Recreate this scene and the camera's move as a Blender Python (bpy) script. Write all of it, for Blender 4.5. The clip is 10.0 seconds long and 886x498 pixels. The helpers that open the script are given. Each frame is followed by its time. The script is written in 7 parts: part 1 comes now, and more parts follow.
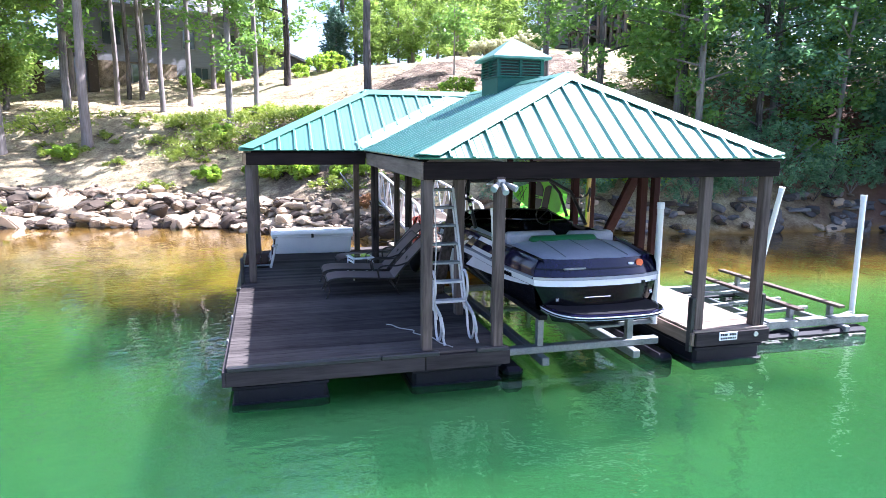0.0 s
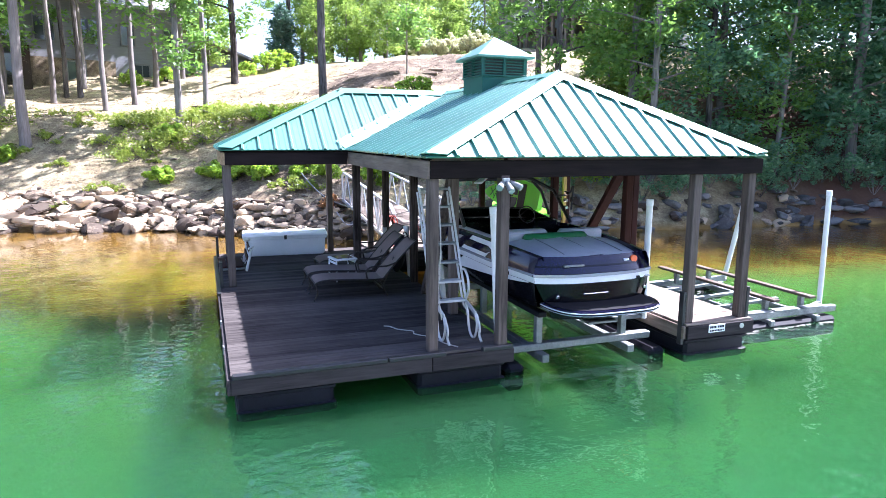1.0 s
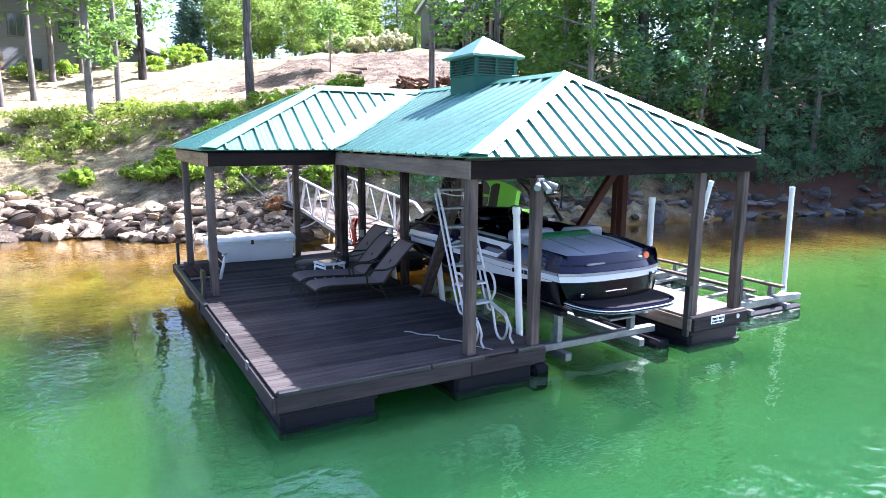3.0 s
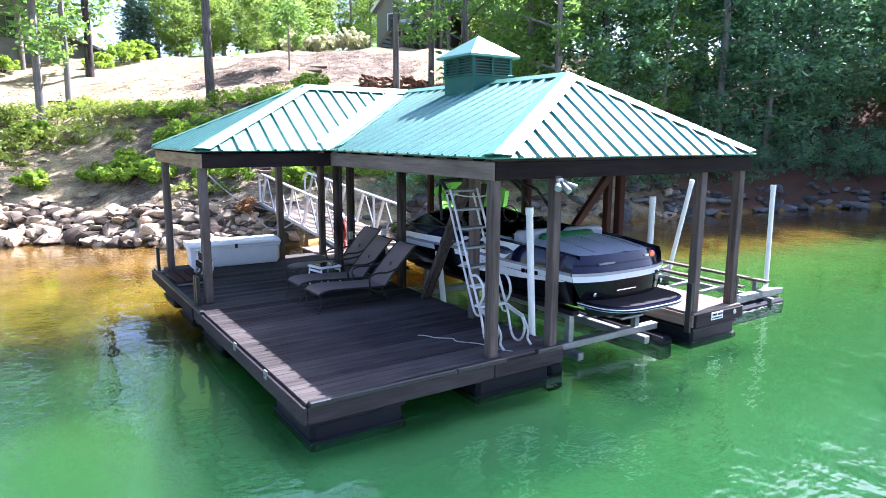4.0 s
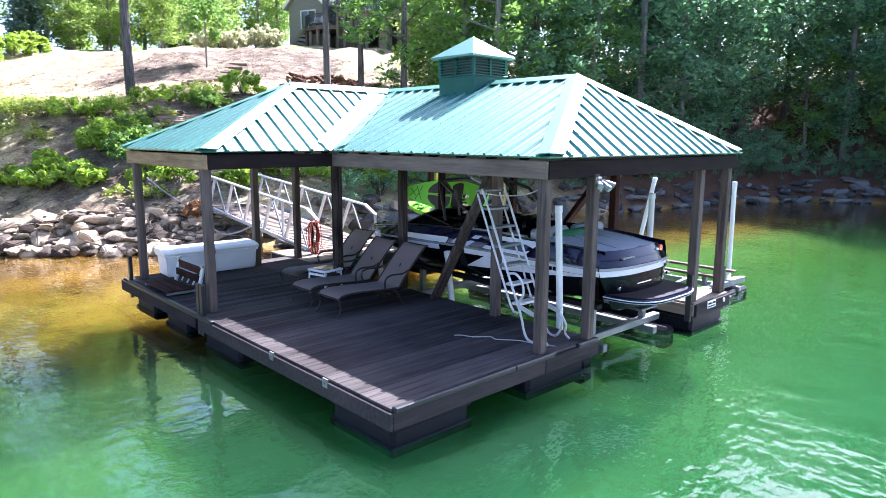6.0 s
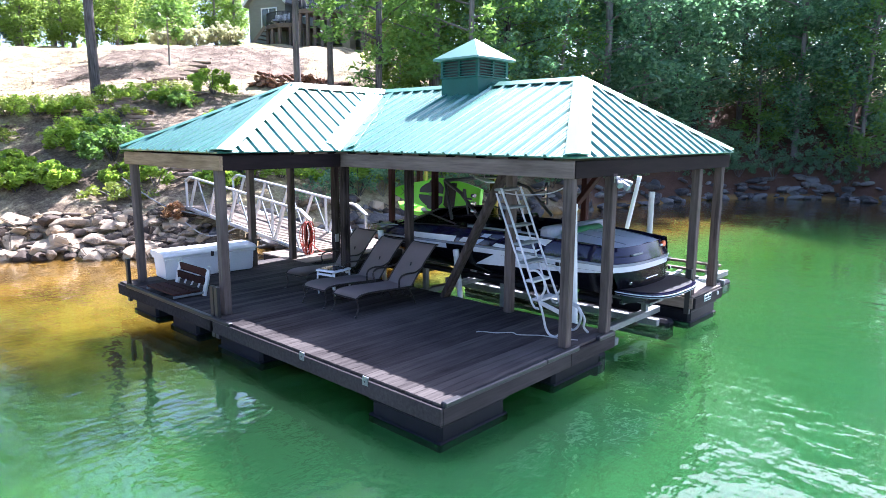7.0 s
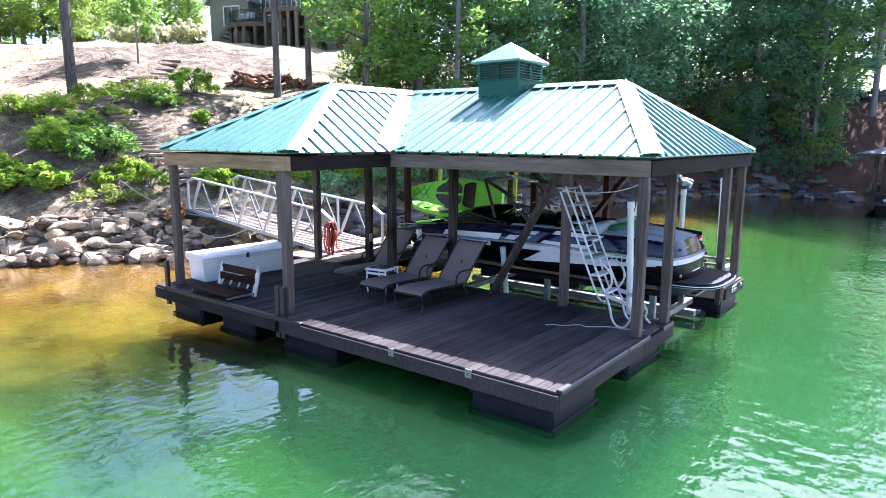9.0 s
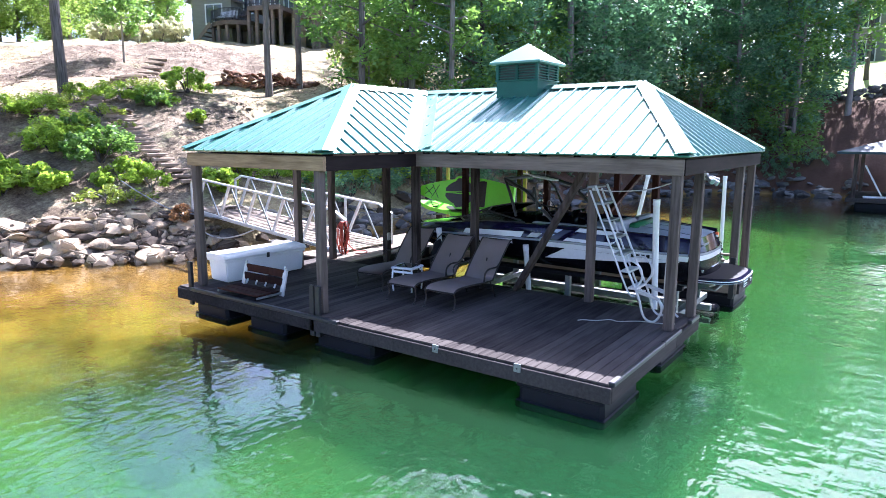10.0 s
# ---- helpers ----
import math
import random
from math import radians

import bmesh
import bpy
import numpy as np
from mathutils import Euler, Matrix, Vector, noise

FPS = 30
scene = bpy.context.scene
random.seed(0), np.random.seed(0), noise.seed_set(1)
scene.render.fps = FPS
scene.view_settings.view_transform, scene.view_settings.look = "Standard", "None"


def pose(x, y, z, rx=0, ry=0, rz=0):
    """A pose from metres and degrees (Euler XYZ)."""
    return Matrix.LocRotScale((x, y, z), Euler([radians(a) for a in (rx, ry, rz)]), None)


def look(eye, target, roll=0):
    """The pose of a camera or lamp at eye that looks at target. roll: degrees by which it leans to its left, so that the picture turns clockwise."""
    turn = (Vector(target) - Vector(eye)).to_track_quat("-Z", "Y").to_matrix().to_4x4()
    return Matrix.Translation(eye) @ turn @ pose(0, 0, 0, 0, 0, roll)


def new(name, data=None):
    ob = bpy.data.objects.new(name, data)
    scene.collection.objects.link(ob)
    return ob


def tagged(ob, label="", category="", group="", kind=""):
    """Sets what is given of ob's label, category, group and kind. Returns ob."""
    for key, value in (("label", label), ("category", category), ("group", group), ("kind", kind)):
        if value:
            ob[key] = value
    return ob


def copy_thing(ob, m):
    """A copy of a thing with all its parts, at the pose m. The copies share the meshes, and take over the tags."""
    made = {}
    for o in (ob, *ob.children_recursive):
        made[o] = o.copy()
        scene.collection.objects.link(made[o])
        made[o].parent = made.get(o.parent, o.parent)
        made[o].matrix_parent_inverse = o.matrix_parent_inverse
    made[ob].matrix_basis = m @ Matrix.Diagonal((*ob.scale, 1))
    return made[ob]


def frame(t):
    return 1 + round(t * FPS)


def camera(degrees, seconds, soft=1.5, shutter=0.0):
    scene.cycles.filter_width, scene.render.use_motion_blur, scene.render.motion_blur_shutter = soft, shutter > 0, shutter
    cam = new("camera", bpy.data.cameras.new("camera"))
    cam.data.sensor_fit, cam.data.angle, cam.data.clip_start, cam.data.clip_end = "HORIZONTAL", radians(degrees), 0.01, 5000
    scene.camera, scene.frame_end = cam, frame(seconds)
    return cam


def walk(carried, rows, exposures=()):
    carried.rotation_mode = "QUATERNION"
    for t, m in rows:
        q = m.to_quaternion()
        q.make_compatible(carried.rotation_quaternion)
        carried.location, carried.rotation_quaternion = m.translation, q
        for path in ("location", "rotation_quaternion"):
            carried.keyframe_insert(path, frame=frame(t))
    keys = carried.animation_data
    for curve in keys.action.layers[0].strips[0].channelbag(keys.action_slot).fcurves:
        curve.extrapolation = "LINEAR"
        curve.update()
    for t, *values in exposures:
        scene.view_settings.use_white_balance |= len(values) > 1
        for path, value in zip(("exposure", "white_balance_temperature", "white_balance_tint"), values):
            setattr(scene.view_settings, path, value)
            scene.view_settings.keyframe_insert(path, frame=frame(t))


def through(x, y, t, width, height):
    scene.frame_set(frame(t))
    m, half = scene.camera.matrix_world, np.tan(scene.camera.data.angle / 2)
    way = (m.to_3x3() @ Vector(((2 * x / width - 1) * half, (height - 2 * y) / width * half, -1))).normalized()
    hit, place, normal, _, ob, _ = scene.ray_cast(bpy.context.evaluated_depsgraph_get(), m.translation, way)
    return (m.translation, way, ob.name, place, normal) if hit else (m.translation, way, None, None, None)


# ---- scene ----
cam = camera(68.5, 10.0, 0.5)
PATH = [
    (0, (0.613, -8.174, 3.381), (1.122, -6.269, 3.043), 0.4),
    (0.5, (0.223, -8.043, 3.371), (0.815, -6.162, 3.035), 0.3),
    (1, (-0.169, -7.868, 3.365), (0.509, -6.017, 3.027), 0.3),
    (1.5, (-0.565, -7.653, 3.344), (0.194, -5.833, 3.007), 0.3),
    (2, (-0.963, -7.429, 3.34), (-0.137, -5.639, 3.003), 0.4),
    (2.5, (-1.333, -7.197, 3.345), (-0.444, -5.438, 3.008), 0.4),
    (4, (-2.453, -6.35, 3.368), (-1.362, -4.709, 3.029), 0.3),
    (4.5, (-2.801, -6.031, 3.344), (-1.645, -4.435, 3.006), 0.3),
    (5, (-3.169, -5.729, 3.331), (-1.948, -4.181, 2.995), 0.3),
    (5.5, (-3.587, -5.424, 3.339), (-2.305, -3.926, 3.003), 0.3),
    (7, (-4.852, -4.549, 3.366), (-3.411, -3.205, 3.028), 0.3),
    (7.5, (-5.252, -4.25, 3.377), (-3.771, -2.95, 3.037), 0.2),
    (8, (-5.602, -3.933, 3.374), (-4.094, -2.664, 3.036), 0.3),
    (8.5, (-5.955, -3.613, 3.361), (-4.423, -2.372, 3.025), 0.4),
    (9, (-6.314, -3.304, 3.359), (-4.762, -2.088, 3.023), 0.3),
    (9.5, (-6.667, -2.986, 3.367), (-5.092, -1.801, 3.028), 0.3),
    (10, (-7.028, -2.656, 3.374), (-5.428, -1.504, 3.035), 0.2),
]
walk(cam, [(t, look(eye, target, roll)) for t, eye, target, roll in PATH],
     exposures=[(0.0, 2.5, 5450, 25), (10.0, 2.5, 5450, 25)])

# ---- world, sun, exposure ----
SUN_DIR = Vector((0.84, 0.10, 1.0)).normalized()      # towards the sun
world = bpy.data.worlds.new("sky")
scene.world = world
world.use_nodes = True
wt = world.node_tree
sky = wt.nodes.new("ShaderNodeTexSky")
sky.sky_type, sky.sun_disc = "NISHITA", False
sky.sun_elevation = math.asin(SUN_DIR.z)
sky.sun_rotation = math.atan2(SUN_DIR.x, SUN_DIR.y)
sky.dust_density, sky.air_density = 2.5, 1.0
wt.links.new(sky.outputs[0], wt.nodes["Background"].inputs[0])
wt.nodes["Background"].inputs[1].default_value = 0.08
sun = new("sun", bpy.data.lights.new("sun", "SUN"))
sun.data.energy, sun.data.angle, sun.data.color = 5.3, radians(0.53), (1.0, 0.95, 0.86)
sun.matrix_world = look(SUN_DIR * 60, (0, 0, 0))


# ---- materials ----
def material(name, build):
    m = bpy.data.materials.new(name)
    m.use_nodes = True
    nt = m.node_tree
    bsdf = nt.nodes["Principled BSDF"]
    build(nt, bsdf)
    return m


def link(nt, a, b):
    nt.links.new(a, b)


def coords(nt, kind="Object", scale=(1, 1, 1)):
    c = nt.nodes.new("ShaderNodeTexCoord")
    mp = nt.nodes.new("ShaderNodeMapping")
    mp.inputs["Scale"].default_value = scale
    link(nt, c.outputs[kind], mp.inputs["Vector"])
    return mp.outputs[0]


def world_coords(nt, scale=(1, 1, 1)):
    c = nt.nodes.new("ShaderNodeNewGeometry")
    mp = nt.nodes.new("ShaderNodeMapping")
    mp.inputs["Scale"].default_value = scale
    link(nt, c.outputs["Position"], mp.inputs["Vector"])
    return mp.outputs[0]


def noise_tex(nt, vec, scale, detail=4.0, rough=0.55):
    n = nt.nodes.new("ShaderNodeTexNoise")
    n.inputs["Scale"].default_value, n.inputs["Detail"].default_value, n.inputs["Roughness"].default_value = scale, detail, rough
    link(nt, vec, n.inputs["Vector"])
    return n.outputs["Fac"]


def ramp(nt, fac, stops):
    r = nt.nodes.new("ShaderNodeValToRGB")
    el = r.color_ramp.elements
    while len(el) < len(stops):
        el.new(0.5)
    for e, (p, c) in zip(el, stops):
        e.position = p
        e.color = (*c, 1) if len(c) == 3 else c
    link(nt, fac, r.inputs[0])
    return r.outputs[0]


def math_node(nt, op, a, b=None):
    n = nt.nodes.new("ShaderNodeMath")
    n.operation = op
    for i, v in enumerate((a, b)):
        if v is None:
            continue
        if isinstance(v, (int, float)):
            n.inputs[i].default_value = v
        else:
            link(nt, v, n.inputs[i])
    return n.outputs[0]


def mix_rgb(nt, fac, a, b, mode="MIX"):
    n = nt.nodes.new("ShaderNodeMix")
    n.data_type, n.blend_type = "RGBA", mode
    for i, v in ((0, fac), (6, a), (7, b)):
        if isinstance(v, (int, float)):
            n.inputs[i].default_value = v
        elif isinstance(v, tuple):
            n.inputs[i].default_value = (*v, 1)
        else:
            link(nt, v, n.inputs[i])
    return n.outputs[2]


def bump(nt, bsdf, height, strength, distance):
    b = nt.nodes.new("ShaderNodeBump")
    b.inputs["Strength"].default_value, b.inputs["Distance"].default_value = strength, distance
    link(nt, height, b.inputs["Height"])
    link(nt, b.outputs[0], bsdf.inputs["Normal"])


def rough_metal(bsdf, rough, metal=0.0, spec=0.5):
    bsdf.inputs["Roughness"].default_value, bsdf.inputs["Metallic"].default_value = rough, metal
    bsdf.inputs["Specular IOR Level"].default_value = spec


def varied(name, lo, hi, rough, metal=0.0, scale=(1, 1, 1), size=3.0, bump_height=0.0, fine=40.0, spec=0.5, per_object=0.0, space="Object"):
    """Two scales of variation between two colours, with an optional fine relief."""
    def build(nt, b):
        v = coords(nt, space, scale)
        f = math_node(nt, "ADD", math_node(nt, "MULTIPLY", noise_tex(nt, v, size, 5), 0.6), math_node(nt, "MULTIPLY", noise_tex(nt, v, fine, 3), 0.4))
        if per_object:
            info = nt.nodes.new("ShaderNodeObjectInfo")
            f = math_node(nt, "ADD", f, math_node(nt, "MULTIPLY", math_node(nt, "SUBTRACT", info.outputs["Random"], 0.5), per_object))
        link(nt, ramp(nt, f, [(0.3, lo), (0.7, hi)]), b.inputs["Base Color"])
        rough_metal(b, rough, metal, spec)
        if bump_height:
            bump(nt, b, f, 0.6, bump_height)
    return material(name, build)


def wood(name, dark, light, along, rough=0.78, per_object=0.3, gloss=0.10):
    """Weathered timber, grain along one axis of the world."""
    sc = [9.0, 9.0, 9.0]
    sc[along] = 0.7
    def build(nt, b):
        v = world_coords(nt, tuple(sc))
        info = nt.nodes.new("ShaderNodeObjectInfo")
        f = math_node(nt, "ADD", math_node(nt, "MULTIPLY", noise_tex(nt, v, 2.2, 6, 0.65), 0.65), math_node(nt, "MULTIPLY", noise_tex(nt, world_coords(nt), 0.9, 3), 0.35))
        f = math_node(nt, "ADD", f, math_node(nt, "MULTIPLY", math_node(nt, "SUBTRACT", info.outputs["Random"], 0.5), per_object))
        link(nt, ramp(nt, f, [(0.28, dark), (0.72, light)]), b.inputs["Base Color"])
        rough_metal(b, rough, spec=gloss)
        bump(nt, b, f, 0.5, 0.006)
    return material(name, build)


def leaf_material(name, dark, mid, light, through_colour, through=0.35):
    def build(nt, b):
        g = nt.nodes.new("ShaderNodeNewGeometry")
        big = noise_tex(nt, world_coords(nt), 0.5, 2)
        f = math_node(nt, "ADD", math_node(nt, "MULTIPLY", g.outputs["Random Per Island"], 0.6), math_node(nt, "MULTIPLY", big, 0.4))
        col = ramp(nt, f, [(0.15, dark), (0.5, mid), (0.85, light)])
        link(nt, col, b.inputs["Base Color"])
        rough_metal(b, 0.45, spec=0.5)
        tr = nt.nodes.new("ShaderNodeBsdfTranslucent")
        link(nt, mix_rgb(nt, 0.5, col, through_colour), tr.inputs[0])
        mx = nt.nodes.new("ShaderNodeMixShader")
        mx.inputs[0].default_value = through
        out = nt.nodes["Material Output"]
        link(nt, b.outputs[0], mx.inputs[1])
        link(nt, tr.outputs[0], mx.inputs[2])
        link(nt, mx.outputs[0], out.inputs[0])
    return material(name, build)


def plain(name, colour, rough, metal=0.0, spec=0.5):
    return varied(name, tuple(c * 0.88 for c in colour), tuple(min(1, c * 1.06) for c in colour), rough, metal, size=2.0, fine=25, spec=spec)


def roof_build(nt, b):
    v = world_coords(nt)
    f = math_node(nt, "ADD", math_node(nt, "MULTIPLY", noise_tex(nt, v, 0.8, 4), 0.6), math_node(nt, "MULTIPLY", noise_tex(nt, v, 14, 4), 0.4))
    link(nt, ramp(nt, f, [(0.3, (0.020, 0.155, 0.103)), (0.7, (0.043, 0.235, 0.165))]), b.inputs["Base Color"])
    link(nt, ramp(nt, f, [(0.3, (0.36, 0.36, 0.36)), (0.7, (0.50, 0.50, 0.50))]), b.inputs["Roughness"])
    b.inputs["Coat Weight"].default_value, b.inputs["Coat Roughness"].default_value, b.inputs["Coat IOR"].default_value = 1.0, 0.42, 1.9
    b.inputs["Metallic"].default_value = 0.35
    bump(nt, b, noise_tex(nt, v, 5, 2), 0.2, 0.005)


M_ROOF = material("green_roof_metal", roof_build)
# same deck timber twice: roof shade in this colour, sunlight in the next
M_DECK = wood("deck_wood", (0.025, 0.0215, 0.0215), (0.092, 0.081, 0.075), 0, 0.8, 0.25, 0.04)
M_DECK_LIT = wood("lit_deck_wood", (0.13, 0.105, 0.085), (0.30, 0.25, 0.205), 0)
M_POST = wood("post_wood", (0.012, 0.009, 0.008), (0.150, 0.120, 0.105), 2)
# beam wood along x: dark brown taken near black, shade put into it
M_BEAM_X = wood("beam_wood_dark_shaded", (0.005, 0.0035, 0.0035), (0.022, 0.015, 0.014), 0)
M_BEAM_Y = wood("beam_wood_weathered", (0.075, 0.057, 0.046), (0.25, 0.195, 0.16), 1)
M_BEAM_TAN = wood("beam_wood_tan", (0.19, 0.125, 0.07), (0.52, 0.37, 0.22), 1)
M_FASCIA = wood("fascia_wood", (0.010, 0.009, 0.010), (0.062, 0.055, 0.056), 0, 0.8, 0.3, 0.08)
M_REDWOOD = wood("stained_wood", (0.014, 0.006, 0.005), (0.050, 0.020, 0.015), 2)
M_YELLOWPINE = wood("new_pine", (0.34, 0.24, 0.07), (0.52, 0.40, 0.14), 2)
M_FLOAT = varied("float_plastic", (0.003, 0.003, 0.007), (0.009, 0.010, 0.018), 0.6, size=1.5, bump_height=0.004, spec=0.2)
M_BLACK = varied("black_metal", (0.010, 0.010, 0.012), (0.025, 0.025, 0.028), 0.4, size=4)
M_WHITE = varied("white_plastic", (0.66, 0.68, 0.70), (0.82, 0.83, 0.84), 0.4, size=2.0, bump_height=0.002)
M_PVC = varied("white_pipe", (0.60, 0.60, 0.58), (0.82, 0.82, 0.80), 0.35, size=3.0, scale=(1, 1, 0.3))
M_ALU = varied("aluminium", (0.50, 0.51, 0.53), (0.72, 0.73, 0.75), 0.38, 0.85, size=4.0)
M_ALU_WHITE = varied("painted_aluminium", (0.40, 0.41, 0.42), (0.62, 0.62, 0.62), 0.42, 0.25, size=3.0)
M_GALV = varied("galvanised_steel", (0.12, 0.135, 0.14), (0.27, 0.29, 0.29), 0.5, 0.5, size=5.0)
M_SLING = varied("woven_sling", (0.25, 0.20, 0.18), (0.36, 0.29, 0.265), 0.8, size=2.0, fine=180, bump_height=0.002)
M_BRONZE = varied("bronze_frame", (0.02, 0.016, 0.014), (0.05, 0.04, 0.035), 0.45, 0.4, size=5)
M_HULL = plain("black_gelcoat", (0.004, 0.004, 0.006), 0.15, spec=0.3)
M_NAVY = plain("navy_gelcoat", (0.007, 0.006, 0.026), 0.10, spec=0.45)
M_GELWHITE = plain("white_gelcoat", (0.70, 0.72, 0.75), 0.18)
M_SILVER = plain("silver_gelcoat", (0.33, 0.36, 0.41), 0.22, 0.3)
M_VINYL = varied("grey_vinyl", (0.32, 0.34, 0.40), (0.46, 0.48, 0.54), 0.5, size=3, bump_height=0.003)
M_VINYL_GREEN = plain("green_vinyl", (0.015, 0.16, 0.05), 0.5)
M_LIME = plain("lime_foam_board", (0.20, 0.75, 0.02), 0.4)
M_RUBBER = varied("deck_rubber", (0.004, 0.004, 0.007), (0.010, 0.010, 0.014), 0.7, size=4, spec=0.2)
M_ORANGE = plain("orange_decal", (0.85, 0.16, 0.04), 0.4)
M_RED = plain("red_cord", (0.45, 0.07, 0.04), 0.6)
M_ROPE = plain("pale_rope", (0.45, 0.43, 0.40), 0.8)
M_CHROME = plain("chrome", (0.75, 0.76, 0.78), 0.12, 1.0)
M_BARK = wood("bark", (0.028, 0.024, 0.023), (0.27, 0.24, 0.225), 2, 0.9, 0.35)
M_BARK_PALE = wood("pale_bark", (0.11, 0.092, 0.082), (0.31, 0.27, 0.245), 2, 0.9, 0.25)
M_LEAF_DARK = leaf_material("forest_leaves", (0.028, 0.082, 0.052), (0.082, 0.185, 0.108), (0.23, 0.36, 0.190), (0.26, 0.54, 0.19), 0.46)
M_LEAF = leaf_material("hardwood_leaves", (0.035, 0.085, 0.02), (0.085, 0.18, 0.04), (0.18, 0.30, 0.07), (0.34, 0.58, 0.09), 0.5)
M_LEAF_BRIGHT = leaf_material("young_leaves", (0.05, 0.115, 0.018), (0.115, 0.21, 0.032), (0.23, 0.33, 0.07), (0.50, 0.66, 0.12), 0.5)
M_STRAW = leaf_material("pampas_blades", (0.40, 0.42, 0.22), (0.58, 0.58, 0.36), (0.75, 0.72, 0.50), (0.7, 0.7, 0.4), 0.4)
M_STRAW_DRY = leaf_material("dry_grass_blades", (0.18, 0.08, 0.03), (0.34, 0.17, 0.07), (0.50, 0.32, 0.16), (0.5, 0.3, 0.12), 0.3)
M_LEAF_GOLD = leaf_material("ground_cover_leaves", (0.07, 0.12, 0.012), (0.16, 0.22, 0.03), (0.30, 0.34, 0.06), (0.5, 0.6, 0.08), 0.4)
M_LEAF_SHRUB = leaf_material("shrub_leaves", (0.06, 0.14, 0.015), (0.18, 0.31, 0.03), (0.33, 0.46, 0.06), (0.62, 0.82, 0.08), 0.5)
M_LEAF_BLUE = leaf_material("conifer_needles", (0.035, 0.08, 0.06), (0.07, 0.14, 0.105), (0.14, 0.22, 0.16), (0.08, 0.2, 0.1), 0.2)
M_STONE = varied("bank_stone", (0.052, 0.035, 0.022), (0.40, 0.31, 0.205), 0.85, size=2.5, fine=18, bump_height=0.04, per_object=0.75)
M_DARKSTONE = varied("far_bank_stone", (0.055, 0.052, 0.050), (0.19, 0.18, 0.17), 0.85, size=2.5, fine=18, bump_height=0.03, per_object=0.5)
M_REDSTONE = varied("red_stone", (0.10, 0.045, 0.025), (0.30, 0.16, 0.10), 0.9, size=3, fine=20, bump_height=0.03, per_object=0.4)
M_TIMBER = varied("step_timber", (0.16, 0.11, 0.075), (0.36, 0.27, 0.19), 0.85, size=3, per_object=0.3)
M_SIDING = varied("grey_siding", (0.14, 0.145, 0.16), (0.20, 0.206, 0.225), 0.7, scale=(1, 1, 6), size=2)
M_SIDING_TAN = varied("olive_siding", (0.165, 0.165, 0.14), (0.23, 0.225, 0.195), 0.7, scale=(1, 1, 6), size=2)
M_TRIM = plain("white_trim", (0.72, 0.72, 0.70), 0.5)
M_TRIM_DARK = plain("slate_trim", (0.14, 0.14, 0.145), 0.5)
M_SHINGLE = varied("roof_shingle", (0.16, 0.155, 0.15), (0.30, 0.29, 0.28), 0.85, size=5, bump_height=0.01)
M_CANOPY = plain("blue_roof_metal", (0.030, 0.055, 0.075), 0.6, spec=0.3)
# the roof's own green on the cupola, darkened to hold its shade
M_CUPOLA = varied("cupola_green_shaded", (0.009, 0.070, 0.053), (0.016, 0.105, 0.080), 0.5, size=3, spec=0.3)


def litter_build(nt, b):
    g = nt.nodes.new("ShaderNodeNewGeometry")
    link(nt, ramp(nt, g.outputs["Random Per Island"], [(0.0, (0.03, 0.018, 0.012)), (0.5, (0.14, 0.085, 0.05)), (1.0, (0.42, 0.33, 0.22))]), b.inputs["Base Color"])
    rough_metal(b, 0.85)


M_LITTER = material("leaf_litter", litter_build)


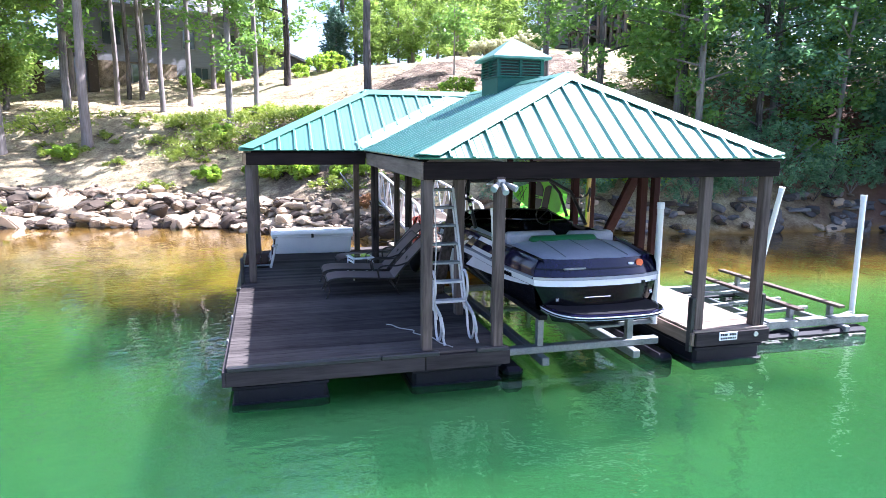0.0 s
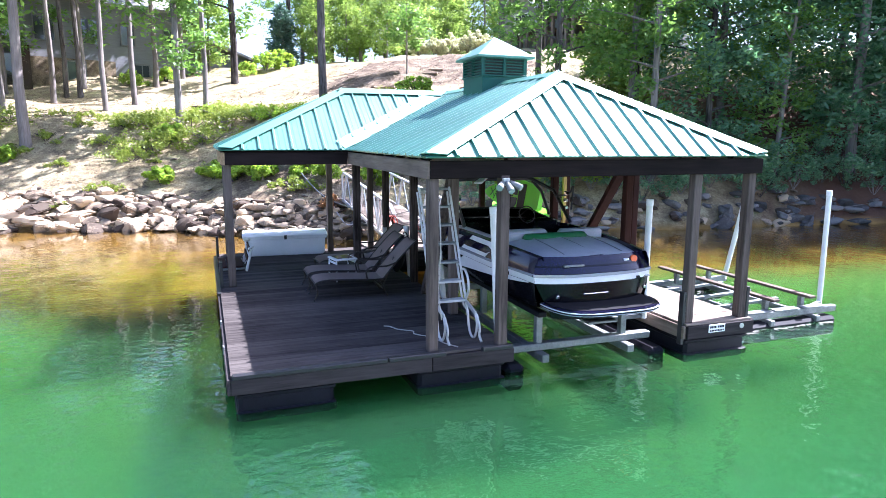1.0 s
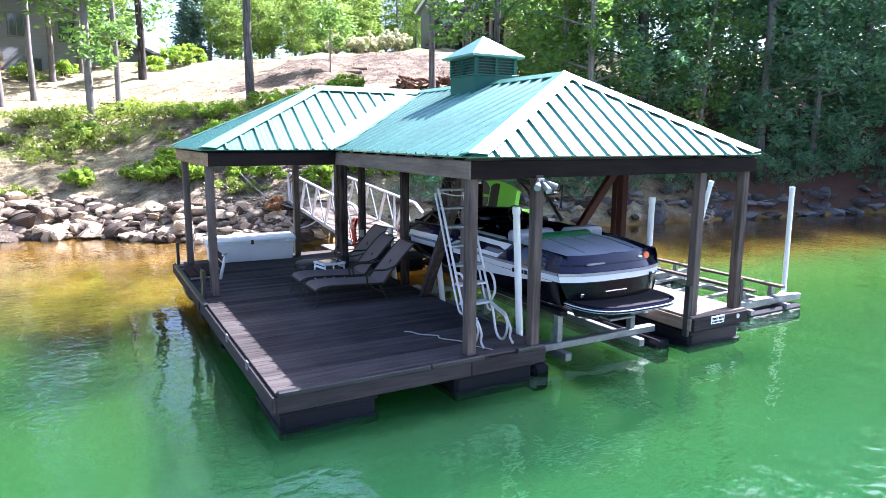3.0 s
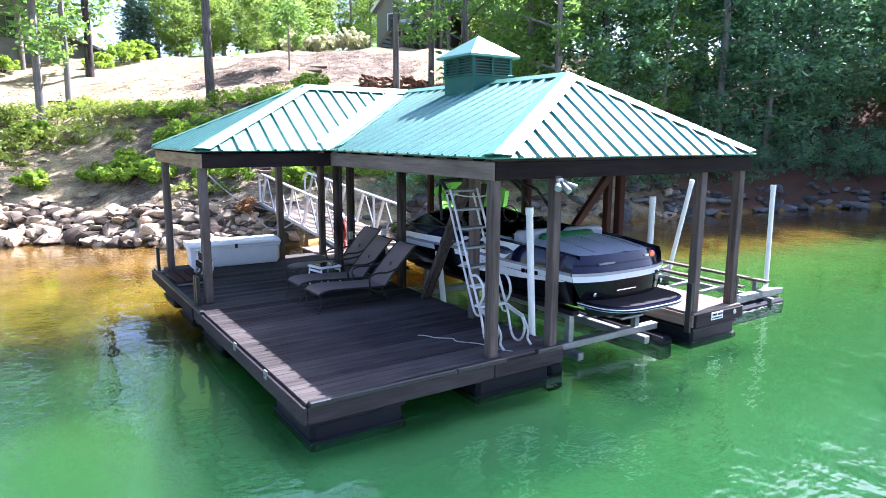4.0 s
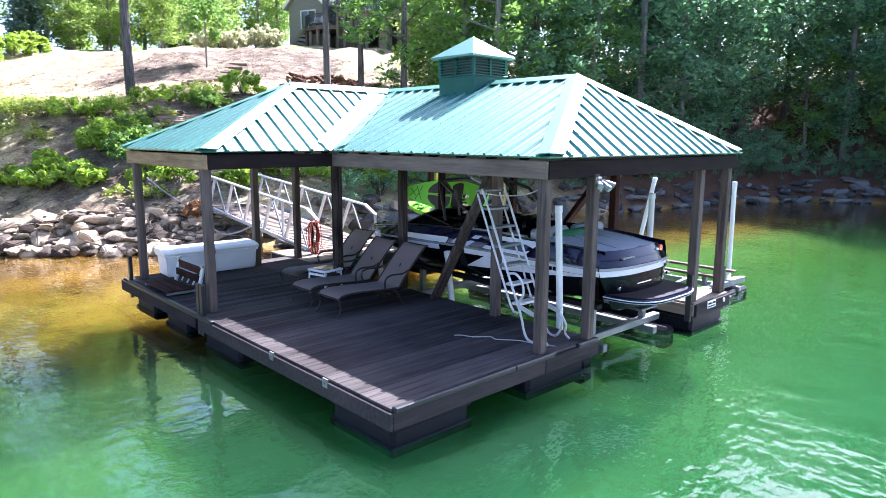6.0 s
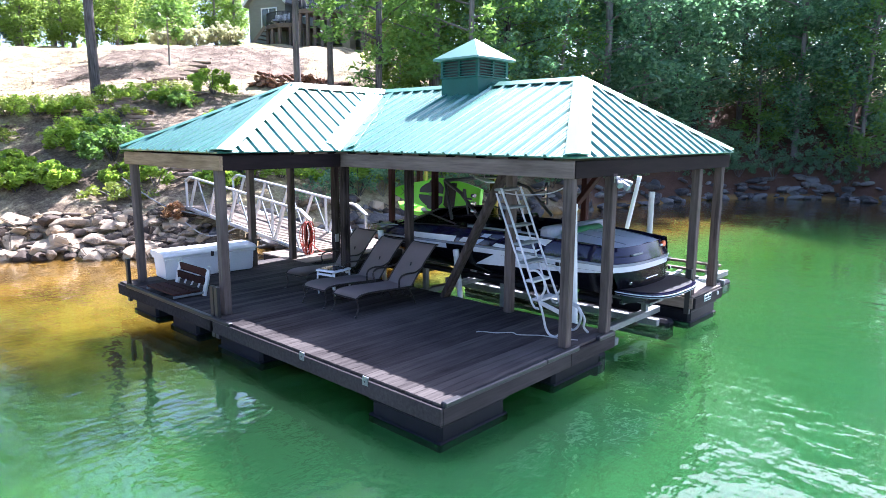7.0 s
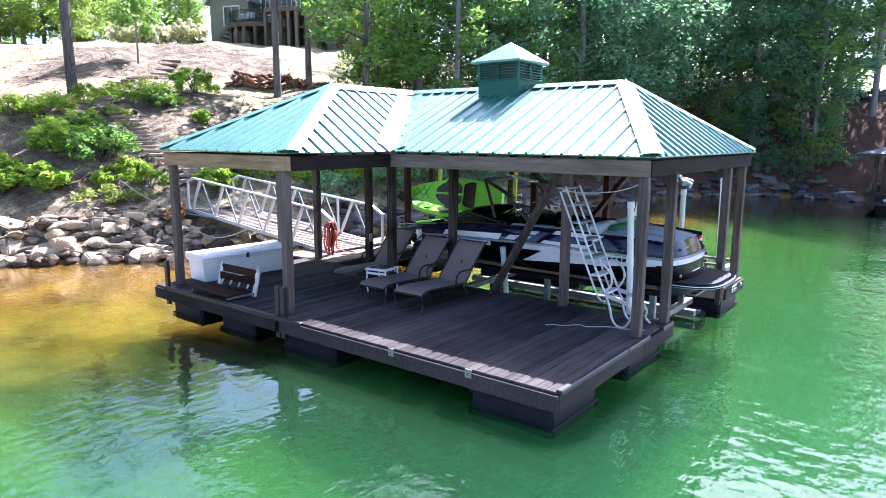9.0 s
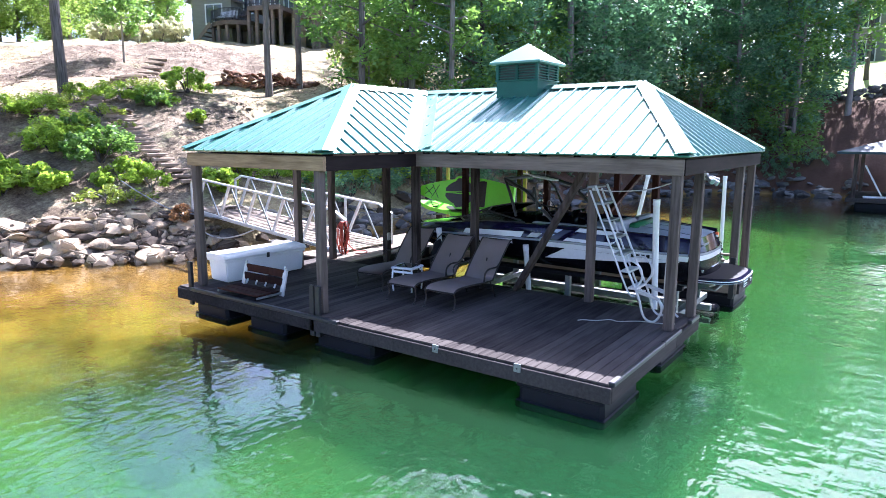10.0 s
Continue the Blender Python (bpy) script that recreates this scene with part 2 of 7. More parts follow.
def ground_build(nt, b):
    v = world_coords(nt)
    sep = nt.nodes.new("ShaderNodeSeparateXYZ")
    link(nt, v, sep.inputs[0])
    big, mid, fine = noise_tex(nt, v, 0.22, 4), noise_tex(nt, v, 1.3, 6, 0.72), noise_tex(nt, v, 11, 6, 0.85)
    f = math_node(nt, "ADD", math_node(nt, "MULTIPLY", mid, 0.55), math_node(nt, "MULTIPLY", fine, 0.45))
    straw = ramp(nt, f, [(0.37, (0.065, 0.046, 0.034)), (0.5, (0.275, 0.222, 0.128)), (0.63, (0.52, 0.45, 0.28))])
    mulch = ramp(nt, f, [(0.38, (0.030, 0.019, 0.014)), (0.5, (0.138, 0.103, 0.072)), (0.63, (0.33, 0.27, 0.20))])
    # the planted bed on the upper slope, an ellipse with a ragged rim
    ex = math_node(nt, "DIVIDE", math_node(nt, "SUBTRACT", sep.outputs[0], 13.0), 7.5)
    ey = math_node(nt, "DIVIDE", math_node(nt, "SUBTRACT", sep.outputs[1], 31.5), 4.6)
    rr = math_node(nt, "ADD", math_node(nt, "MULTIPLY", ex, ex), math_node(nt, "MULTIPLY", ey, ey))
    rr = math_node(nt, "ADD", rr, math_node(nt, "MULTIPLY", math_node(nt, "SUBTRACT", mid, 0.5), 0.9))
    bed = ramp(nt, rr, [(0.85, (1, 1, 1)), (1.05, (0, 0, 0))])
    col = mix_rgb(nt, bed, straw, mulch)
    # mulched bank round the steps
    ex = math_node(nt, "DIVIDE", math_node(nt, "SUBTRACT", sep.outputs[0], 5.6), 5.6)
    ey = math_node(nt, "DIVIDE", math_node(nt, "SUBTRACT", sep.outputs[1], 20.0), 5.2)
    rr = math_node(nt, "ADD", math_node(nt, "MULTIPLY", ex, ex), math_node(nt, "MULTIPLY", ey, ey))
    rr = math_node(nt, "ADD", rr, math_node(nt, "MULTIPLY", math_node(nt, "SUBTRACT", mid, 0.5), 1.4))
    col = mix_rgb(nt, ramp(nt, rr, [(0.7, (0.85, 0.85, 0.85)), (1.1, (0, 0, 0))]), col, mulch)
    # lawn above, thin grass on the slope
    hi = math_node(nt, "MULTIPLY", math_node(nt, "SUBTRACT", math_node(nt, "ADD", sep.outputs[2], math_node(nt, "MULTIPLY", big, 1.6)), 10.4), 1.4)
    hi_c = nt.nodes.new("ShaderNodeClamp")
    link(nt, hi, hi_c.inputs[0])
    grass = ramp(nt, f, [(0.3, (0.07, 0.12, 0.025)), (0.7, (0.24, 0.30, 0.08))])
    col = mix_rgb(nt, hi_c.outputs[0], col, grass)
    thin = ramp(nt, math_node(nt, "MULTIPLY", big, mid), [(0.30, (0, 0, 0)), (0.42, (0.6, 0.6, 0.6))])
    col = mix_rgb(nt, thin, col, ramp(nt, fine, [(0.35, (0.10, 0.13, 0.03)), (0.65, (0.34, 0.33, 0.14))]))
    # red clay of the far bank and the woodland floor
    far = nt.nodes.new("ShaderNodeMapRange")
    link(nt, sep.outputs[0], far.inputs[0])
    far.inputs[1].default_value, far.inputs[2].default_value = 17.0, 24.0
    clay = ramp(nt, f, [(0.3, (0.07, 0.035, 0.022)), (0.7, (0.14, 0.080, 0.055))])
    low = nt.nodes.new("ShaderNodeMapRange")
    link(nt, sep.outputs[2], low.inputs[0])
    low.inputs[1].default_value, low.inputs[2].default_value, low.inputs[3].default_value, low.inputs[4].default_value = 5.5, 7.5, 1.0, 0.0
    col = mix_rgb(nt, math_node(nt, "MULTIPLY", far.outputs[0], low.outputs[0]), col, clay)
    # mown lawn of the house across the cove
    ex = math_node(nt, "DIVIDE", math_node(nt, "SUBTRACT", sep.outputs[0], 57.0), 10.5)
    ey = math_node(nt, "DIVIDE", math_node(nt, "SUBTRACT", sep.outputs[1], 0.0), 9.0)
    rr = math_node(nt, "ADD", math_node(nt, "MULTIPLY", ex, ex), math_node(nt, "MULTIPLY", ey, ey))
    col = mix_rgb(nt, ramp(nt, rr, [(0.95, (1, 1, 1)), (1.0, (0, 0, 0))]), col, ramp(nt, fine, [(0.3, (0.20, 0.27, 0.08)), (0.7, (0.42, 0.48, 0.20))]))
    # wet orange sand at and below the water's edge
    wet = nt.nodes.new("ShaderNodeMapRange")
    link(nt, math_node(nt, "ADD", sep.outputs[2], math_node(nt, "MULTIPLY", math_node(nt, "SUBTRACT", mid, 0.5), 0.25)), wet.inputs[0])
    wet.inputs[1].default_value, wet.inputs[2].default_value, wet.inputs[3].default_value, wet.inputs[4].default_value = 0.02, 0.30, 1.0, 0.0
    sand = ramp(nt, math_node(nt, "ADD", math_node(nt, "MULTIPLY", noise_tex(nt, v, 0.7, 2, 0.5), 0.8), math_node(nt, "MULTIPLY", mid, 0.2)), [(0.36, (0.13, 0.075, 0.020)), (0.62, (0.36, 0.225, 0.070))])
    col = mix_rgb(nt, wet.outputs[0], col, sand)
    # pale silt on the deeper bed
    cove = nt.nodes.new("ShaderNodeMapRange")
    link(nt, sep.outputs[0], cove.inputs[0])
    cove.inputs[1].default_value, cove.inputs[2].default_value, cove.inputs[3].default_value, cove.inputs[4].default_value = 2.8, 6.5, 0.0, 0.15
    silt = nt.nodes.new("ShaderNodeMapRange")
    link(nt, math_node(nt, "SUBTRACT", sep.outputs[2], cove.outputs[0]), silt.inputs[0])
    silt.inputs[1].default_value, silt.inputs[2].default_value, silt.inputs[3].default_value, silt.inputs[4].default_value = -0.67, -0.57, 1.0, 0.0
    col = mix_rgb(nt, silt.outputs[0], col, ramp(nt, big, [(0.3, (0.18, 0.37, 0.25)), (0.7, (0.25, 0.46, 0.32))]))
    link(nt, col, b.inputs["Base Color"])
    # loose silt scatters the light
    loose = nt.nodes.new("ShaderNodeMapRange")
    link(nt, sep.outputs[2], loose.inputs[0])
    loose.inputs[1].default_value, loose.inputs[2].default_value, loose.inputs[3].default_value, loose.inputs[4].default_value = -0.40, -0.15, 1.0, 0.0
    link(nt, loose.outputs[0], b.inputs["Subsurface Weight"])
    b.inputs["Subsurface Scale"].default_value = 6.0
    b.inputs["Subsurface Radius"].default_value = (1.0, 1.0, 1.0)
    rough_metal(b, 0.95, spec=0.2)
    bump(nt, b, f, 1.0, 0.11)


M_GROUND = material("slope_ground", ground_build)


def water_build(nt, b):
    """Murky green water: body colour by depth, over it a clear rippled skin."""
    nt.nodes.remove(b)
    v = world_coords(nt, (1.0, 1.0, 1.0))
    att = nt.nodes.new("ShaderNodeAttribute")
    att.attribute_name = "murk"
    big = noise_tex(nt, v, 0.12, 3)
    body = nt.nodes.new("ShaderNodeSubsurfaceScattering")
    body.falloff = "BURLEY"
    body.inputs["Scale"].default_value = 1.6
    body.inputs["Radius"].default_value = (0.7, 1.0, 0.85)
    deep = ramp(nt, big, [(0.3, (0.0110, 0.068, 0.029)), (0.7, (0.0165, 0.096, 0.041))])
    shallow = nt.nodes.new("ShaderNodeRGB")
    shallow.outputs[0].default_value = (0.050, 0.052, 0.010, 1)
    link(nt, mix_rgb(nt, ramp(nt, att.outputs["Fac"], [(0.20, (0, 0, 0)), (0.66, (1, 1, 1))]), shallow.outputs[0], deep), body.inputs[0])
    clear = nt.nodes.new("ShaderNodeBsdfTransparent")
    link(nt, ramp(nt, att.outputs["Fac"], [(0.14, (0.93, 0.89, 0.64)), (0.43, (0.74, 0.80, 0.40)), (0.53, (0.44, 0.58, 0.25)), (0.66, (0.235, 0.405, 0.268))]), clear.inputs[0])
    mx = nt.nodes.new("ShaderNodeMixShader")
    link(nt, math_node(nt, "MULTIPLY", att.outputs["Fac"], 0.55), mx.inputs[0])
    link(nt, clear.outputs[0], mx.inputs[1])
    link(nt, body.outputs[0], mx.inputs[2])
    # ripples: two crossing trains and a slow swell
    r1 = noise_tex(nt, world_coords(nt, (1.0, 1.9, 1)), 3.4, 2, 0.45)
    r2 = noise_tex(nt, world_coords(nt, (2.0, 1.1, 1)), 1.1, 3, 0.5)
    hgt = math_node(nt, "ADD", math_node(nt, "MULTIPLY", r1, 0.45), r2)
    bp = nt.nodes.new("ShaderNodeBump")
    # calm and ruffled patches
    calm = ramp(nt, noise_tex(nt, world_coords(nt, (1.0, 0.6, 1)), 0.16, 3), [(0.38, (0.18, 0.18, 0.18)), (0.64, (1, 1, 1))])
    hgt = math_node(nt, "MULTIPLY", hgt, calm)
    bp.inputs["Strength"].default_value, bp.inputs["Distance"].default_value = 0.7, 0.048
    link(nt, hgt, bp.inputs["Height"])
    gl = nt.nodes.new("ShaderNodeBsdfGlossy")
    gl.inputs["Roughness"].default_value = 0.012
    link(nt, bp.outputs[0], gl.inputs["Normal"])
    fr = nt.nodes.new("ShaderNodeFresnel")
    fr.inputs[0].default_value = 1.42
    link(nt, bp.outputs[0], fr.inputs["Normal"])
    top = nt.nodes.new("ShaderNodeMixShader")
    link(nt, math_node(nt, "MINIMUM", math_node(nt, "MULTIPLY", fr.outputs[0], 1.45), 1.0), top.inputs[0])
    link(nt, mx.outputs[0], top.inputs[1])
    link(nt, gl.outputs[0], top.inputs[2])
    link(nt, top.outputs[0], nt.nodes["Material Output"].inputs[0])


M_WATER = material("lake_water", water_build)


def glass_build(nt, b):
    b.inputs["Base Color"].default_value = (0.05, 0.06, 0.07, 1)
    rough_metal(b, 0.04)
    b.inputs["Coat Weight"].default_value = 0.5


M_PANE = material("dark_window_glass", glass_build)
def tint_build(nt, b):
    """Smoked screen glass: see-through with a thin gloss."""
    nt.nodes.remove(b)
    t = nt.nodes.new("ShaderNodeBsdfTransparent")
    t.inputs[0].default_value = (0.68, 0.71, 0.73, 1)
    g = nt.nodes.new("ShaderNodeBsdfGlossy")
    g.inputs["Roughness"].default_value = 0.03
    f = nt.nodes.new("ShaderNodeFresnel")
    f.inputs[0].default_value = 1.45
    m = nt.nodes.new("ShaderNodeMixShader")
    link(nt, f.outputs[0], m.inputs[0])
    link(nt, t.outputs[0], m.inputs[1])
    link(nt, g.outputs[0], m.inputs[2])
    link(nt, m.outputs[0], nt.nodes["Material Output"].inputs[0])


M_TINT = material("smoked_glass", tint_build)
M_LENS = plain("lamp_lens", (0.25, 0.32, 0.31), 0.15)


# ---- mesh helpers ----
def mesh_of(bm, name, mat, smooth=False):
    me = bpy.data.meshes.new(name)
    bmesh.ops.recalc_face_normals(bm, faces=bm.faces)
    bm.to_mesh(me)
    bm.free()
    me.materials.append(mat)
    if smooth:
        me.polygons.foreach_set("use_smooth", [True] * len(me.polygons))
        me.set_sharp_from_angle(angle=radians(40))
    return me


def part(name, bm, mat, parent=None, label="", smooth=False):
    ob = new(name, mesh_of(bm, name, mat, smooth))
    if parent is not None:
        ob.parent = parent
    return tagged(ob, label)


def thing(name, label, category, group="", kind="", at=(0, 0, 0)):
    ob = new(name)
    ob.location = at
    ob.empty_display_size = 0.2
    return tagged(ob, label, category, group, kind)


def add_box(bm, lo, hi, bevel=0.0, m=None):
    c = [(a + b) / 2 for a, b in zip(lo, hi)]
    s = [abs(b - a) for a, b in zip(lo, hi)]
    r = bmesh.ops.create_cube(bm, size=1, matrix=Matrix.Translation(c) @ Matrix.Diagonal((*s, 1)))
    vs = r["verts"]
    if bevel:
        es = list({e for v in vs for e in v.link_edges})
        r = bmesh.ops.bevel(bm, geom=es, offset=bevel, segments=1, affect="EDGES")
        vs = list({v for f in r["faces"] for v in f.verts} | {v for v in vs if v.is_valid})
    if m is not None:
        bmesh.ops.transform(bm, matrix=m, verts=vs)
    return bm


def box(lo, hi, bevel=0.0, m=None):
    return add_box(bmesh.new(), lo, hi, bevel, m)


def add_bar(bm, p, q, w, h, bevel=0.0, up=(0, 0, 1)):
    """A square bar from p to q, w wide and h high."""
    p, q = Vector(p), Vector(q)
    d = q - p
    z = d.normalized()
    x = z.cross(Vector(up))
    if x.length < 1e-4:
        x = z.cross(Vector((1, 0, 0)))
    x.normalize()
    y = x.cross(z)
    m = Matrix((x, y, z)).transposed().to_4x4()
    m.translation = p
    add_box(bm, (-w / 2, -h / 2, 0), (w / 2, h / 2, d.length), bevel, m)
    return bm


def bar(p, q, w, h, bevel=0.0, up=(0, 0, 1)):
    return add_bar(bmesh.new(), p, q, w, h, bevel, up)


def add_tube(bm, pts, r, n=8, close=True):
    """A round tube along points; r a number or a list."""
    pts = [Vector(p) for p in pts]
    rs = r if isinstance(r, (list, tuple)) else [r] * len(pts)
    rings = []
    ref = Vector((0.31, 0.17, 0.93))
    for i, p in enumerate(pts):
        a, b = pts[max(i - 1, 0)], pts[min(i + 1, len(pts) - 1)]
        d = (b - a).normalized()
        x = d.cross(ref)
        if x.length < 0.05:
            x = d.cross(Vector((1, 0, 0)))
        x.normalize()
        y = d.cross(x)
        rings.append([bm.verts.new(p + rs[i] * (math.cos(2 * math.pi * k / n) * x + math.sin(2 * math.pi * k / n) * y)) for k in range(n)])
    for a, b in zip(rings, rings[1:]):
        for k in range(n):
            bm.faces.new((a[k], a[(k + 1) % n], b[(k + 1) % n], b[k]))
    if close:
        bm.faces.new(rings[0][::-1])
        bm.faces.new(rings[-1])
    return bm


def tube(pts, r, n=8):
    return add_tube(bmesh.new(), pts, r, n)


def smooth_path(pts, steps=5):
    """Catmull-Rom through points."""
    P = [Vector(p) for p in pts]
    P = [2 * P[0] - P[1]] + P + [2 * P[-1] - P[-2]]
    out = []
    for i in range(1, len(P) - 2):
        a, b, c, d = P[i - 1:i + 3]
        for k in range(steps):
            t = k / steps
            out.append(0.5 * (2 * b + (c - a) * t + (2 * a - 5 * b + 4 * c - d) * t * t + (3 * b - a - 3 * c + d) * t ** 3))
    return out + [P[-2]]


def add_slab(bm, poly, thick):
    """A planar polygon thickened downwards along its normal."""
    poly = [Vector(p) for p in poly]
    n = (poly[1] - poly[0]).cross(poly[2] - poly[0]).normalized()
    if n.z < 0:
        n = -n
    top = [bm.verts.new(p) for p in poly]
    low = [bm.verts.new(p - n * thick) for p in poly]
    bm.faces.new(top)
    bm.faces.new(low[::-1])
    for i in range(len(poly)):
        j = (i + 1) % len(poly)
        bm.faces.new((top[i], low[i], low[j], top[j]))
    return bm


def slab(poly, thick):
    return add_slab(bmesh.new(), poly, thick)


# ---- ground and lake ----
SHORE = [(-900, 160), (-60, 31), (-20, 20.8), (-9, 19.3), (-5, 18.6), (-1.2, 17.6), (0.4, 15.7), (2, 14.6), (4.8, 13.0), (8.5, 12.9), (12.7, 13.1),
         (16.7, 11.8), (21, 11.6), (30, 10.2), (35.5, 8), (37.5, 4), (36.6, -1), (39, -10), (50, -40), (80, -120), (260, -900)]


def shore_distance(x, y):
    """Metres inland of the waterline, negative out on the lake; x and y arrays."""
    best = np.full(x.shape, 1e9)
    inside = np.zeros(x.shape, bool)
    ring = SHORE + [(2000, -900), (2000, 2000), (-900, 2000)]
    for i, (a, b) in enumerate(zip(ring, ring[1:] + ring[:1])):
        if i < len(SHORE) - 1:
            dx, dy = b[0] - a[0], b[1] - a[1]
            t = np.clip(((x - a[0]) * dx + (y - a[1]) * dy) / (dx * dx + dy * dy), 0, 1)
            best = np.minimum(best, np.hypot(x - a[0] - t * dx, y - a[1] - t * dy))
        if a[1] != b[1]:
            cross = ((a[1] > y) != (b[1] > y)) & (x < (b[0] - a[0]) * (y - a[1]) / (b[1] - a[1]) + a[0])
            inside ^= cross
    return np.where(inside, best, -best)


def ground_height(x, y):
    x, y = np.asarray(x, float), np.asarray(y, float)
    d = shore_distance(x, y)
    z = np.interp(d, [-60, -25, -13, -9, -4, -1.2, 0, 1.4, 4, 8, 12, 16, 22, 30, 60, 200, 900], [-1.7, -1.4, -0.95, -0.62, -0.38, -0.12, 0, 0.95, 2.15, 3.95, 4.75, 5.4, 6.9, 8.8, 12, 20, 40])
    gain = 1 + 0.017 * np.clip(x, 0, 28)
    z = np.where(z > 0, z * gain, z)
    brow = 8.2 + 0.06 * np.clip(x - 8, 0, 20)
    z = np.where(z > brow, brow + (z - brow) * 0.38, z)
    # unseen far shore added south and west, to block low sky light
    o = np.minimum(np.maximum(-78 - y + 0.22 * np.abs(x), -95 - x - 0.4 * np.clip(y, 0, 900)), 400) + 6 * np.sin((x + y) * 0.05)
    z = np.where(o > -20, np.maximum(z, np.interp(o, [-20, 0, 4, 40, 120, 400], [-1.1, 0, 1.5, 9, 18, 24])), z)
    w = 0.10 * np.sin(x * 0.9 + 1.3 * np.sin(y * 0.5)) + 0.08 * np.sin(y * 1.3 + x * 0.35) + 0.05 * np.sin(2.3 * x - 1.7 * y)
    return z + w * np.clip(d / 4, 0, 1)


def height_at(x, y):
    return float(ground_height(np.array([x]), np.array([y]))[0])


def spaced(lo, hi, step, far):
    mid = list(np.arange(lo, hi + step, step))
    out, s = [], step
    x = mid[-1]
    while x < far:
        s *= 1.35
        x += s
        out.append(x)
    pre, s, x = [], step, lo
    while x > -far:
        s *= 1.35
        x -= s
        pre.append(x)
    return np.array(pre[::-1] + mid + out)


def grid_mesh(name, xs, ys, z):
    nx, ny = len(xs), len(ys)
    X, Y = np.meshgrid(xs, ys)
    co = np.stack([X, Y, z], -1).reshape(-1, 3)
    i = np.arange(nx * ny).reshape(ny, nx)
    f = np.stack([i[:-1, :-1], i[:-1, 1:], i[1:, 1:], i[1:, :-1]], -1).reshape(-1, 4)
    me = bpy.data.meshes.new(name)
    me.from_pydata(co.tolist(), [], f.tolist())
    me.polygons.foreach_set("use_smooth", [True] * len(f))
    return me


gx, gy = spaced(-26, 48, 0.45, 1500), spaced(-14, 52, 0.45, 1500)
GX, GY = np.meshgrid(gx, gy)
ground_me = grid_mesh("ground", gx, gy, ground_height(GX, GY))
ground_me.materials.append(M_GROUND)
tagged(new("ground", ground_me), "sloping lake bank of pine straw, mulch and sand", "ground", kind="structure")

wx, wy = spaced(-30, 45, 0.6, 1500), spaced(-16, 24, 0.6, 1500)
WX, WY = np.meshgrid(wx, wy)
water_me = grid_mesh("water", wx, wy, np.zeros(WX.shape))
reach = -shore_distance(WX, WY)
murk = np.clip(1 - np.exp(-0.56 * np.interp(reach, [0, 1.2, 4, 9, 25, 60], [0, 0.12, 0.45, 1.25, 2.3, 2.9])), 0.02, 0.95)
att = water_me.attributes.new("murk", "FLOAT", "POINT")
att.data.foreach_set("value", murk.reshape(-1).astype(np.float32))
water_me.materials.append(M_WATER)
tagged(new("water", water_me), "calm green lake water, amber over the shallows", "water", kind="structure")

# ---- the covered boat dock ----
DECK = 0.52
EAVE, RIDGE = 3.12, 4.36
dock = thing("boat_dock", "floating timber boat dock with a green ribbed metal hip roof", "dock")


def deck_section(label, x0, x1, y0, y1, mat, frame_name="deck_frame"):
    """Planks laid along x on a timber frame; fascia boards round it."""
    fr = bmesh.new()
    for x in (x0 + 0.04, x1 - 0.04):
        add_box(fr, (x - 0.03, y0 + 0.035, DECK - 0.26), (x + 0.03, y1 - 0.035, DECK - 0.034), 0.006)
    n = max(2, int((y1 - y0) / 0.6))
    for i in range(n + 1):
        y = y0 + 0.07 + (y1 - y0 - 0.14) * i / n
        add_box(fr, (x0 + 0.07, y - 0.02, DECK - 0.22), (x1 - 0.07, y + 0.02, DECK - 0.034))
    return part("deck_frame", fr, M_FASCIA, dock, label)


PLANKS = []          # (frame, x0, x1, y0, y1, material), laid at the end of the file
left_deck = deck_section("dark weathered deck of the lounging side, roof shade put into its colour", 0.0, 3.72, 0.0, 8.72, M_DECK)
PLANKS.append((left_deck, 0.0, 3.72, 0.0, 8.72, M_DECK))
right_deck = deck_section("finger deck, its sunlight put into a paler wood colour", 6.75, 8.05, 0.0, 9.6, M_DECK_LIT)
PLANKS.append((right_deck, 6.75, 8.05, 0.0, 9.6, M_DECK_LIT))
back_deck = deck_section("walkway behind the slip, its sunlight put into a paler wood colour", 3.73, 6.74, 7.75, 9.6, M_DECK_LIT)
PLANKS.append((back_deck, 3.73, 6.74, 7.75, 9.6, M_DECK_LIT))


def fascia(p, q, w=0.045, h=0.2, z=DECK - 0.135, mat=M_FASCIA):
    return part("fascia_board", bar((*p, z), (*q, z), w, h, 0.006), mat, dock)


fascia((0.0, -0.024), (2.55, -0.024))
fascia((2.56, -0.024), (3.76, -0.024))
fascia((-0.024, -0.04), (-0.024, 4.93))
fascia((-0.024, 5.02), (-0.024, 8.72))
fascia((0.0, 8.744), (3.7, 8.744))
fascia((3.745, 0.0), (3.745, 7.72))
fascia((6.725, 0.0), (6.725, 7.72), mat=M_BEAM_Y)
fascia((6.75, -0.024), (8.05, -0.024))
fascia((8.074, 0.0), (8.074, 9.6))
fascia((3.75, 7.724), (6.73, 7.724))
fascia((3.8, 9.624), (8.05, 9.624))
# dark rubber bumpers along the front edge
for xa, xb in ((0.02, 1.95), (1.96, 2.75), (3.28, 3.74)):
    part("bumper_strip", box((xa, -0.062, DECK - 0.045), (xb, 0.02, DECK + 0.022), 0.012), M_BLACK, dock, "black rubber edge bumper")
part("bumper_strip", box((-0.062, 4.4, DECK - 0.045), (0.02, 8.3, DECK + 0.022), 0.012), M_BLACK, dock, "black rubber edge bumper")


